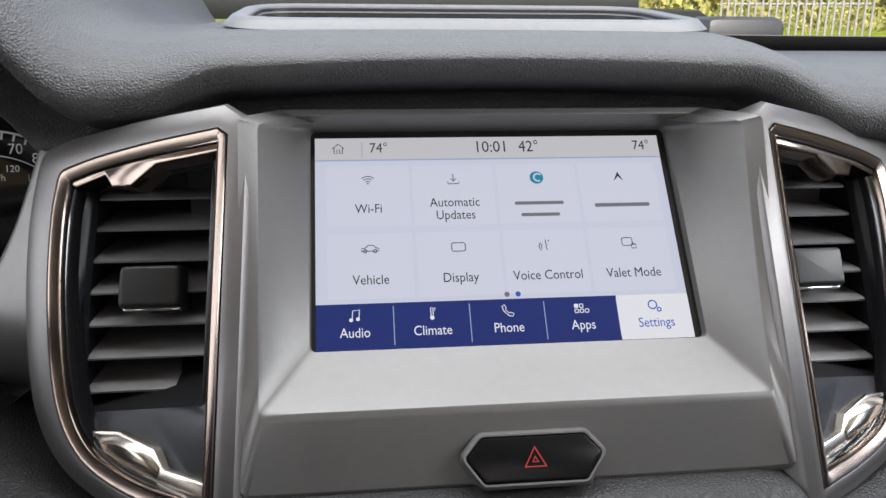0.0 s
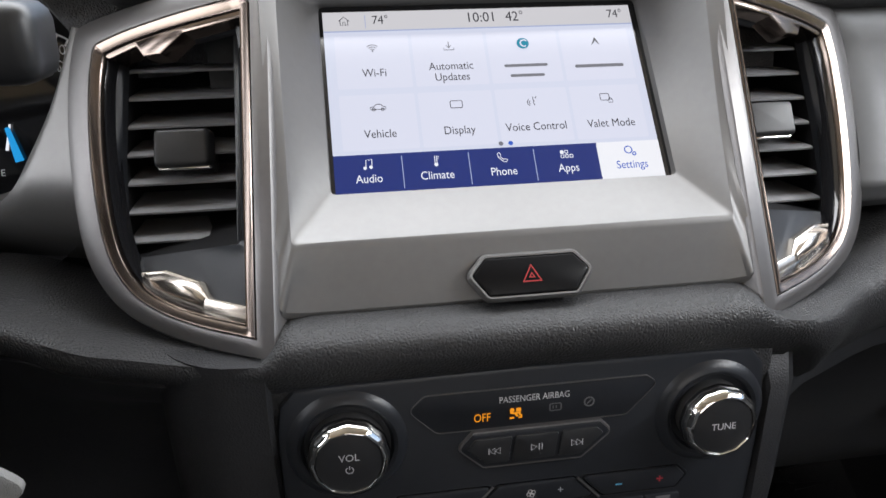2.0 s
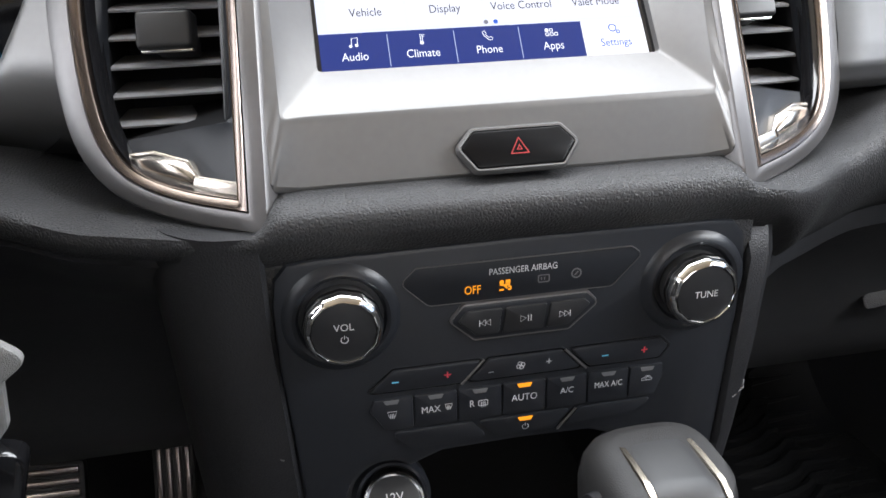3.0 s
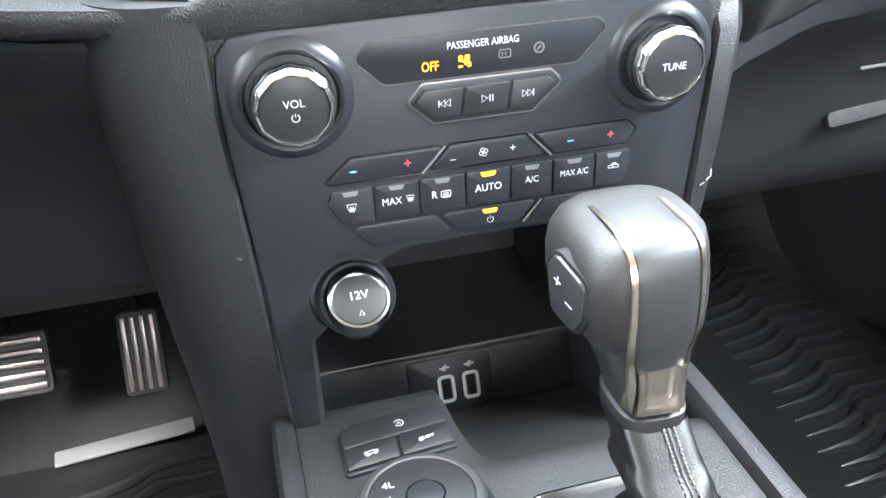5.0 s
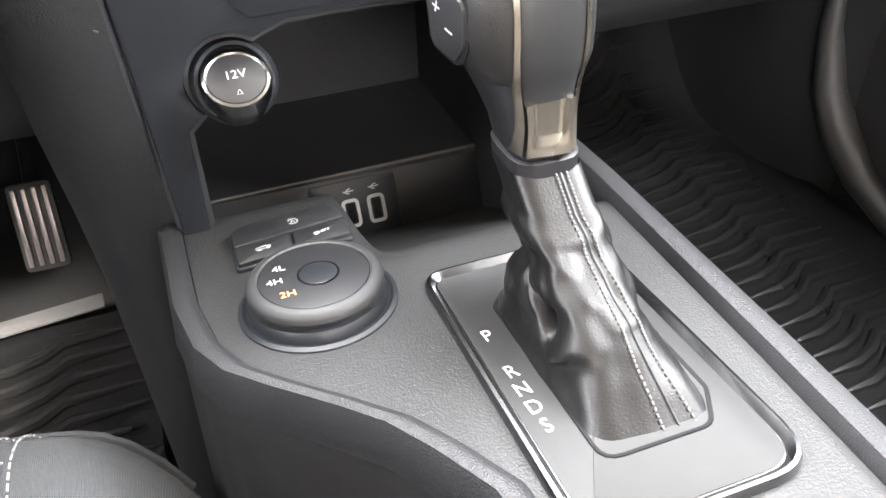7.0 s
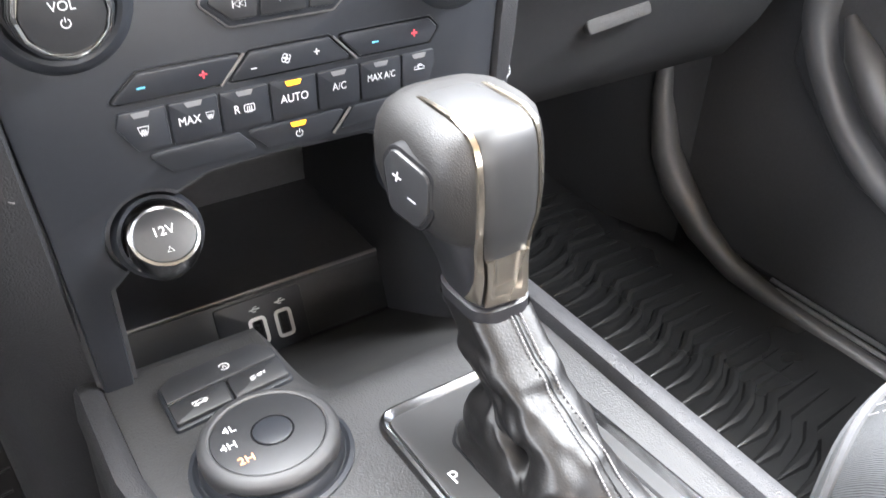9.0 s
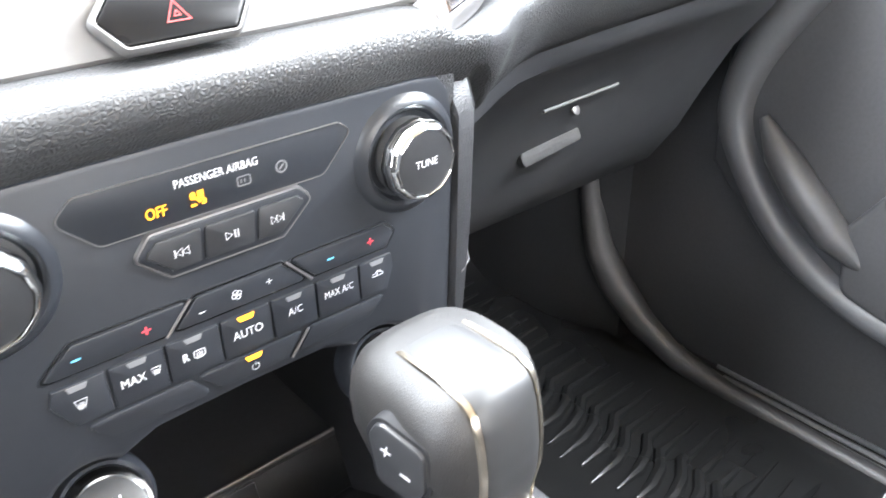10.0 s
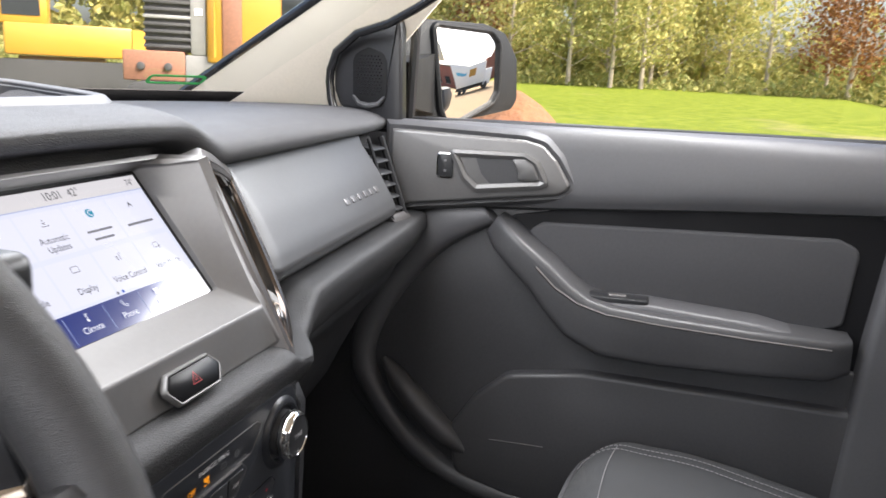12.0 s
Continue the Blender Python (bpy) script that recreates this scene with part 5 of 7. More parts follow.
bo = rounded([(0.0125, -0.279), (0.0575, -0.279), (0.067, -0.262), (0.068, -0.183), (0.06, -0.173), (0.022, -0.171), (0.0125, -0.181)], 0.008, 4)
part("boot_slot", sweep(bo, [(0.001, 0.0018), (0.0005, 0.0028), (-0.001, 0.0024), (-0.002, -0.004)]), VOID, gp, "raised lip round the boot")

lever = thing("gear_lever", "leather gear lever with chrome strips and a stitched boot", "gear lever")
BC0, BC1 = Vector((0.0365, -0.2255, 0.8735)), Vector((0.0365, -0.166, 0.936))
bb = [(0.0565 * 0.42, -0.0495), (0.0265, -0.038), (0.0275, 0.0), (0.027, 0.038), (0.02, 0.049), (0.0, 0.0505), (-0.018, 0.049), (-0.0235, 0.036), (-0.0238, 0.0), (-0.0235, -0.042), (-0.018, -0.0495), (0.0, -0.051)]
NB = 96
outline_lo = rounded([(x * 1.06, y * 1.05) for x, y in bb], 0.01, 7)


def by_angle(pts, n):
    """The outline's points at even angles round its middle, from the rear."""
    dense = resample(pts, 1440)
    out = []
    for i in range(n):
        a = -math.pi / 2 + math.tau * i / n
        out.append(min(dense, key=lambda p: abs(((math.atan2(p.y, p.x) - a + math.pi) % math.tau) - math.pi)))
    return out


lo_r = by_angle(outline_lo, NB)
hi_r = by_angle(rounded(rect(-0.0155, -0.0165, 0.0155, 0.0165), 0.008, 6), NB)
rings = []
NV = 56
for j in range(NV + 1):
    t = j / NV
    # a straight cuff at the top, the skirt flaring below it
    k = max(0.0, 1 - t / 0.80)
    c = BC0.lerp(BC1, t) + Vector((0, -0.0065 * math.sin(math.pi * t), 0))
    live = math.sin(math.pi * min(1.0, t / 0.82)) if t < 0.82 else 0.0
    ring = []
    for i in range(NB):
        a = math.tau * i / NB
        p = lo_r[i] * (k ** 1.1) + hi_r[i] * (1 - k ** 1.1)
        fold = 0.0030 * math.sin(11 * t + 1.6 * math.sin(a + 0.7)) * live * (0.6 + 0.4 * math.cos(a - 4.0))
        fold += 0.0046 * noise.noise((math.cos(a) * 1.25, math.sin(a) * 1.25, t * 3.6)) * live
        fold += 0.0026 * noise.noise((math.cos(a) * 4.2, math.sin(a) * 4.2, t * 11)) * live
        # a hanging pleat below the cuff and the deep tuck above the slot
        fold += 0.0026 * math.exp(-((t - 0.74) / 0.05) ** 2) * (0.7 + 0.3 * math.cos(a * 3))
        tuck = -0.014 * math.exp(-((a - 5.02) / 0.42) ** 2 - ((t - 0.31) / 0.10) ** 2) + 0.0095 * math.exp(-((a - 5.42) / 0.30) ** 2 - ((t - 0.26 - 0.25 * (a - 5.42)) / 0.055) ** 2)
        tuck += 0.005 * math.exp(-((a - 5.1) / 0.5) ** 2 - ((t - 0.50) / 0.08) ** 2)
        q = p * (1 - 0.1 * live)
        q = q + q.normalized() * (fold + tuck)
        ring.append((c.x + q.x, c.y + q.y, c.z + (0.003 * math.sin(3 * a + 6 * t) * live)))
    rings.append(ring)
boot = part("boot", loft(rings, cap=False), LEATHER, lever, "creased black leather boot", 80)
# twin seam of pale thread down the rear of the boot
for off in (-2, 2):
    path = []
    for j in range(NV + 1):
        p, q = Vector(rings[j][(3 + off) % NB]), Vector(rings[j][(3 + off) % NB]) - Vector((rings[j][NB // 2][0], rings[j][NB // 2][1], rings[j][NB // 2][2]))
        path.append(p + q.normalized() * 0.0010)
    seg = bmesh.new()
    for a, b in zip(path, path[1:]):
        tube([a.lerp(b, 0.12), a.lerp(b, 0.4) + Vector((0, -0.0003, 0)), a.lerp(b, 0.7)], 0.00042, 5, bm=seg)
    tagged(part("seam", seg, SEAMGREY, boot, "pale twin stitching"), kind="stuff")
ridge = [Vector(r[3]) for r in rings]
part("seam_ridge", tube([p + Vector((0, -0.0002, 0)) for p in ridge], 0.0007, 6), LEATHER, boot)

# lever head
HEAD = [(0.934, 0.0365, -0.166, 0.0290, 0.0345), (0.943, 0.0365, -0.165, 0.0290, 0.0350), (0.953, 0.0355, -0.163, 0.0305, 0.038), (0.965, 0.0338, -0.160, 0.0338, 0.043), (0.978, 0.0322, -0.157, 0.0400, 0.050), (0.992, 0.030, -0.155, 0.0515, 0.058),
        (1.006, 0.029, -0.1535, 0.0545, 0.0615), (1.018, 0.029, -0.1525, 0.0545, 0.0615), (1.028, 0.0294, -0.152, 0.0525, 0.0595), (1.035, 0.0308, -0.1515, 0.0492, 0.055), (1.0395, 0.0330, -0.151, 0.0445, 0.048), (1.0415, 0.0350, -0.151, 0.038, 0.036)]
HEAD = [(h[0] if h[0] < 0.95 else 0.95 + (h[0] - 0.95) * 0.80, *h[1:]) for h in HEAD]


def head_ring(z, cx, cy, wx, wy, n=64, grow=0.0):
    out = []
    for i in range(n):
        a = math.tau * i / n
        ca, sa = math.cos(a), math.sin(a)
        e = 2.0 / 3.4
        out.append((cx + (wx / 2 + grow) * math.copysign(abs(ca) ** e, ca), cy + (wy / 2 + grow) * math.copysign(abs(sa) ** e, sa), z))
    return out


def head_at(z):
    for p, q in zip(HEAD, HEAD[1:]):
        if z <= q[0]:
            t = (z - p[0]) / (q[0] - p[0])
            return tuple(a + (b - a) * t for a, b in zip(p, q))
    return HEAD[-1]


part("collar", loft([head_ring(*head_at(z), grow=g) for z, g in ((0.930, -0.002), (0.932, 0.0008), (0.941, 0.0010), (0.9425, -0.001))]), SAILBLACK, lever, "satin black collar")
part("stem", loft([head_ring(*h) for h in HEAD[1:6]], cap=False), SAILBLACK, lever, "gloss black stem")
part("knob", loft([head_ring(*head_at(HEAD[5][0] - 0.0075), grow=-0.002), head_ring(*head_at(HEAD[5][0] - 0.007), grow=0.0002), head_ring(*head_at(HEAD[5][0] - 0.005), grow=0.0010)] + [head_ring(*h, grow=0.0010) for h in HEAD[5:]]), mat("grained knob leather", (0.011, 0.0104, 0.0102), 0.55, var=0.1, spec=0.38, bump=0.00006, bscale=1000, grain="leather"), lever, "grey grained leather knob")


def strip_x(z, side):
    """Where the two chrome strips run, by height."""
    t = smooth01((z - 0.955) / 0.035)
    return 0.034 - 0.0012 * t + side * (0.0108 + 0.0034 * t)


def head_row(side, inset, up):
    """A line up the rear of the head, over its top and down its front edge."""
    pts = []
    top = HEAD[-1][0]
    for z in steps(0.945, top, 30):
        _, cx, cy, wx, wy = head_at(z)
        x = strip_x(z, side) - side * inset
        k = min(abs(x - cx) / (wx / 2 + 0.0008), 0.985)
        pts.append(Vector((x, cy - (wy / 2 + 0.0008 + up) * (1 - k ** 3.4) ** (1 / 3.4), z + up * smooth01((z - top + 0.012) / 0.012))))
    y0 = pts[-1].y
    for t in steps(0, 1, 10)[1:]:
        pts.append(Vector((strip_x(top, side) - side * inset, y0 + (-0.134 - y0) * t, top + up - 0.0025 * t ** 3)))
    return pts


SKIP = 9
for sd in (-1, 1):
    cols = [head_row(sd, w, u) for w, u in ((-0.0022, 0.0000), (-0.0017, 0.0012), (0.0006, 0.0012), (0.0011, 0.0000))]
    bm = bmesh.new()
    g = [[bm.verts.new(p) for p in row] for row in zip(*cols)]
    for r0, r1 in zip(g, g[1:]):
        for i in range(3):
            bm.faces.new((r0[i], r0[i + 1], r1[i + 1], r1[i]))
    bmesh.ops.recalc_face_normals(bm, faces=bm.faces)
    bmesh.ops.solidify(bm, geom=bm.faces[:], thickness=0.0012)
    part("chrome_strip", bm, LEVERCHROME, lever, "flat bronze chrome strip")
a, b = head_row(-1, 0.0, 0.0004)[-1], head_row(1, 0.0, 0.0004)[-1]
part("front_bar", tube([a, a + Vector((0.002, 0.0035, -0.0012)), b + Vector((-0.002, 0.0035, -0.0012)), b], 0.0016, 8), LEVERCHROME, lever, "chrome bar closing the strips")
la, rb = head_row(-1, 0.0014, 0.0010), head_row(1, 0.0014, 0.0010)
bm = bmesh.new()
vr = []
rowsn = list(zip(la, rb))[SKIP:-2]
for j, (a, b) in enumerate(rowsn):
    nrm = Vector((0, -1, 0)).lerp(Vector((0, 0, 1)), smooth01((j - 12) / 10)).normalized()
    vr.append([bm.verts.new(a.lerp(b, t) + nrm * (0.0018 * (4 * t * (1 - t)) ** 0.5 - 0.0006)) for t in steps(0, 1, 10)])
for a, b in zip(vr, vr[1:]):
    for i in range(10):
        bm.faces.new((a[i], a[i + 1], b[i + 1], b[i]))
bmesh.ops.recalc_face_normals(bm, faces=bm.faces)
bmesh.ops.solidify(bm, geom=bm.faces[:], thickness=0.004)
part("rear_insert", bm, mat("smooth grey soft paint", (0.015, 0.0152, 0.0158), 0.5, var=0.05), lever, "smooth dark grey insert running over the top")
# bright plate with a sunken middle below the insert
bm = bmesh.new()
vr = []
for j, (a, b) in enumerate(list(zip(la, rb))[:SKIP + 1]):
    sunk = 1.0 if 2 < j < SKIP + 1 else 0.0
    vr.append([bm.verts.new(a.lerp(b, t) + Vector((0, -0.0016 + 0.0016 * sunk * smooth01((min(t, 1 - t) - 0.12) / 0.1), 0))) for t in steps(0, 1, 16)])
for a, b in zip(vr, vr[1:]):
    for i in range(16):
        bm.faces.new((a[i], a[i + 1], b[i + 1], b[i]))
bmesh.ops.recalc_face_normals(bm, faces=bm.faces)
bmesh.ops.solidify(bm, geom=bm.faces[:], thickness=0.002)
part("chrome_plate", bm, LEVERCHROME, lever, "bright plate with a sunken middle")
BM_ = basis((0.0006, -0.1625, 0.999), (0.26, -0.96, -0.10), (0.03, 0, 1))
bt = rounded([(-0.0125, 0.006), (-0.007, -0.0125), (0.0085, -0.0145), (0.0125, -0.006), (0.0105, 0.0095), (-0.009, 0.0135)], 0.005, 5)
rock = part("shift_button", moved(prism(bt, -0.004, 0.0022, 0.0016), BM_), BLACK, lever, "dark plus and minus rocker")
part("button_recess", moved(prism(offset(bt, 0.0018), -0.005, 0.0006, 0.0006), BM_), VOID, rock)
bm = merge(merge(bmesh.new(), line([(-0.0062, 0.0035), (-0.0018, 0.003)], 0.0008, 0)), line([(-0.0042, 0.0012), (-0.0038, 0.0054)], 0.0008, 0))
merge(bm, line([(0.0022, -0.0028), (0.0066, -0.0034)], 0.0008, 0))
part("button_marks", moved(bm, BM_ @ Matrix.Translation((0, 0, 0.0025))), INK, rock)

# ---- passenger door ----
def slab(outline, x0, x1, bevel=0.004, seg=2):
    """A plate in the side plane: outline in (y, z), inner face at x0, outer at x1."""
    pts = [(-y, z) for y, z in outline]
    bm = prism(pts, 0.0, x1 - x0, bevel, seg=seg)
    return moved(bm, Matrix(((0, 0, -1, x1), (-1, 0, 0, 0), (0, 1, 0, 0), (0, 0, 0, 1))))


door = thing("front_door", "charcoal passenger door panel with silver handle plate and armrest", "car door", kind="structure")
part("door_skin", slab(rounded([(0.30, 0.50), (-0.70, 0.50), (-0.70, 1.24), (0.30, 1.24)], 0.01), 0.745, 0.80, 0.004), DOORDARK, door, "black inner door skin")


def upper_pad(y, v):
    prof = [(0.80, 1.238), (0.795, 1.247), (0.78, 1.2545), (0.757, 1.2555), (0.742, 1.250), (0.733, 1.238), (0.727, 1.215), (0.722, 1.185), (0.722, 1.165), (0.728, 1.152), (0.742, 1.146)]
    i = min(int(v), len(prof) - 2)
    t = v - i
    lift = 0.006 * smooth01((-y - 0.0) / 0.5) - 0.004 * smooth01((y - 0.0) / 0.1)
    return (prof[i][0] + (prof[i + 1][0] - prof[i][0]) * t, y, prof[i][1] + (prof[i + 1][1] - prof[i][1]) * t + lift + smooth01((v - 5) / 2) * (0.06 * (-y - 0.1) - 0.016))


part("upper_pad", sheet(upper_pad, steps(0.16, -0.66, 40), [i * 0.5 for i in range(21)], 0.004), DOORSOFT, door, "charcoal padded window ledge")
part("window_seal", tube([(0.802, 0.3, 1.245), (0.802, 0.0, 1.252), (0.802, -0.7, 1.26)], 0.006, 8), BLACK, door, "black window seal")
PM = basis((0.692, 0.0, 0.0), (0.115, -1, 0), (0, 0, 1))
PO = [(-0.085, 1.130), (0.165, 1.162), (0.182, 1.173), (0.158, 1.211), (0.138, 1.231), (0.112, 1.2375), (-0.06, 1.243), (-0.085, 1.243)]
plate_o = rounded(PO, [0.0, 0.012, 0.012, 0.03, 0.02, 0.02, 0.01, 0.0], 5)
hp = part("handle_plate", moved(prism(plate_o, -0.03, 0.0, 0.005, seg=3), PM), SILVER, door, "satin silver door handle plate")
part("plate_lip", moved(sweep(plate_o, [(0.0, -0.012), (0.006, -0.009), (0.012, -0.016), (0.014, -0.03)]), PM), DOORSOFT, door)
ho = rounded([(0.002, 1.214), (0.021, 1.176), (0.042, 1.158), (0.138, 1.169), (0.151, 1.177), (0.134, 1.210), (0.114, 1.221), (0.008, 1.220)], 0.01, 5)
part("handle_bezel", moved(sweep(ho, [(0.0, -0.001), (-0.001, 0.004), (-0.006, 0.006), (-0.011, 0.003), (-0.014, -0.006)]), PM), SILVER, hp, "bright handle bezel")
hi_ = rounded([(0.040, 1.213), (0.051, 1.186), (0.066, 1.170), (0.135, 1.177), (0.122, 1.207), (0.112, 1.213)], 0.006, 4)
part("handle_recess", moved(prism(hi_, -0.002, 0.0012), PM), DOORDARK, hp, "dark recess behind the pull")
part("door_pull", moved(prism(rounded([(0.092, 1.2105), (0.104, 1.192), (0.104, 1.180), (0.138, 1.180), (0.126, 1.204), (0.114, 1.2115)], 0.005, 4), 0.0, 0.006, 0.003), PM), SILVER, hp, "silver door pull")
lk = rounded(rect(-0.0135, 1.178, 0.0075, 1.211), 0.004, 4)
ls = part("lock_switch", moved(prism(lk, -0.002, 0.0022, 0.0012), PM), BLACK, hp, "black lock switch")
part("switch_rim", moved(sweep(lk, [(0.0, 0.001), (0.0006, 0.003), (0.002, 0.002), (0.0024, -0.001)]), PM), CHROME, ls)
for z in (1.187, 1.202):
    part("switch_mark", moved(prism(rounded(rect(-0.005, z - 0.0018, -0.001, z + 0.0018), 0.001), 0.001, 0.0026), PM), INKGREY, ls)
# The recess's shade is carried by the band's near-black colour.
part("dark_band", slab(rounded([(-0.04, 1.02), (-0.09, 1.122), (-0.16, 1.136), (-0.57, 1.174), (-0.625, 1.15), (-0.625, 0.95), (-0.04, 0.93)], 0.02, 4), 0.738, 0.75, 0.003), VOID, door, "recess band in shade black")
part("cloth_insert", slab(rounded([(-0.118, 1.102), (-0.14, 1.117), (-0.54, 1.134), (-0.57, 1.122), (-0.562, 1.015), (-0.5, 0.99), (-0.205, 1.0), (-0.19, 1.02)], [0.01, 0.012, 0.02, 0.02, 0.01, 0.02, 0.02, 0.02], 5), 0.730, 0.742, 0.005, 3), DOORCLOTH, door, "charcoal cloth insert")

ARM = [(-0.070, 1.112, 0.700, 0.028, 0.016), (-0.090, 1.099, 0.672, 0.040, 0.02), (-0.116, 1.078, 0.664, 0.046, 0.022), (-0.15, 1.052, 0.660, 0.05, 0.024), (-0.18, 1.022, 0.658, 0.056, 0.028), (-0.21, 0.998, 0.656, 0.064, 0.033), (-0.25, 0.984, 0.655, 0.072, 0.037), (-0.32, 0.980, 0.655, 0.074, 0.036), (-0.44, 0.980, 0.657, 0.072, 0.032), (-0.54, 0.981, 0.664, 0.066, 0.028), (-0.57, 0.982, 0.690, 0.04, 0.024)]
rings = []
for i, (y, z, xi, w, h) in enumerate(ARM):
    a, b = ARM[max(i - 1, 0)], ARM[min(i + 1, len(ARM) - 1)]
    t = Vector((0, b[0] - a[0], b[1] - a[1])).normalized()
    up = Vector((1, 0, 0)).cross(t)
    up = up if up.z > 0 else -up
    sec = rounded([(0, -h), (w + 0.06, -h), (w + 0.06, h), (0, h)], [0.012, 0, 0, 0.011], 4)
    rings.append([Vector((xi + p, y, z)) + up * q for p, q in sec])
arm = part("armrest", loft(rings), DOORDARK, door, "black armrest with a sweeping pull")
part("armrest_strip", tube([Vector((xi + 0.0012, y, z)) + Vector((0, 0.3 * (h - 0.012) if y > -0.2 else 0.0, h - 0.011)) for y, z, xi, w, h in ARM[3:-1]], 0.0022, 6), SILVERD, arm, "thin satin strip")
part("armrest_pad", slab(rounded([(-0.225, 0.990), (-0.52, 0.986), (-0.55, 1.0), (-0.45, 1.018), (-0.3, 1.026), (-0.21, 1.022)], 0.008, 4), 0.675, 0.735, 0.008, 3), DOORSOFT, arm, "padded arm surface")
wsw = part("window_switch", moved(prism(rounded(rect(-0.042, -0.012, 0.042, 0.012), 0.005), -0.004, 0.003, 0.0015), basis((0.690, -0.262, 1.0275), (0, -1, 0.02), (1, 0, 0.1))), BLACK, arm, "black window switch plate")
part("switch_lever", moved(prism(rounded(rect(-0.014, -0.005, 0.012, 0.005), 0.002), 0.002, 0.006, 0.002), basis((0.690, -0.262, 1.0275), (0, -1, 0.02), (1, 0, 0.1))), SILVERD, wsw)

# lower door: a deep moulded pocket inside a broad rolled border
INNER = [(-0.075, 1.112), (-0.005, 1.072), (0.045, 1.022), (0.085, 0.965), (0.110, 0.915), (0.118, 0.868), (0.098, 0.82), (0.06, 0.77), (0.02, 0.735), (-0.03, 0.705), (-0.09, 0.69), (-0.2, 0.68), (-0.62, 0.672)]
OUTER = [(-0.05, 1.135), (0.03, 1.125), (0.085, 1.07), (0.125, 1.0), (0.150, 0.93), (0.158, 0.868), (0.135, 0.81), (0.085, 0.745), (0.035, 0.703), (-0.02, 0.675), (-0.09, 0.655), (-0.2, 0.645), (-0.62, 0.635)]
part("pocket", slab([(0.16, 0.94), (0.16, 0.80), (0.05, 0.69), (-0.05, 0.66), (-0.62, 0.65), (-0.62, 0.95), (-0.24, 0.96), (-0.12, 1.05), (-0.06, 1.12), (0.06, 1.11), (0.13, 1.02)], 0.728, 0.76, 0.006, 3), DOORDARK, door, "moulded lower door pocket")
inn, outr = ([Vector(p) for p in spline([(*p, 0) for p in side], 4)] + [Vector((*side[-1], 0))] for side in (INNER, OUTER))
part("pocket_rim", loft([[(x, a.x + (b.x - a.x) * k, a.y + (b.y - a.y) * k) for k, x in ((-0.12, 0.745), (0.0, 0.722), (0.06, 0.712), (0.2, 0.7065), (0.5, 0.7055), (0.8, 0.708), (0.95, 0.716), (1.0, 0.728), (1.0, 0.76))] for a, b in zip(inn, outr)]), DOORSOFT, door, "broad rolled border of the pocket", 70)
part("pocket_bulge", tube([(0.722, 0.10, 0.872), (0.716, 0.07, 0.838), (0.712, 0.03, 0.80), (0.711, -0.01, 0.765), (0.718, -0.05, 0.735)], [0.006, 0.019, 0.022, 0.020, 0.008], 14), CONSIDE, door, "rounded moulding in the pocket")
part("pocket_mouth", slab(rounded([(-0.016, 0.773), (-0.055, 0.835), (-0.105, 0.880), (-0.22, 0.900), (-0.60, 0.90), (-0.60, 0.66), (-0.12, 0.675), (-0.03, 0.70)], [0.01, 0.05, 0.04, 0.04, 0.01, 0.01, 0.01, 0.02], 5), 0.708, 0.75, 0.008, 3), DOORDARK, door, "bulging lower pocket shell")
part("pocket_seam", tube([(0.7078, -0.085, 0.768), (0.7078, -0.17, 0.771)], 0.0008, 5), SILVERD, door)
solid("pillar_middle", slab([(-0.575, 0.45), (-0.85, 0.45), (-0.85, 1.7), (-0.70, 1.7), (-0.64, 1.25), (-0.605, 1.165), (-0.588, 1.0), (-0.575, 0.78)], 0.70, 0.80, 0.012, 4), DOORSOFT, "dark centre pillar trim with the door edge", "pillar", "structure")

# ---- front pillar, tweeter sail, windscreen ----
rings = []
for v in steps(0, 1, 10):
    l0, l1 = Vector((0.70, 0.475, 1.262)), Vector((0.60, -0.19, 1.645))
    r0, r1 = Vector((0.78, 0.20, 1.245)), Vector((0.64, -0.23, 1.655))
    a, b = l0.lerp(l1, v), r0.lerp(r1, v)
    b = b + Vector((0, 0.02 * math.sin(math.pi * v), 0))
    d = b - a
    out = Vector((0.08, 0.03, 0.02))
    rings.append([a, a + d * 0.03 + Vector((-0.012, 0, 0)), a + d * 0.35 + Vector((-0.026, 0, 0.01)), a + d * 0.75 + Vector((-0.022, 0, 0.008)), b + Vector((-0.006, 0, 0)), b, b + out, a + out])
solid("pillar_front", loft(rings), BEIGE, "beige fabric-look windscreen pillar trim", "pillar", "structure")
rings = [[Vector((-p.x, p.y, p.z)) for p in r] for r in rings]
solid("pillar_front", loft(rings), BEIGE, "beige fabric-look windscreen pillar trim", "pillar", "structure")

sail = thing("tweeter_panel", "dark triangular speaker panel at the window corner", "speaker panel")
so = rounded([(0.176, 1.269), (0.130, 1.262), (0.115, 1.235), (0.076, 1.235), (0.082, 1.407), (0.100, 1.405), (0.146, 1.380), (0.178, 1.354), (0.188, 1.326), (0.187, 1.293)], [0.012, 0.01, 0.006, 0.004, 0.004, 0.01, 0.03, 0.02, 0.02, 0.02], 5)
part("panel", slab(so, 0.700, 0.720, 0.006, 3), SAILBLACK, sail, "black moulded panel")
go = rounded([(0.156, 1.338), (0.152, 1.348), (0.132, 1.359), (0.108, 1.35), (0.102, 1.338), (0.101, 1.292), (0.112, 1.275), (0.145, 1.275), (0.155, 1.288)], 0.012, 4)
part("grille_recess", slab(go, 0.6985, 0.703, 0.001), VOID, sail, "dark speaker grille")
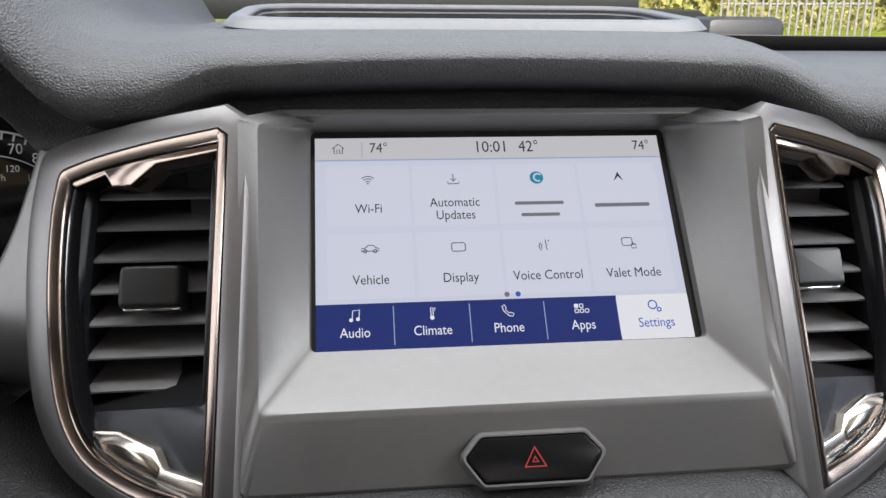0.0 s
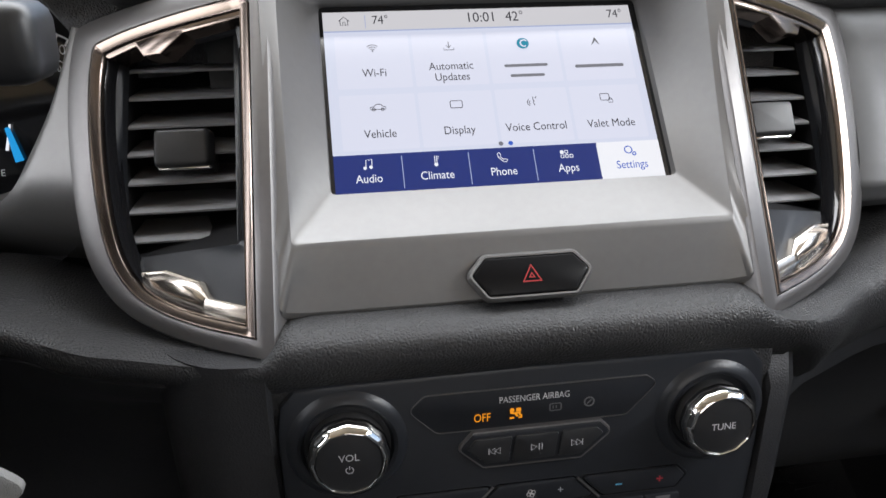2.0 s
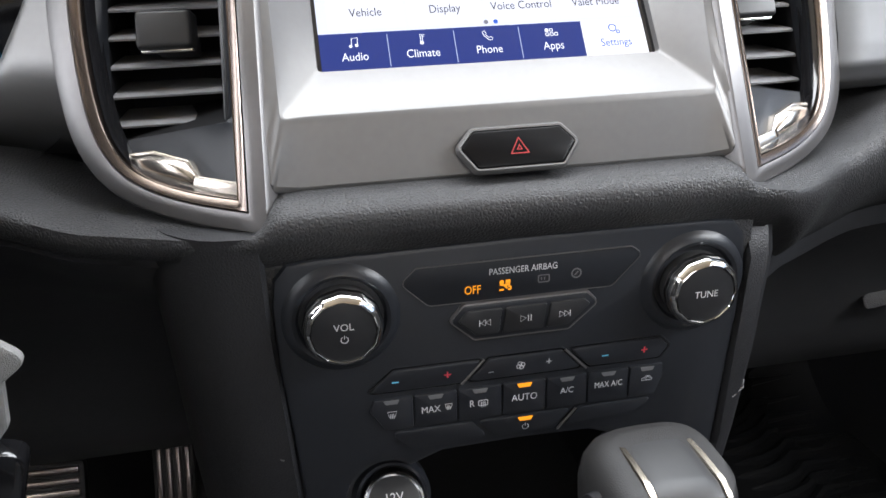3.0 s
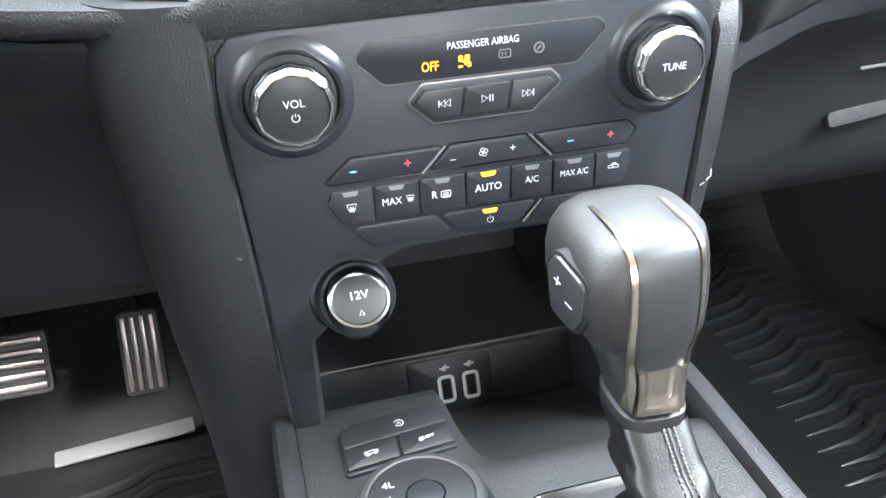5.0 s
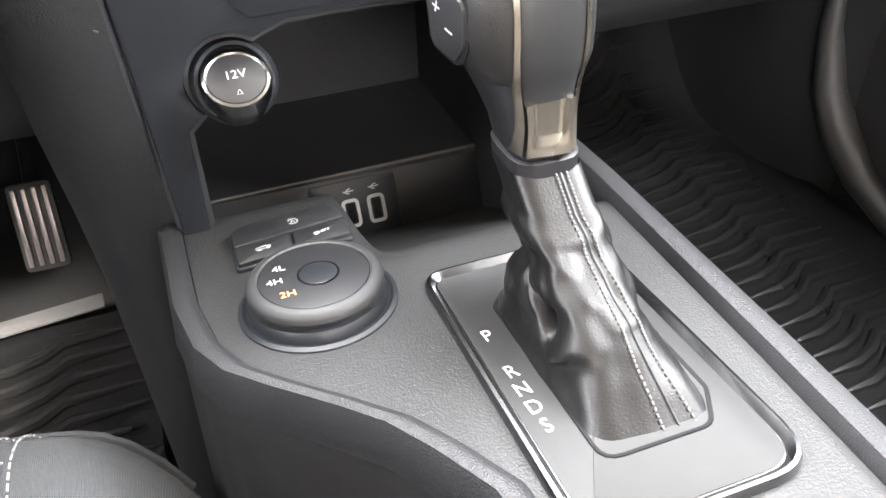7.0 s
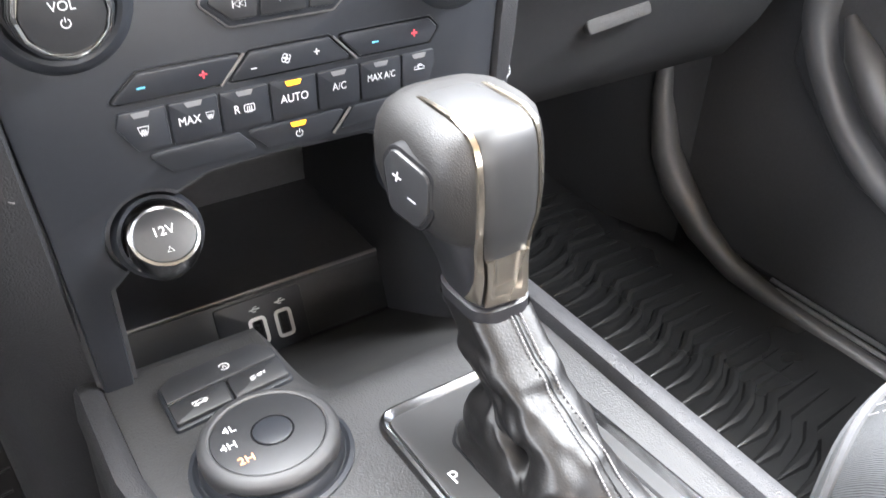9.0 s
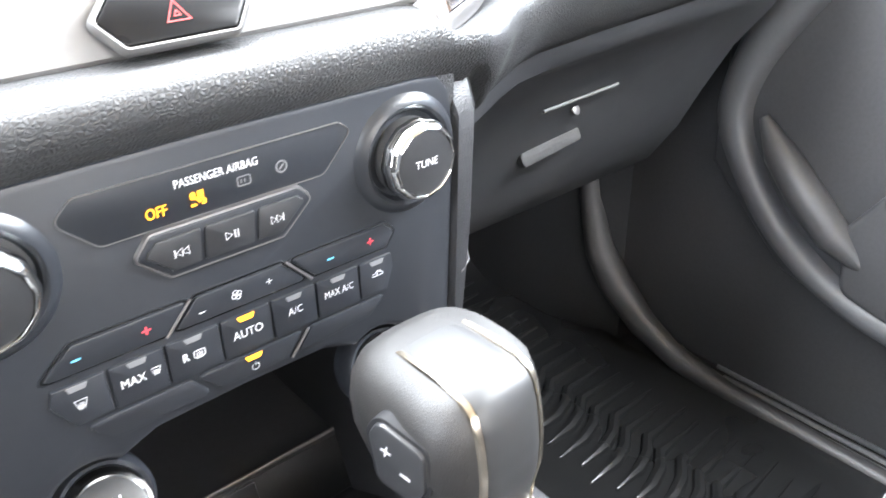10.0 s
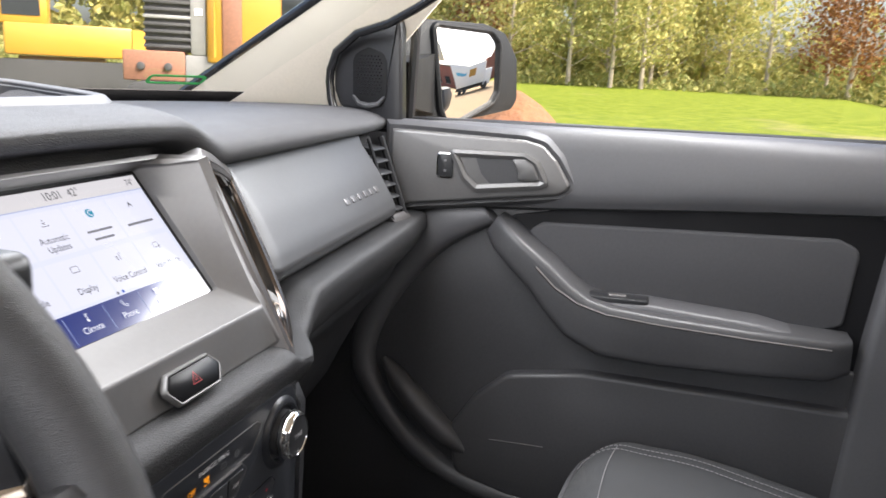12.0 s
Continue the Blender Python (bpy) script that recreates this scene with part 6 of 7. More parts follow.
part("grille_lip", tube([(0.698, 0.104, 1.287), (0.696, 0.113, 1.276), (0.6955, 0.129, 1.2725), (0.696, 0.144, 1.276), (0.698, 0.154, 1.287)], [0.002, 0.004, 0.005, 0.004, 0.002], 8), DOORDARK, sail)
dots = bmesh.new()
for i in range(13):
    for j in range(8):
        y, z = 0.110 + 0.0053 * j + (0.00265 if i % 2 else 0), 1.290 + 0.0046 * i
        if math.hypot((y - 0.129) / 0.023, (z - 1.318) / 0.034) < 1:
            moved_dot = moved(prism(circle(0, 0, 0.0014, 6), 0, 0.0006), basis((0.6983, y, z), (0, -1, 0), (0, 0, 1)))
            merge(dots, moved_dot)
tagged(part("grille_holes", dots, GLOSS, sail), kind="stuff")
part("door_seal", tube([(0.692, 0.181, 1.262), (0.692, 0.187, 1.280), (0.692, 0.190, 1.305), (0.692, 0.189, 1.322), (0.690, 0.179, 1.349), (0.682, 0.143, 1.376), (0.668, 0.088, 1.391), (0.660, 0.045, 1.412), (0.650, 0.0, 1.437), (0.640, -0.05, 1.466), (0.61, -0.2, 1.56)], 0.0065, 10), GLOSS, door, "black rubber door seal")


def screen_pt(x, v):
    y0 = 0.625 - 0.56 * x * x
    return (x, y0 - 0.63 * v, 1.262 + 0.385 * v)


ws = solid("windscreen", sheet(screen_pt, steps(-0.68, 0.68, 20), steps(0, 1, 10)), clear("windscreen glass", (0.97, 0.985, 0.975)), "clear raked windscreen glass", "windscreen", "structure")
ws.visible_shadow = False
part("black_border", sheet(lambda x, v: tuple(Vector(screen_pt(x, v * 0.055)) - Vector((0, 0.003, 0))), steps(-0.68, 0.68, 20), steps(0, 1, 2), 0.001), GLOSS, ws, "black printed border")
part("side_border", tube([Vector((0.70, 0.475, 1.262)).lerp(Vector((0.60, -0.19, 1.645)), v) + Vector((-0.006, -0.004, 0)) for v in steps(0, 1, 10)], 0.007, 8), GLOSS, ws, "black side seal")
part("shade_header", sheet(lambda x, v: tuple(Vector(screen_pt(x, 0.94 + v * 0.08)) - Vector((0, 0.004, -0.004))), steps(-0.66, 0.66, 12), steps(0, 1, 2), 0.02), BEIGE, ws, "beige header")
st = rounded(rect(-0.045, -0.012, 0.045, 0.012), 0.011, 6)
sp = Vector(screen_pt(0.575, 0.095))
GREEN = mat("green sticker print", (0.03, 0.42, 0.1), 0.4, var=0.05)
tagged(part("windscreen_sticker", moved(sweep(st, [(0.0, 0.0), (-0.001, 0.0004), (-0.0045, 0.0004), (-0.0055, 0.0)]), basis(sp + Vector((0, -0.006, 0)), (1, -0.5, 0), (0, -0.63, 0.385))), GREEN, None, "oval green outlined sticker on the windscreen"), category="sticker")

wg = solid("window_1", sheet(lambda y, z: (0.805 - 0.09 * max(0, z - 1.26) / 0.4, y, z), steps(0.2, -0.66, 6), steps(1.235, 1.66, 4)), clear("door glass", (0.96, 0.98, 0.97)), "clear raised door window glass", "window", "structure")
wg.visible_shadow = False

# ---- passenger side vent ----
pv = thing("side_vent", "narrow dark louvred vent at the dashboard end", "air vent", group="end vents")
def end_vent(u, v, d=0.0):
    """A place on the vent's mouth: u across it, v up it, d into the dash."""
    return Vector((0.594 + 0.046 * u + 0.008 * v, 0.046 - 0.004 * u + 0.045 * v + d, 1.120 + 0.113 * v))


part("vent_body", loft([[end_vent(u, v, d) for u, d in ((-0.06, 0.02), (-0.06, 0.1), (1.06, 0.1), (1.06, 0.02), (0.5, 0.035))] for v in (0.0, 0.25, 0.5, 0.75, 1.0)]), VOID, pv, "black louvre housing")
for i in range(6):
    v = 0.13 + 0.145 * i
    part("louvre", loft([[end_vent(u, v + dv, d) for d, dv in ((0.0, -0.012), (-0.0015, 0.0), (0.0, 0.022), (0.022, 0.055), (0.022, 0.035))] for u in (0.04, 0.35, 0.65, 0.96)]), BLACK, pv)
part("vent_frame", tube([end_vent(0.0, v, -0.002) for v in steps(0, 1, 6)], 0.0025, 8), VOID, pv, "black inner edge")
part("vent_frame", tube([end_vent(1.03, v, 0.002) for v in steps(0, 1, 6)], 0.005, 8), VOID, pv)
part("vent_foot", loft([[end_vent(u, v, d) for v, d in ((-0.06, -0.004), (0.02, -0.006), (0.09, -0.001), (0.09, 0.02), (-0.06, 0.02))] for u in (-0.08, 0.3, 0.7, 1.1)]), SILVERD, pv, "satin silver foot of the vent")

# ---- exterior mirror ----
PAINT = mat("dark grey car paint", (0.014, 0.015, 0.0165), 0.45, var=0.05, spec=0.3)
MIRROR = mat("mirror silver", (0.9, 0.9, 0.9), 0.01, 1.0, var=0.0, rvar=0.0)
mirror = thing("door_mirror", "dark grey exterior door mirror", "door mirror")
MM = basis((0.95, 0.14, 1.3), (0.853, -0.52, 0), (0, 0, 1))
mg = rounded([(0.038, 0.105), (0.178, 0.102), (0.200, 0.085), (0.203, -0.005), (0.19, -0.025), (0.088, -0.068), (0.064, -0.045)], [0.008, 0.02, 0.02, 0.02, 0.02, 0.012, 0.05], 5)
part("mirror_glass", moved(prism(mg, -0.004, 0.0, 0.0005), MM), MIRROR, mirror, "clear mirror glass")
MIRRORBLACK = mat("weathered black plastic", (0.008, 0.0085, 0.0095), 0.55, var=0.15, spec=0.25)
shell = [(-0.095, 0.118), (0.17, 0.122), (0.225, 0.108), (0.263, 0.06), (0.270, -0.02), (0.255, -0.042), (0.18, -0.055), (0.05, -0.072), (-0.095, -0.065)]
so_ = rounded(shell, 0.025, 5)
rings = [[(x, y, z) for x, y in offset(so_, d)] for d, z in ((-0.012, 0.004), (-0.003, 0.010), (-0.004, -0.008), (0.0, -0.04), (-0.012, -0.085), (-0.04, -0.115))]
part("shell", moved(loft(rings[2:]), MM), PAINT, mirror, "dark grey mirror shell")
part("shell_face", moved(prism(offset(so_, -0.002), -0.03, -0.0045, 0.002), MM), PAINT, mirror, "dark grey shell face")
part("shell_lip", moved(sweep(mg, [(0.0, 0.0), (0.002, 0.005), (0.005, 0.006), (0.009, 0.003), (0.011, -0.005)]), MM), MIRRORBLACK, mirror, "black inner bezel")
part("mirror_arm", loft([[(0.80, y, z) for y, z in ((0.20, 1.27), (0.10, 1.27), (0.10, 1.34), (0.20, 1.34))], [(1.0, y, z) for y, z in ((0.20, 1.25), (0.12, 1.25), (0.12, 1.36), (0.20, 1.36))]]), MIRRORBLACK, mirror, "black mirror foot")
part("quarter_post", tube([(0.803, 0.10, 1.22), (0.795, 0.09, 1.45)], 0.008, 8), SAILBLACK, mirror, "black window post")

# ---- seats ----


def seat(name_x, front, label, m):
    s = thing("front_seat", label, "car seat", m, "front seats")

    # the cushion: a rounded pad, its plan a blunt half oval, its edge rolled over
    def plan(a):
        ca, sa = math.cos(a), math.sin(a)
        return 0.262 * math.copysign(abs(ca) ** 0.55, ca), front - 0.25 + 0.25 * abs(sa) ** 0.6

    def top(u, v):
        x = -0.26 + 0.52 * u
        e = abs(2 * u - 1)
        y = front - 0.012 - 0.045 * e ** 3.5 - 0.48 * v
        roll = 0.075 * max(0.0, 1 - v / 0.16) ** 2.2 + 0.085 * max(0.0, (e - 0.72) / 0.28) ** 2.6
        z = 0.778 + 0.020 * smooth01((e - 0.35) / 0.4) * smooth01((v - 0.1) / 0.3) - 0.10 * v - roll
        return (x, y, z)
    c = part("cushion", sheet(top, steps(0, 1, 48), [0, 0.008, 0.02, 0.035, 0.055, 0.08, 0.11, 0.15, 0.2, 0.3, 0.45, 0.6, 0.8, 1.0], 0.02), FABRIC, s, "grey woven cushion")

    def skirt(u, v):
        k = u * 2 - 1
        if abs(k) <= 0.6:
            p = Vector(top(0.5 + k / 1.2 * 0.998, 0.0))
        else:
            p = Vector(top(0.0 if k < 0 else 1.0, (abs(k) - 0.6) / 0.4))
        return (p.x * (1 - 0.05 * v), p.y - 0.02 * v, p.z + 0.004 - 0.17 * v)
    part("front_skirt", sheet(skirt, steps(0, 1, 60), steps(0, 1, 6), 0.01), FABRICD, s, "dark ribbed side cloth")
    for k, (e0, dv) in enumerate(((0.64, 0.0), (0.69, 0.0))):
        bm = bmesh.new()
        for sgn in (-1, 1):
            path = [Vector(top(0.5 + sgn * e0 / 2, v)) + Vector((0, 0, 0.0035)) for v in steps(0.02, 0.95, 70)]
            for a, b in zip(path[::1], path[1::1]):
                tube([a.lerp(b, 0.15), a.lerp(b, 0.8)], 0.0006, 5, bm=bm)
        tagged(part("seam", bm, THREAD, c, "pale twin stitching"), kind="stuff")
    bm = bmesh.new()
    path = [Vector(top(u, 0.13)) + Vector((0, 0.0015, 0.003)) for u in steps(0.16, 0.84, 90)]
    for a, b in zip(path, path[1:]):
        tube([a.lerp(b, 0.15), a.lerp(b, 0.8)], 0.0006, 5, bm=bm)
    tagged(part("seam", bm, THREAD, c, "pale twin stitching"), kind="stuff")
    part("piping", tube([Vector(top(u, 0.02)) + Vector((0, 0.002, 0.002)) for u in steps(0.03, 0.97, 40)], 0.003, 6), FABRICD, s)
    back = [(0.0, 0.74, 0.06), (-0.02, 0.85, 0.07), (-0.06, 1.0, 0.065), (-0.12, 1.2, 0.055), (-0.17, 1.36, 0.04)]
    rings = []
    for dy_, z, th in back:
        y0 = front - 0.56 + dy_
        w = 0.25 - 0.07 * smooth01((z - 1.1) / 0.3)
        rings.append([(x, y0 + t, z) for x, t in ((-w, 0.02), (-w * 0.8, th), (-w * 0.5, th * 0.6), (w * 0.5, th * 0.6), (w * 0.8, th), (w, 0.02), (w * 0.9, -th), (-w * 0.9, -th))])
    part("backrest", loft(rings), FABRIC, s, "grey woven backrest")
    part("seat_base", box(-0.2, front - 0.5, 0.43, 0.2, front - 0.08, 0.60, 0.02), DOORDARK, s)
    return s


seat(0.45, -0.2, "grey cloth passenger seat with pale stitching", Matrix.Translation((0.475, 0, 0.055)))
seat(-0.42, -0.055, "grey cloth driver seat with pale stitching", Matrix.Translation((-0.388, 0.0, 0.05)))

# ---- rubber mats ----


def mat_thing(x0, x1, y0, y1, sign, label):
    rub = MAT if sign > 0 else DRIVERMAT
    m = thing("floor_mat", label, "floor mat", group="rubber mats")

    def z(x, y):
        return floor_z(x, y) + 0.034
    part("mat_sheet", sheet(lambda x, y: (x, y, z(x, y) + 0.006 * smooth01((0.03 - min(x - x0, x1 - x)) / 0.03)), steps(x0, x1, 28), steps(y0, y1, 40), 0.006), rub, m, "black rubber sheet with a raised rim")
    cx = (x0 + x1) / 2
    n = 17 if sign < 0 else 32
    for i in range(n):
        y = y0 + 0.06 + (y1 - y0 - 0.1) * i / n
        for s in (-1, 1):
            k = 0.03 + 0.02 * math.sin(2.7 * i)
            xs = [cx + s * d for d in (0.02 + k * 0.4, 0.07 + k * 0.3, 0.10 + k * 0.3, 0.125 + k * 0.3, 0.21 + k * 0.4)]
            yy = [y, y + 0.002, y + 0.012, y + 0.03, y + 0.032]
            r = 0.0078 if sign < 0 else 0.0088
            part("rib", tube([(a, b, z(a, b) + 0.006) for a, b in zip(xs, yy)], [0.002, r, r, r, 0.002], 8), rub, m)
    for i in range(5):
        xx, yy = x1 - 0.09 - 0.012 * i, y0 + 0.28 + 0.05 * (4 - i)
        if sign > 0:
            part("stud", moved(prism(circle(0, 0, 0.006, 8), 0, 0.003, 0.001), Matrix.Translation((xx, yy, z(xx, yy)))), GLOSS, m)
    return m


mat_thing(0.17, 0.735, -0.25, 0.72, 1, "ribbed black rubber mat in the passenger footwell")
mat_thing(-0.66, -0.20, -0.25, 0.42, -1, "ribbed black rubber mat in the driver footwell")
tagged(part("mat_edge_plate", moved(prism(rounded(rect(-0.085, -0.011, 0.085, 0.011), 0.003), 0, 0.004, 0.002), basis((-0.335, 0.425, 0.4625), (1, 0.1, 0), (0, 1, 0.25))), RIM, None, "pale worn metal strip across the driver mat"), category="metal strip")

# ---- pedals ----


def pedal(x, y, z, w, h, n, label, vertical):
    p = thing("pedal", label, "pedal", basis((x, y, z), (1, 0.02, -0.03), (0, 0.45, 0.9)), "foot pedals")
    part("pad", prism(rounded(rect(-w / 2, -h / 2, w / 2, h / 2), 0.008), -0.012, 0.0, 0.003), RUBBER, p, "dark pedal pad")
    for i in range(n):
        t = (i + 0.5) / n - 0.5
        if vertical:
            part("rib", prism(rounded(rect(t * w * 0.9 - w * 0.06, -h * 0.44, t * w * 0.9 + w * 0.06, h * 0.44), 0.002), -0.001, 0.004, 0.0015), STEEL, p)
        else:
            part("rib", prism(rounded(rect(-w * 0.44, t * h * 0.9 - h * 0.05, w * 0.44, t * h * 0.9 + h * 0.05), 0.002), -0.001, 0.004, 0.0015), STEEL, p)
    part("arm", tube([(0, h * 0.3, -0.012), (0.0, h * 0.9, -0.05), (0, h * 2.6, -0.1)], 0.008, 8), BLACK, p)


pedal(-0.292, 0.45, 0.578, 0.05, 0.105, 4, "ribbed steel accelerator pedal", True)
pedal(-0.435, 0.42, 0.612, 0.10, 0.075, 5, "ribbed steel brake pedal", False)

# ---- steering wheel, stalk, keys ----
sw_m = basis((-0.40, -0.145, 1.18), (1, 0, 0), (0, 0.423, 0.906))
wheel = thing("steering_wheel", "black leather steering wheel", "steering wheel", sw_m)
part("rim", tube([(0.188 * math.cos(math.tau * i / 64), 0.188 * math.sin(math.tau * i / 64), 0) for i in range(64)], 0.0165, 14, closed=True), mat("wheel leather", (0.045, 0.045, 0.047), 0.45, bump=0.0001, bscale=1200, grain="leather"), wheel, "leather rim")
part("hub", lathe([(0.075, -0.05), (0.085, -0.02), (0.08, 0.012), (0.06, 0.026), (0.03, 0.032)], 36), DOORDARK, wheel, "black airbag hub")
for a in (0, 180, 250, 290):
    d = Vector((math.cos(radians(a)), math.sin(radians(a)), 0))
    part("spoke", tube([d * 0.07 + Vector((0, 0, 0.0)), d * 0.18], [0.018, 0.012], 10, squash=0.6), DOORDARK, wheel)
part("column", loft([[(p[0], p[1], z) for p in circle(0, 0, r, 20)] for r, z in ((0.05, -0.05), (0.07, -0.09), (0.075, -0.2), (0.07, -0.3))]), DOORDARK, wheel, "black column shroud")
stalk = thing("wiper_stalk", "dark squared wiper stalk beside the wheel", "control stalk")
part("stalk_arm", tube([(-0.34, -0.05, 1.215), (-0.28, -0.06, 1.225), (-0.23, -0.075, 1.236)], [0.011, 0.012, 0.012], 10), BLACK, stalk)
part("stalk_end", box(-0.245, -0.097, 1.2285, -0.181, -0.066, 1.2555, 0.007, seg=3), BLACK, stalk, "rounded stalk end")
part("stalk_inset", moved(prism(rounded(rect(-0.022, -0.0095, 0.022, 0.0095), 0.004), -0.002, 0.0012, 0.0008), basis((-0.215, -0.097, 1.242), (1, 0, 0), (0, 0, 1))), BLACK, stalk, "dark inset panel")

key = thing("key_bunch", "leather-tagged key and fob hanging from the ignition", "keys", Matrix.Translation((-0.006, 0.0, 0.0)))
part("key_ring", tube([(-0.246 + 0.013 * math.cos(math.tau * i / 24), -0.07 + 0.004 * math.cos(math.tau * i / 24), 1.088 + 0.014 * math.sin(math.tau * i / 24)) for i in range(24)], 0.0014, 6, closed=True), CHROME, key, "bright split ring")
TM = basis((-0.25, -0.0705, 1.045), (1, 0.1, -0.25), (0, 0, 1))
tag = part("leather_tag", moved(prism(rounded([(-0.02, -0.022), (0.012, -0.032), (0.021, -0.014), (0.018, 0.008), (0.028, 0.02), (0.0, 0.036), (-0.02, 0.04)], 0.006, 4), -0.002, 0.003, 0.0015), TM), GREYLEATHER, key, "grey stitched leather tag")
bm = bmesh.new()
for a, b in zip(*(lambda q: (q[0::2], q[1::2]))([Vector((x, y, 0.0033)) for x, y in resample(rounded([(-0.016, -0.018), (0.01, -0.026), (0.016, -0.012), (0.014, 0.008), (-0.016, 0.03)], 0.005, 4), 44)])):
    tube([a, b], 0.0004, 4, bm=bm)
part("tag_stitching", moved(bm, TM), BLACK, tag)
FM = basis((-0.252, -0.074, 0.985), (1, 0.1, -0.3), (0.25, 0, 1))
fob = part("key_fob", moved(prism(rounded(rect(-0.016, -0.036, 0.016, 0.036), [0.014, 0.014, 0.008, 0.008], 5), -0.006, 0.006, 0.003), FM), GLOSS, key, "gloss black key fob")
part("fob_lettering", moved(prism(rounded(rect(0.006, -0.02, 0.009, 0.012), 0.001), 0.0055, 0.0064), FM), INKBLUE, fob, "row of tiny pale lettering")
part("key_blade", loft([[(x, -0.069 + y, z) for y in (0.0, 0.0024) for x in ((a, b) if y == 0.0 else (b, a))] for a, b, z in ((-0.273, -0.264, 0.955), (-0.271, -0.262, 0.93), (-0.266, -0.259, 0.91), (-0.261, -0.2595, 0.902))]), BRASS, key, "cut key blade")

# ---- instrument cluster ----
cl = thing("instrument_cluster", "black instrument cluster with white ticks and blue needles", "instrument cluster", basis((-0.295, 0.15, 1.165), (1, 0, 0), (0, 0.18, 1)))
part("dial_plate", prism(rounded(rect(-0.2, -0.07, 0.075, 0.085), 0.05, 6), -0.01, 0.0, 0.001), GLOSS, cl, "black dial plate")
part("hood", sweep(rounded(rect(-0.2, -0.07, 0.075, 0.085), 0.05, 6), [(0.0, -0.01), (0.001, 0.0), (0.002, 0.05), (0.004, 0.08)]), KNEE, cl, "black cowl round the dials")
CX, CY = 0.018, 0.004


def on_dial(r, a):
    return (CX + r * math.cos(radians(a)), CY + r * math.sin(radians(a)))


bm = bmesh.new()
merge(bm, line([on_dial(0.066, a) for a in range(-20, 211, 5)], 0.0012, 0.0004))
for a in range(-20, 211, 6):
    merge(bm, line([on_dial(0.066, a), on_dial(0.0615 if a % 12 else 0.0635, a)], 0.0012, 0.0006))
merge(bm, line([on_dial(0.052, a) for a in range(20, 170, 5)], 0.0006, 0.0004))
merge(bm, line([on_dial(0.045, a) for a in range(-80, -20, 6)], 0.0008, 0.0004))
part("dial_marks", bm, INK, cl)
for text, a, r_, s_ in (("40", 114, 0.0575, 0.0085), ("50", 101, 0.0575, 0.0085), ("60", 87, 0.0575, 0.0085), ("70", 74, 0.0575, 0.0085), ("80", 60, 0.0575, 0.0085), ("90", 46, 0.0575, 0.0085), ("100", 88, 0.046, 0.0055), ("120", 73, 0.046, 0.0055), ("140", 57, 0.046, 0.0055)):
    words("dial_number", text, s_, Matrix.Translation((*on_dial(r_, a), 0.0006)), INK, cl)
words("dial_unit", "km/h", 0.0055, Matrix.Translation((0.022, 0.043, 0.0006)), INK, cl)
words("fuel_mark", "E", 0.006, Matrix.Translation((0.005, -0.02, 0.0006)), INK, cl)
NEEDLE = glow("lit blue needle", (0.02, 0.33, 0.75), 0.9)
part("needle", tube([(0.012, 0.008, 0.004), (0.017, -0.013, 0.004)], [0.0014, 0.0026], 6), NEEDLE, cl, "blue needle")
part("needle", tube([(0.0135, 0.010, 0.003), (0.010, -0.006, 0.003)], [0.0006, 0.0009], 6), SCREEN_PALE, cl, "white needle edge")

# ---- sill, kick panel, driver side shell ----
solid("sill_plate", box(0.735, -0.7, 0.42, 0.84, 0.55, 0.452, 0.012), CONSIDE, "black door sill plate", "door sill", "structure")
# Added wall that blocks the daylight slit between door skin and sill.
part("leak_wall", box(0.803, -0.7, 0.44, 0.835, 0.55, 0.58, 0.006), DOORDARK, bpy.data.objects["sill_plate"])
# Ribs brightened by colour, as the door keeps the light off them.
for i in range(3):
    tagged(part("sill_rib", tube([(0.768 + 0.016 * i, -0.7, 0.453), (0.768 + 0.016 * i, 0.10 + 0.02 * i, 0.453)], 0.0045, 6), SILL, bpy.data.objects["sill_plate"], "raised scuff rib"))
solid("kick_panel", loft([[(0.70, 0.98, z0), (0.705, 0.55, z0), (0.708, 0.40, z0), (0.724, 0.33, z0), (0.746, 0.285, z0), (0.80, 0.275, z0), (0.80, 0.98, z0)] for z0 in (0.41, 0.56, 0.7, 1.1)]), KNEE, "dark moulded kick panel by the footwell", "kick panel", "structure")
kt = [(0.75, -0.6, 0.45), (0.748, -0.07, 0.456), (0.745, 0.083, 0.463), (0.742, 0.17, 0.478), (0.736, 0.235, 0.512), (0.728, 0.285, 0.562), (0.722, 0.315, 0.61), (0.722, 0.34, 0.69), (0.725, 0.35, 0.80)]
solid("trim_kick", tube(kt, [0.014, 0.014, 0.015, 0.018, 0.022, 0.025, 0.022, 0.016, 0.008], 14), CONSIDE, "dark rounded trim from the sill up the kick panel", "trim", "structure")
solid("door_driver", box(-0.84, -0.70, 0.44, -0.76, 0.95, 1.25, 0.01), DOORDARK, "black driver door panel", "car door", "structure")
solid("pillar_driver", box(-0.84, -0.92, 0.44, -0.70, -0.70, 1.72, 0.02), BEIGE, "beige centre pillar trim", "pillar", "structure")
solid("side_rear_left", box(-0.86, -1.5, 0.44, -0.78, -0.9, 1.25, 0.01), DOORDARK, "black rear door panel", "wall", "structure")
solid("side_rear_right", box(0.78, -1.5, 0.44, 0.86, -0.85, 1.25, 0.01), DOORDARK, "black rear door panel", "wall", "structure")
for s in (-1, 1):
    solid("roof_rail", box(min(s * 0.66, s * 0.74), -1.5, 1.63, max(s * 0.66, s * 0.74), -0.15, 1.74, 0.02), BEIGE, "beige roof side trim", "trim", "structure")

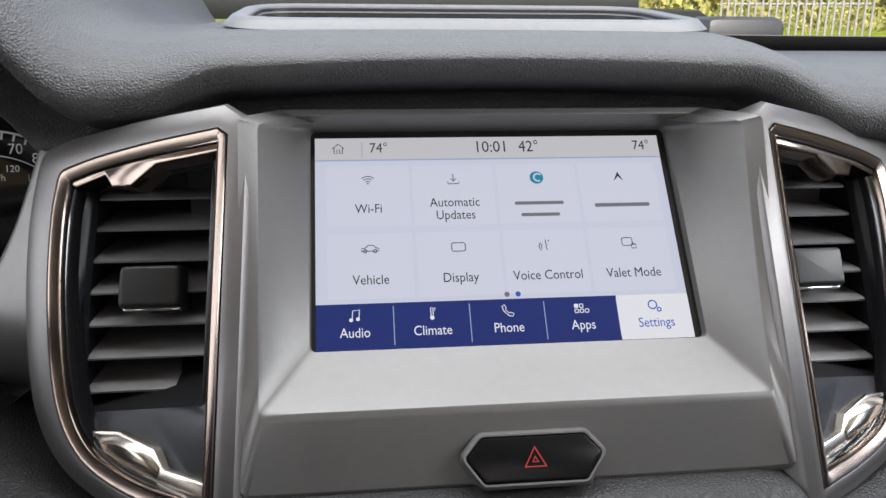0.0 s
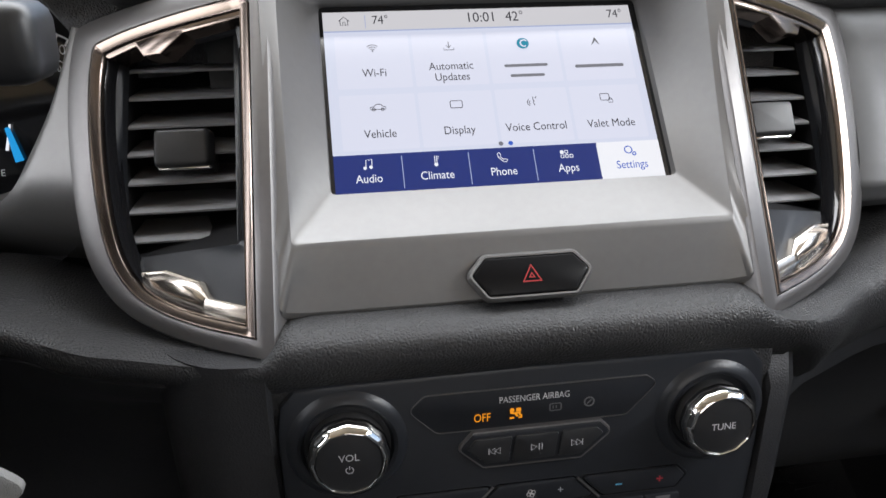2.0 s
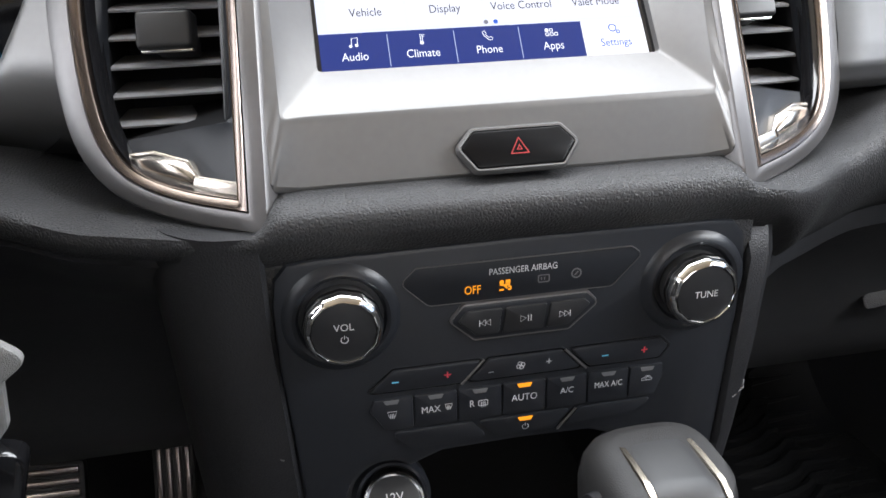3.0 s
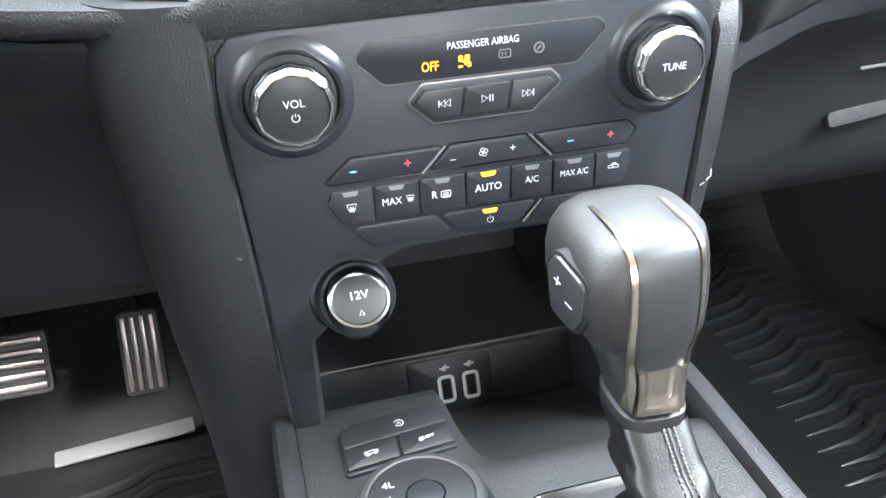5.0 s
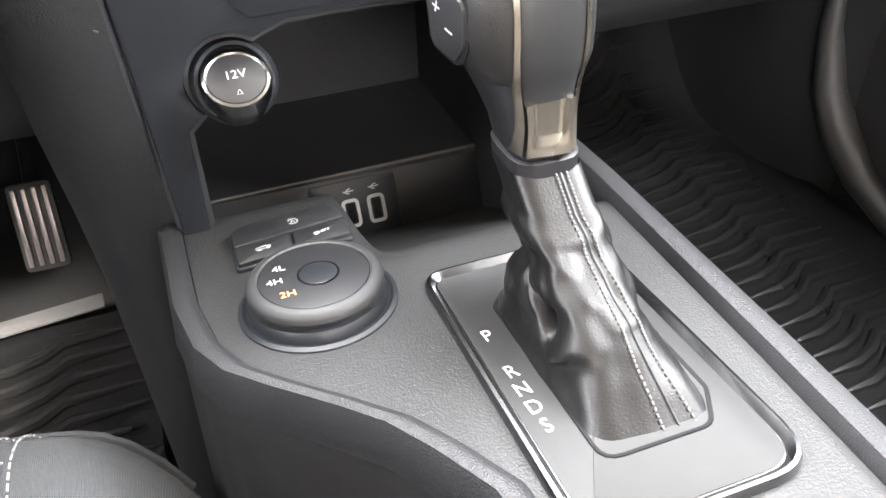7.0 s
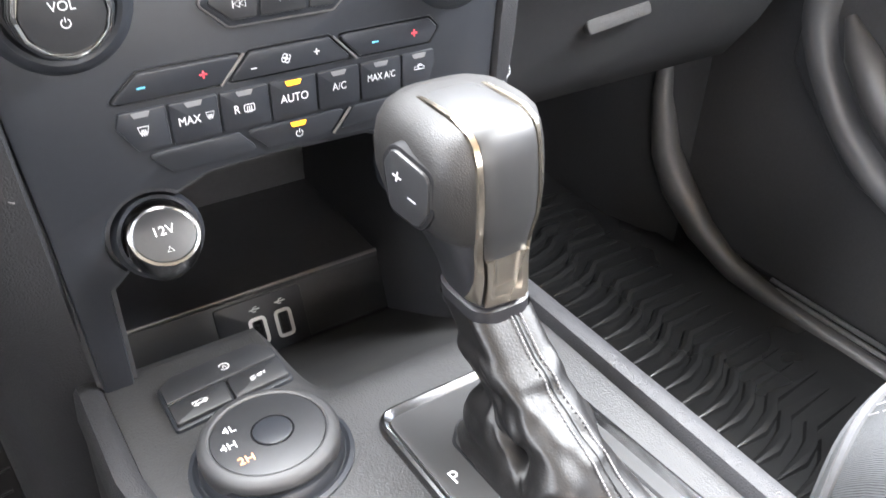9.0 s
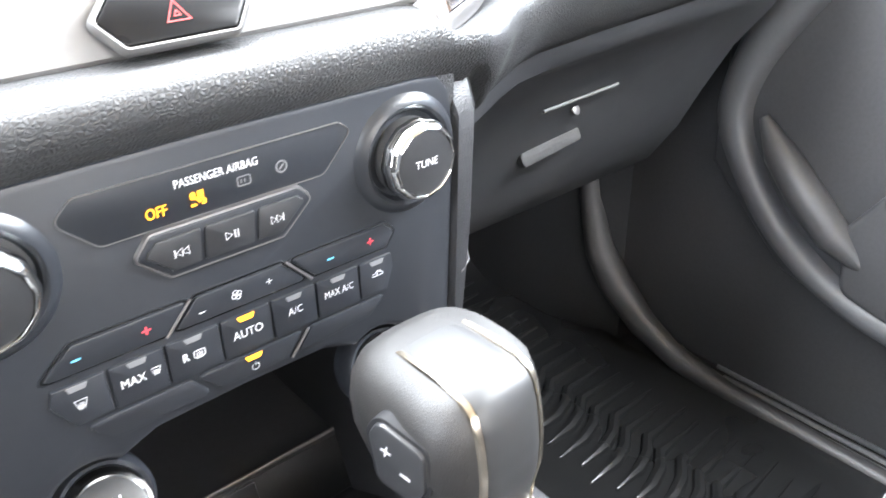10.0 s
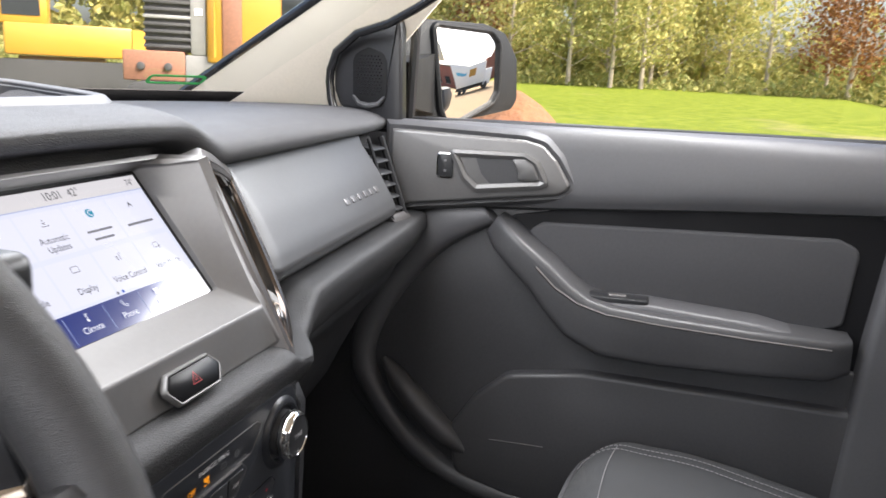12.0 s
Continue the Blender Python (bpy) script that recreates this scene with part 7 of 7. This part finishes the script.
# ---- outside: cowl, wiper, bonnet ----
solid("cowl", sheet(lambda x, v: (x, 0.63 - 0.5 * x * x + 0.12 * v, 1.252 - 0.03 * v + 0.012 * math.sin(v * 3)), steps(-0.72, 0.72, 20), steps(0, 1, 4), 0.01), BLACK, "black plastic cowl below the windscreen", "cowl", "structure")
solid("bonnet", sheet(lambda x, v: (x, 0.76 - 0.45 * x * x + 1.0 * v, 1.225 - 0.03 * x * x - 0.05 * v - 0.2 * max(0, v - 0.85)), steps(-0.82, 0.82, 16), steps(0, 1, 10), 0.01), PAINT, "dark grey bonnet", "bonnet", "structure")
wiper = thing("wiper", "black windscreen wiper resting on the glass", "wiper")
part("wiper_arm", tube([(0.335, 0.60, 1.278), (0.30, 0.62, 1.30), (0.22, 0.628, 1.302), (0.05, 0.655, 1.285)], [0.008, 0.007, 0.006, 0.004], 8), BLACK, wiper)
part("wiper_pivot", box(0.33, 0.56, 1.262, 0.425, 0.63, 1.302, 0.012), KNEE, wiper, "dark pivot cover")
part("wiper_blade", tube([(-0.3, 0.61, 1.283), (0.0, 0.652, 1.283), (0.3, 0.602, 1.283)], 0.006, 6), BLACK, wiper)

# ---- outside: ground, woods, machines, cars ----
def gz(x, y):
    r = math.hypot(x, y)
    return -0.2 + 0.017 * max(0.0, r - 4) * (1 if y > -12 else 0.15) * smooth01((120 - r) / 60) + 0.06 * noise.noise((x * 0.08, y * 0.08, 0)) * smooth01((r - 6) / 10)


def ground_mat():
    m = bpy.data.materials.new("grass and bare soil")
    m.use_nodes = True
    nt = m.node_tree
    N, L = nt.nodes, nt.links
    b = N["Principled BSDF"]
    co = N.new("ShaderNodeTexCoord")
    n1, n2, n3 = (N.new("ShaderNodeTexNoise") for _ in range(3))
    for n, s, d in ((n1, 0.12, 4), (n2, 2.2, 5), (n3, 26, 3)):
        n.inputs["Scale"].default_value, n.inputs["Detail"].default_value = s, d
        L.new(co.outputs["Object"], n.inputs["Vector"])
    ramp = N.new("ShaderNodeValToRGB")
    ramp.color_ramp.elements[0].color, ramp.color_ramp.elements[1].color = (0.075, 0.11, 0.008, 1), (0.165, 0.182, 0.024, 1)
    ramp.color_ramp.elements[0].position, ramp.color_ramp.elements[1].position = 0.3, 0.7
    L.new(n2.outputs[0], ramp.inputs[0])
    soil = N.new("ShaderNodeValToRGB")
    soil.color_ramp.elements[0].color, soil.color_ramp.elements[1].color = (0.17, 0.12, 0.07, 1), (0.32, 0.25, 0.17, 1)
    L.new(n3.outputs[0], soil.inputs[0])
    mix = N.new("ShaderNodeMix")
    mix.data_type = "RGBA"
    sep = N.new("ShaderNodeVectorMath")
    sep.operation = "DISTANCE"
    sep.inputs[1].default_value = (-6, -16, 0)
    L.new(co.outputs["Object"], sep.inputs[0])
    mr = N.new("ShaderNodeMapRange")
    mr.inputs[1].default_value, mr.inputs[2].default_value = 26, 20
    L.new(sep.outputs["Value"], mr.inputs[0])
    ad = N.new("ShaderNodeMath")
    ad.operation = "MULTIPLY_ADD"
    ad.inputs[1].default_value = 1.6
    L.new(n1.outputs[0], ad.inputs[0])
    L.new(mr.outputs[0], ad.inputs[2])
    th = N.new("ShaderNodeMapRange")
    th.inputs[1].default_value, th.inputs[2].default_value = 1.0, 1.25
    L.new(ad.outputs[0], th.inputs[0])
    L.new(th.outputs[0], mix.inputs[0])
    L.new(ramp.outputs[0], mix.inputs[6])
    L.new(soil.outputs[0], mix.inputs[7])
    L.new(mix.outputs[2], b.inputs["Base Color"])
    b.inputs["Roughness"].default_value = 0.95
    b.inputs["Specular IOR Level"].default_value = 0.1
    bp = N.new("ShaderNodeBump")
    bp.inputs["Distance"].default_value = 0.05
    L.new(n3.outputs[0], bp.inputs["Height"])
    L.new(bp.outputs[0], b.inputs["Normal"])
    return m


rr = [0.0, 3, 6, 9, 12, 16, 20, 26, 32, 40, 50, 62, 76, 95, 120, 160, 240, 400, 900]
solid("ground", sheet(lambda a, r: (r * math.cos(a), r * math.sin(a), gz(r * math.cos(a), r * math.sin(a))), steps(0, math.tau, 72), rr), ground_mat(), "grass field with patches of bare soil", "ground", "structure")


def leaf_mat(name, a, b_):
    m = bpy.data.materials.new(name)
    m.use_nodes = True
    nt = m.node_tree
    N, L = nt.nodes, nt.links
    b = N["Principled BSDF"]
    g = N.new("ShaderNodeNewGeometry")
    r = N.new("ShaderNodeValToRGB")
    r.color_ramp.elements[0].color, r.color_ramp.elements[1].color = (*a, 1), (*b_, 1)
    L.new(g.outputs["Random Per Island"], r.inputs[0])
    L.new(r.outputs[0], b.inputs["Base Color"])
    b.inputs["Roughness"].default_value = 0.7
    tr = N.new("ShaderNodeBsdfTranslucent")
    L.new(r.outputs[0], tr.inputs[0])
    ms = N.new("ShaderNodeMixShader")
    ms.inputs[0].default_value = 0.5
    L.new(b.outputs[0], ms.inputs[1])
    L.new(tr.outputs[0], ms.inputs[2])
    L.new(ms.outputs[0], N["Material Output"].inputs[0])
    return m


LEAF = [leaf_mat("green and yellow leaves", (0.27, 0.29, 0.085), (0.52, 0.45, 0.16)), leaf_mat("dull green leaves", (0.2, 0.235, 0.07), (0.42, 0.38, 0.13)), leaf_mat("rusty autumn leaves", (0.16, 0.06, 0.02), (0.3, 0.14, 0.04))]
BARK = mat("pale grey bark", (0.34, 0.29, 0.23), 0.9, var=0.3, scale=4, bump=0.02, bscale=12)
rng_ = random.Random(7)


def leaves(centres, size):
    """Small bent leaf clumps, each a pair of triangles facing its own way."""
    vs, fs = [], []
    for c, k in centres:
        n = Vector((rng_.gauss(0, 1), rng_.gauss(0, 1), rng_.gauss(0, 0.7))).normalized()
        u = n.orthogonal().normalized()
        w = n.cross(u)
        s = size * k
        a = rng_.random() * math.tau
        u, w = u * math.cos(a) + w * math.sin(a), w * math.cos(a) - u * math.sin(a)
        i = len(vs)
        vs += [tuple(c - u * s), tuple(c + w * s * 0.6 + n * s * 0.2), tuple(c + u * s), tuple(c - w * s * 0.6 + n * s * 0.2)]
        fs += [(i, i + 1, i + 2, i + 3)]
    return vs, fs


def tree_meshes(seed, h, mat_i):
    rng_.seed(seed)
    bm = bmesh.new()
    lean = rng_.uniform(-0.05, 0.05)
    trunk = [Vector((lean * h * t * t, 0.2 * math.sin(3 * t + seed), h * 0.85 * t)) for t in steps(0, 1, 8)]
    tube(trunk, [0.17 * (1 - 0.85 * t) + 0.015 for t in steps(0, 1, 8)], 8, bm=bm)
    pts = []
    for i in range(22):
        t = 0.13 + 0.85 * i / 22
        p = trunk[min(int(t * 8), 7)].lerp(trunk[min(int(t * 8) + 1, 8)], t * 8 % 1)
        a = i * 2.4 + seed
        ln = h * 0.2 * (1.15 - t) + 0.5
        e = p + Vector((math.cos(a) * ln, math.sin(a) * ln, ln * 0.5))
        tube([p, p.lerp(e, 0.5) + Vector((0, 0, -0.1)), e], [0.05 * (1.1 - t), 0.03 * (1.1 - t), 0.008], 5, bm=bm)
        for _ in range(95):
            q = p.lerp(e, rng_.uniform(0.3, 1.15)) + Vector((rng_.gauss(0, 0.55), rng_.gauss(0, 0.55), rng_.gauss(0, 0.45)))
            pts.append((q, rng_.uniform(0.5, 1.3)))
    wood = mesh_of("trunk", bm, BARK)
    me = bpy.data.meshes.new("crown")
    v, f = leaves(pts, 0.165)
    me.from_pydata(v, [], f)
    me.materials.append(LEAF[mat_i])
    return wood, me


kinds = [tree_meshes(3 + i, 11 + 1.5 * (i % 3), (0, 1, 0, 2)[i]) for i in range(4)]
first = []
for i, (w, c) in enumerate(kinds):
    t = thing("tree", "slender woodland tree with rusty leaves" if i == 3 else "slender woodland tree with yellowing green leaves", "tree", group="trees at the field edge")
    for nm, me in (("trunk", w), ("crown", c)):
        o = new(nm, me)
        o.parent = t
    first.append(t)
rng_.seed(11)
spots = []
for i in range(26):
    az = radians(72 + 34 * i / 25 + rng_.uniform(-1.2, 1.2))
    spots.append((az, 60 + rng_.uniform(-2, 11)))
for i, (az, r) in enumerate(spots):
    if 93 < math.degrees(az) < 103 and i % 2 == 0:
        continue
    x, y = r * math.sin(az), r * math.cos(az)
    k = 3 if 96 < math.degrees(az) < 102 and i % 2 else i % 3
    m = Matrix.Translation((x, y, gz(x, y) - 0.1)) @ pose(0, 0, 0, 0, 0, rng_.uniform(0, 360))
    if i < 4:
        first[i].matrix_world = m
    else:
        copy_thing(first[k], m)

pts = []
for i in range(120000):
    az = radians(rng_.uniform(20, 150))
    r = 68 + rng_.random() ** 1.5 * 22
    x, y = r * math.sin(az), r * math.cos(az)
    h = 13 + 3 * noise.noise((math.degrees(az) * 0.35, 3, 0))
    z = gz(x, y) + h * rng_.random() ** 0.85
    if noise.noise((math.degrees(az) * 0.9, z * 0.5, 7)) > (0.28 - 0.62 * smooth01((math.degrees(az) - 89) / 7)) and z > 3.8:
        continue
    pts.append((Vector((x, y, z)), rng_.uniform(0.6, 1.5)))
me = bpy.data.meshes.new("far_woods")
v, f = leaves(pts, 0.36)
me.from_pydata(v, [], f)
me.materials.append(LEAF[0])
tagged(new("far_woods", me), "mixed green and yellow woodland behind the field", "woods", kind="stuff")
pts = []
for i in range(22000):
    az = radians(rng_.uniform(20, 150))
    r = 58 + rng_.random() * 12
    x, y = r * math.sin(az), r * math.cos(az)
    pts.append((Vector((x, y, gz(x, y) + abs(rng_.gauss(0, 1.15)) * (0.6 + noise.noise((math.degrees(az) * 0.7, 1, 1))))), rng_.uniform(0.5, 1.2)))
me = bpy.data.meshes.new("undergrowth")
v, f = leaves(pts, 0.24)
me.from_pydata(v, [], f)
me.materials.append(LEAF[1])
tagged(new("undergrowth", me), "low scrub along the wood edge", "undergrowth", kind="stuff")

YELLOW = mat("yellow machine paint", (0.4, 0.21, 0.025), 0.4, var=0.08, scale=6, coat=0.2)
DARKM = mat("dark machine steel", (0.035, 0.035, 0.037), 0.6, var=0.2, scale=8)
GREYM = mat("grey machine steel", (0.2, 0.2, 0.2), 0.55, var=0.15, scale=8)
GLASSD = mat("dark machine glass", (0.02, 0.024, 0.028), 0.08, var=0.05)


def excavator(m, label):
    e = thing("excavator", label, "excavator", m, "parked excavators")
    for s in (-1, 1):
        o = rounded([(-1.9, 0.0), (1.9, 0.0), (2.15, 0.45), (1.9, 0.9), (-1.9, 0.9), (-2.15, 0.45)], 0.35, 5)
        t = part("track", moved(prism(o, -0.28, 0.28, 0.03), basis((0, s * 1.1, 0), (1, 0, 0), (0, 0, 1))), DARKM, e, "dark steel track")
        for i in range(6):
            part("roller", moved(prism(circle(-1.5 + 0.6 * i, 0.25, 0.14, 12), -0.3, 0.3), basis((0, s * 1.1, 0), (1, 0, 0), (0, 0, 1))), DARKM, t)
    part("chassis", box(-1.2, -0.8, 0.45, 1.2, 0.8, 1.0, 0.05), YELLOW, e)
    h = part("house", box(-2.0, -1.25, 1.02, 1.5, 1.25, 1.95, 0.08), YELLOW, e, "yellow engine house")
    part("counterweight", loft([[(x, y, z) for x, y in ((-2.0, -1.25), (-2.45, -0.9), (-2.6, 0), (-2.45, 0.9), (-2.0, 1.25))] for z in (1.0, 1.1, 1.8, 1.9)]), YELLOW, h, "rounded counterweight")
    for i in range(6):
        part("grille_slat", box(-1.6, -1.275, 1.2 + 0.1 * i, -0.5, -1.24, 1.26 + 0.1 * i), DARKM, h)
    part("panel", box(-0.2, -1.27, 1.15, 0.35, -1.245, 1.8), GREYM, h)
    c = part("cab", box(0.3, 0.2, 1.9, 1.7, 1.22, 3.0, 0.08), YELLOW, e, "yellow cab")
    for a in ((0.5, 1.2, 2.15, 1.5, 1.24, 2.85), (1.68, 0.3, 2.0, 1.72, 1.1, 2.88), (0.5, 0.18, 2.15, 1.5, 0.22, 2.85)):
        part("cab_window", box(*a), GLASSD, c)
    part("boom", loft([[(x, -0.28, z), (x, 0.02, z), (x, 0.02, z - w), (x, -0.28, z - w)] for x, z, w in ((1.2, 1.9, 0.5), (2.2, 3.6, 0.62), (3.2, 4.5, 0.6), (4.6, 4.6, 0.42), (5.8, 4.1, 0.32))]), YELLOW, e, "yellow boom")
    part("stick", loft([[(x, -0.24, z), (x, -0.02, z), (x + w, -0.02, z), (x + w, -0.24, z)] for x, z, w in ((5.6, 4.4, 0.4), (5.5, 3.2, 0.34), (5.1, 1.4, 0.24))]), YELLOW, e)
    part("bucket", loft([[(x, y, z) for x, z in ((4.9, 1.4), (5.5, 1.2), (5.4, 0.5), (4.7, 0.2), (4.4, 0.6))] for y in (-0.65, 0.4)]), DARKM, e, "dark bucket")
    for a, b in (((1.3, -0.13, 1.5), (2.4, -0.13, 3.0)), ((3.0, -0.13, 4.6), (5.3, -0.13, 4.6))):
        part("ram", tube([a, b], [0.09, 0.06], 8), GREYM, e)
    return e


def spot(az, r):
    x, y = -0.42 + r * math.sin(radians(az)), -0.33 + r * math.cos(radians(az))
    return x, y, gz(x, y)


x, y, z = spot(48, 28)
excavator(pose(x, y, z, 0, 0, 128), "yellow tracked excavator parked on the grass")
RUST = mat("orange brown primer", (0.2, 0.09, 0.055), 0.7, var=0.25, scale=6)


def dozer(m):
    """A crawler seen from its side: x runs along it, y away over its width."""
    d = thing("crawler_machine", "yellow crawler machine with a dark slatted grille on bare soil", "crawler machine", m)
    for y in (0.1, 1.9):
        o = rounded([(-1.5, 0.0), (1.5, 0.0), (1.8, 0.45), (1.5, 0.95), (-1.5, 0.95), (-1.8, 0.45)], 0.35, 5)
        t = part("track", moved(prism(o, -0.25, 0.25, 0.03), basis((0, y, 0), (1, 0, 0), (0, 0, 1))), DARKM, d, "dark steel track")
        for i in range(5):
            part("roller", moved(prism(circle(-1.2 + 0.6 * i, 0.22, 0.14, 12), -0.28, 0.28), basis((0, y, 0), (1, 0, 0), (0, 0, 1))), DARKM, t)
    part("base_beam", box(-1.65, 0.0, 0.95, -0.62, 2.0, 1.47, 0.04), RUST, d, "orange brown base beam")
    part("belly_plate", box(-0.62, 0.05, 0.95, 0.3, 2.0, 1.42, 0.03), GREYM, d, "grey belly plate")
    for px in (-1.35, -0.9):
        part("beam_pin", moved(prism(circle(px, 1.2, 0.07, 12), 0, 0.05, 0.01), basis((0, 0.0, 0), (1, 0, 0), (0, 0, 1))), DARKM, d)
    g = part("grille", box(-1.28, 0.12, 1.47, -0.52, 1.9, 3.3, 0.03), DARKM, d, "dark radiator grille")
    for i in range(14):
        part("grille_slat", box(-1.3, 0.06, 1.52 + 0.125 * i, -0.5, 0.13, 1.58 + 0.125 * i, 0.01), GREYM if i % 5 == 4 else DARKM, g)
    part("side_panel", box(-0.52, 0.05, 1.42, -0.25, 1.9, 3.2, 0.03), GREYM, d, "grey side panel")
    part("panel_label", box(-0.44, 0.035, 2.1, -0.32, 0.05, 2.22), WHITE_, d, "small white label")
    h = part("engine_house", box(-0.25, 0.0, 1.3, 1.75, 2.0, 3.1, 0.06), YELLOW, d, "yellow engine house")
    part("house_door", box(0.02, -0.03, 1.42, 0.36, 0.0, 2.7, 0.02), RUST, h, "brown side door")
    part("hand_rail", tube([(-0.12, -0.12, 1.4), (-0.12, -0.14, 2.6), (0.0, -0.14, 2.75)], 0.03, 8), YELLOW, d)
    part("cab_window", box(1.05, -0.02, 2.0, 1.65, 0.0, 2.8, 0.01), GLASSD, h)
    return d


WHITE_ = mat("white label paint", (0.75, 0.75, 0.74), 0.5, var=0.04)
x, y, z = spot(57.7, 15)
dozer(pose(x, y, z, 0, 0, -57.7))
SOIL = mat("orange brown soil", (0.17, 0.075, 0.035), 0.95, var=0.3, scale=3, bump=0.06, bscale=6)
x, y, z = spot(78, 13)
tagged(part("soil_heap", sheet(lambda a, r: (x + r * math.cos(a), y + r * math.sin(a), gz(x, y) - 0.1 + 1.25 * (1 - smooth01(r / 1.7)) + 0.12 * noise.noise((r * math.cos(a) * 2, r * math.sin(a) * 2, 1))), steps(0, math.tau, 28), steps(0.0, 1.8, 12)), SOIL, None, "heap of orange brown soil by the field"), category="soil heap")


def car(m, paint, label):
    c = thing("parked_car", label, "car", m, "parked cars")
    body = [(-2.2, 0.35), (2.2, 0.35), (2.25, 0.6), (2.1, 0.85), (1.1, 0.97), (0.4, 1.42), (-1.1, 1.47), (-1.9, 1.05), (-2.25, 0.95), (-2.25, 0.5)]
    part("body", moved(prism(rounded(body, 0.12, 3), -0.85, 0.85, 0.1), basis((0, 0, 0), (1, 0, 0), (0, 0, 1))), paint, c, "painted body")
    for s in (-1, 1):
        part("window", moved(prism([(0.85, 0.99), (0.3, 1.36), (-1.0, 1.40), (-1.6, 1.05)], 0, 0.02), basis((0, s * 0.86, 0), (1, 0, 0), (0, 0, 1))), GLASSD, c)
        for wx in (-1.35, 1.35):
            w = part("wheel", moved(prism(circle(wx, 0.33, 0.33, 20), -0.1, 0.1, 0.03), basis((0, s * 0.8, 0), (1, 0, 0), (0, 0, 1))), DARKM, c)
            part("rim", moved(prism(circle(wx, 0.33, 0.2, 14), -0.12, 0.12, 0.01), basis((0, s * 0.8, 0), (1, 0, 0), (0, 0, 1))), GREYM, w)


RED = mat("red car paint", (0.5, 0.02, 0.02), 0.25, var=0.03, coat=0.8)
for az, r, p, rot, lab in ((17.5, 24, RED, 10, "red parked car seen over the dashboard"), (23, 28, PAINT, 5, "grey parked car seen over the dashboard"), (-13, 26, mat("silver car paint", (0.4, 0.41, 0.42), 0.3, 0.6, var=0.03, coat=0.5), -8, "silver parked car seen over the dashboard"), (9.0, 30, mat("blue car paint", (0.05, 0.2, 0.45), 0.3, var=0.03, coat=0.6), 0, "blue parked car seen over the dashboard")):
    x, y, z = spot(az, r)
    car(pose(x, y, z, 0, 0, rot), p, lab)
fence = thing("fence", "pale slatted fence at the edge of the lot", "fence")
for i in range(22):
    x, y, z = spot(26 + 0.42 * i, 21)
    part("fence_slat", box(x - 0.022, y - 0.015, z, x + 0.022, y + 0.015, z + 1.7), GREYM, fence)
for h in (0.4, 1.6):
    part("fence_rail", tube([(spot(26 + 0.42 * i, 21.06)[0], spot(26 + 0.42 * i, 21.06)[1], spot(26, 21)[2] + h) for i in range(22)], 0.03, 6), GREYM, fence)

# behind the car: what the door mirror shows
BRICK = mat("red brick wall", (0.27, 0.1, 0.075), 0.85, var=0.25, scale=5, bump=0.01, bscale=14)
bld = thing("brick_building", "long two storey red brick building behind the lot", "building")
part("wall", box(-12, -62, -0.3, 26, -44, 6.2, 0.02), BRICK, bld, "red brick walls")
part("wall", box(16, -60, -0.3, 40, -40, 7.4, 0.02), BRICK, bld, "red brick wing")
part("parapet", box(-12.2, -62.2, 6.2, 26.2, -43.8, 6.6, 0.05), GREYM, bld, "grey parapet")
for i in range(9):
    w = part("window", box(-10 + 2.8 * i, -44.06, 1.2, -8.4 + 2.8 * i, -43.95, 3.2), GLASSD, bld)
    part("sill", box(-10.1 + 2.8 * i, -44.1, 1.05, -8.3 + 2.8 * i, -43.9, 1.2), GREYM, w)
WHITE = mat("white van paint", (0.78, 0.78, 0.77), 0.4, var=0.04, scale=4)
tk = thing("box_truck", "white box truck with plain coloured panels on bare soil", "truck", Matrix.Translation((3.4, -15.5, gz(3.4, -15.5))))
part("cargo_box", box(-3.2, -1.1, 0.9, 3.0, 1.1, 3.4, 0.04), WHITE, tk, "white cargo box")
part("cab", box(3.05, -1.05, 0.5, 4.9, 1.05, 2.4, 0.15), WHITE, tk)
part("chassis", box(-3.2, -0.6, 0.45, 4.6, 0.6, 0.88, 0.02), DARKM, tk)
part("emblem_panel", box(-0.8, 1.1, 2.0, 0.7, 1.12, 2.9), YELLOW, tk, "plain yellow panel")
part("emblem_panel", box(-2.8, 1.1, 2.3, -1.4, 1.12, 2.6), INKBLUE, tk, "plain blue bar")
for wx in (-2.2, -1.2, 3.7):
    for s in (-1, 1):
        part("wheel", moved(prism(circle(wx, 0.45, 0.45, 18), -0.15, 0.15, 0.04), basis((0, s * 0.95, 0), (1, 0, 0), (0, 0, 1))), DARKM, tk)
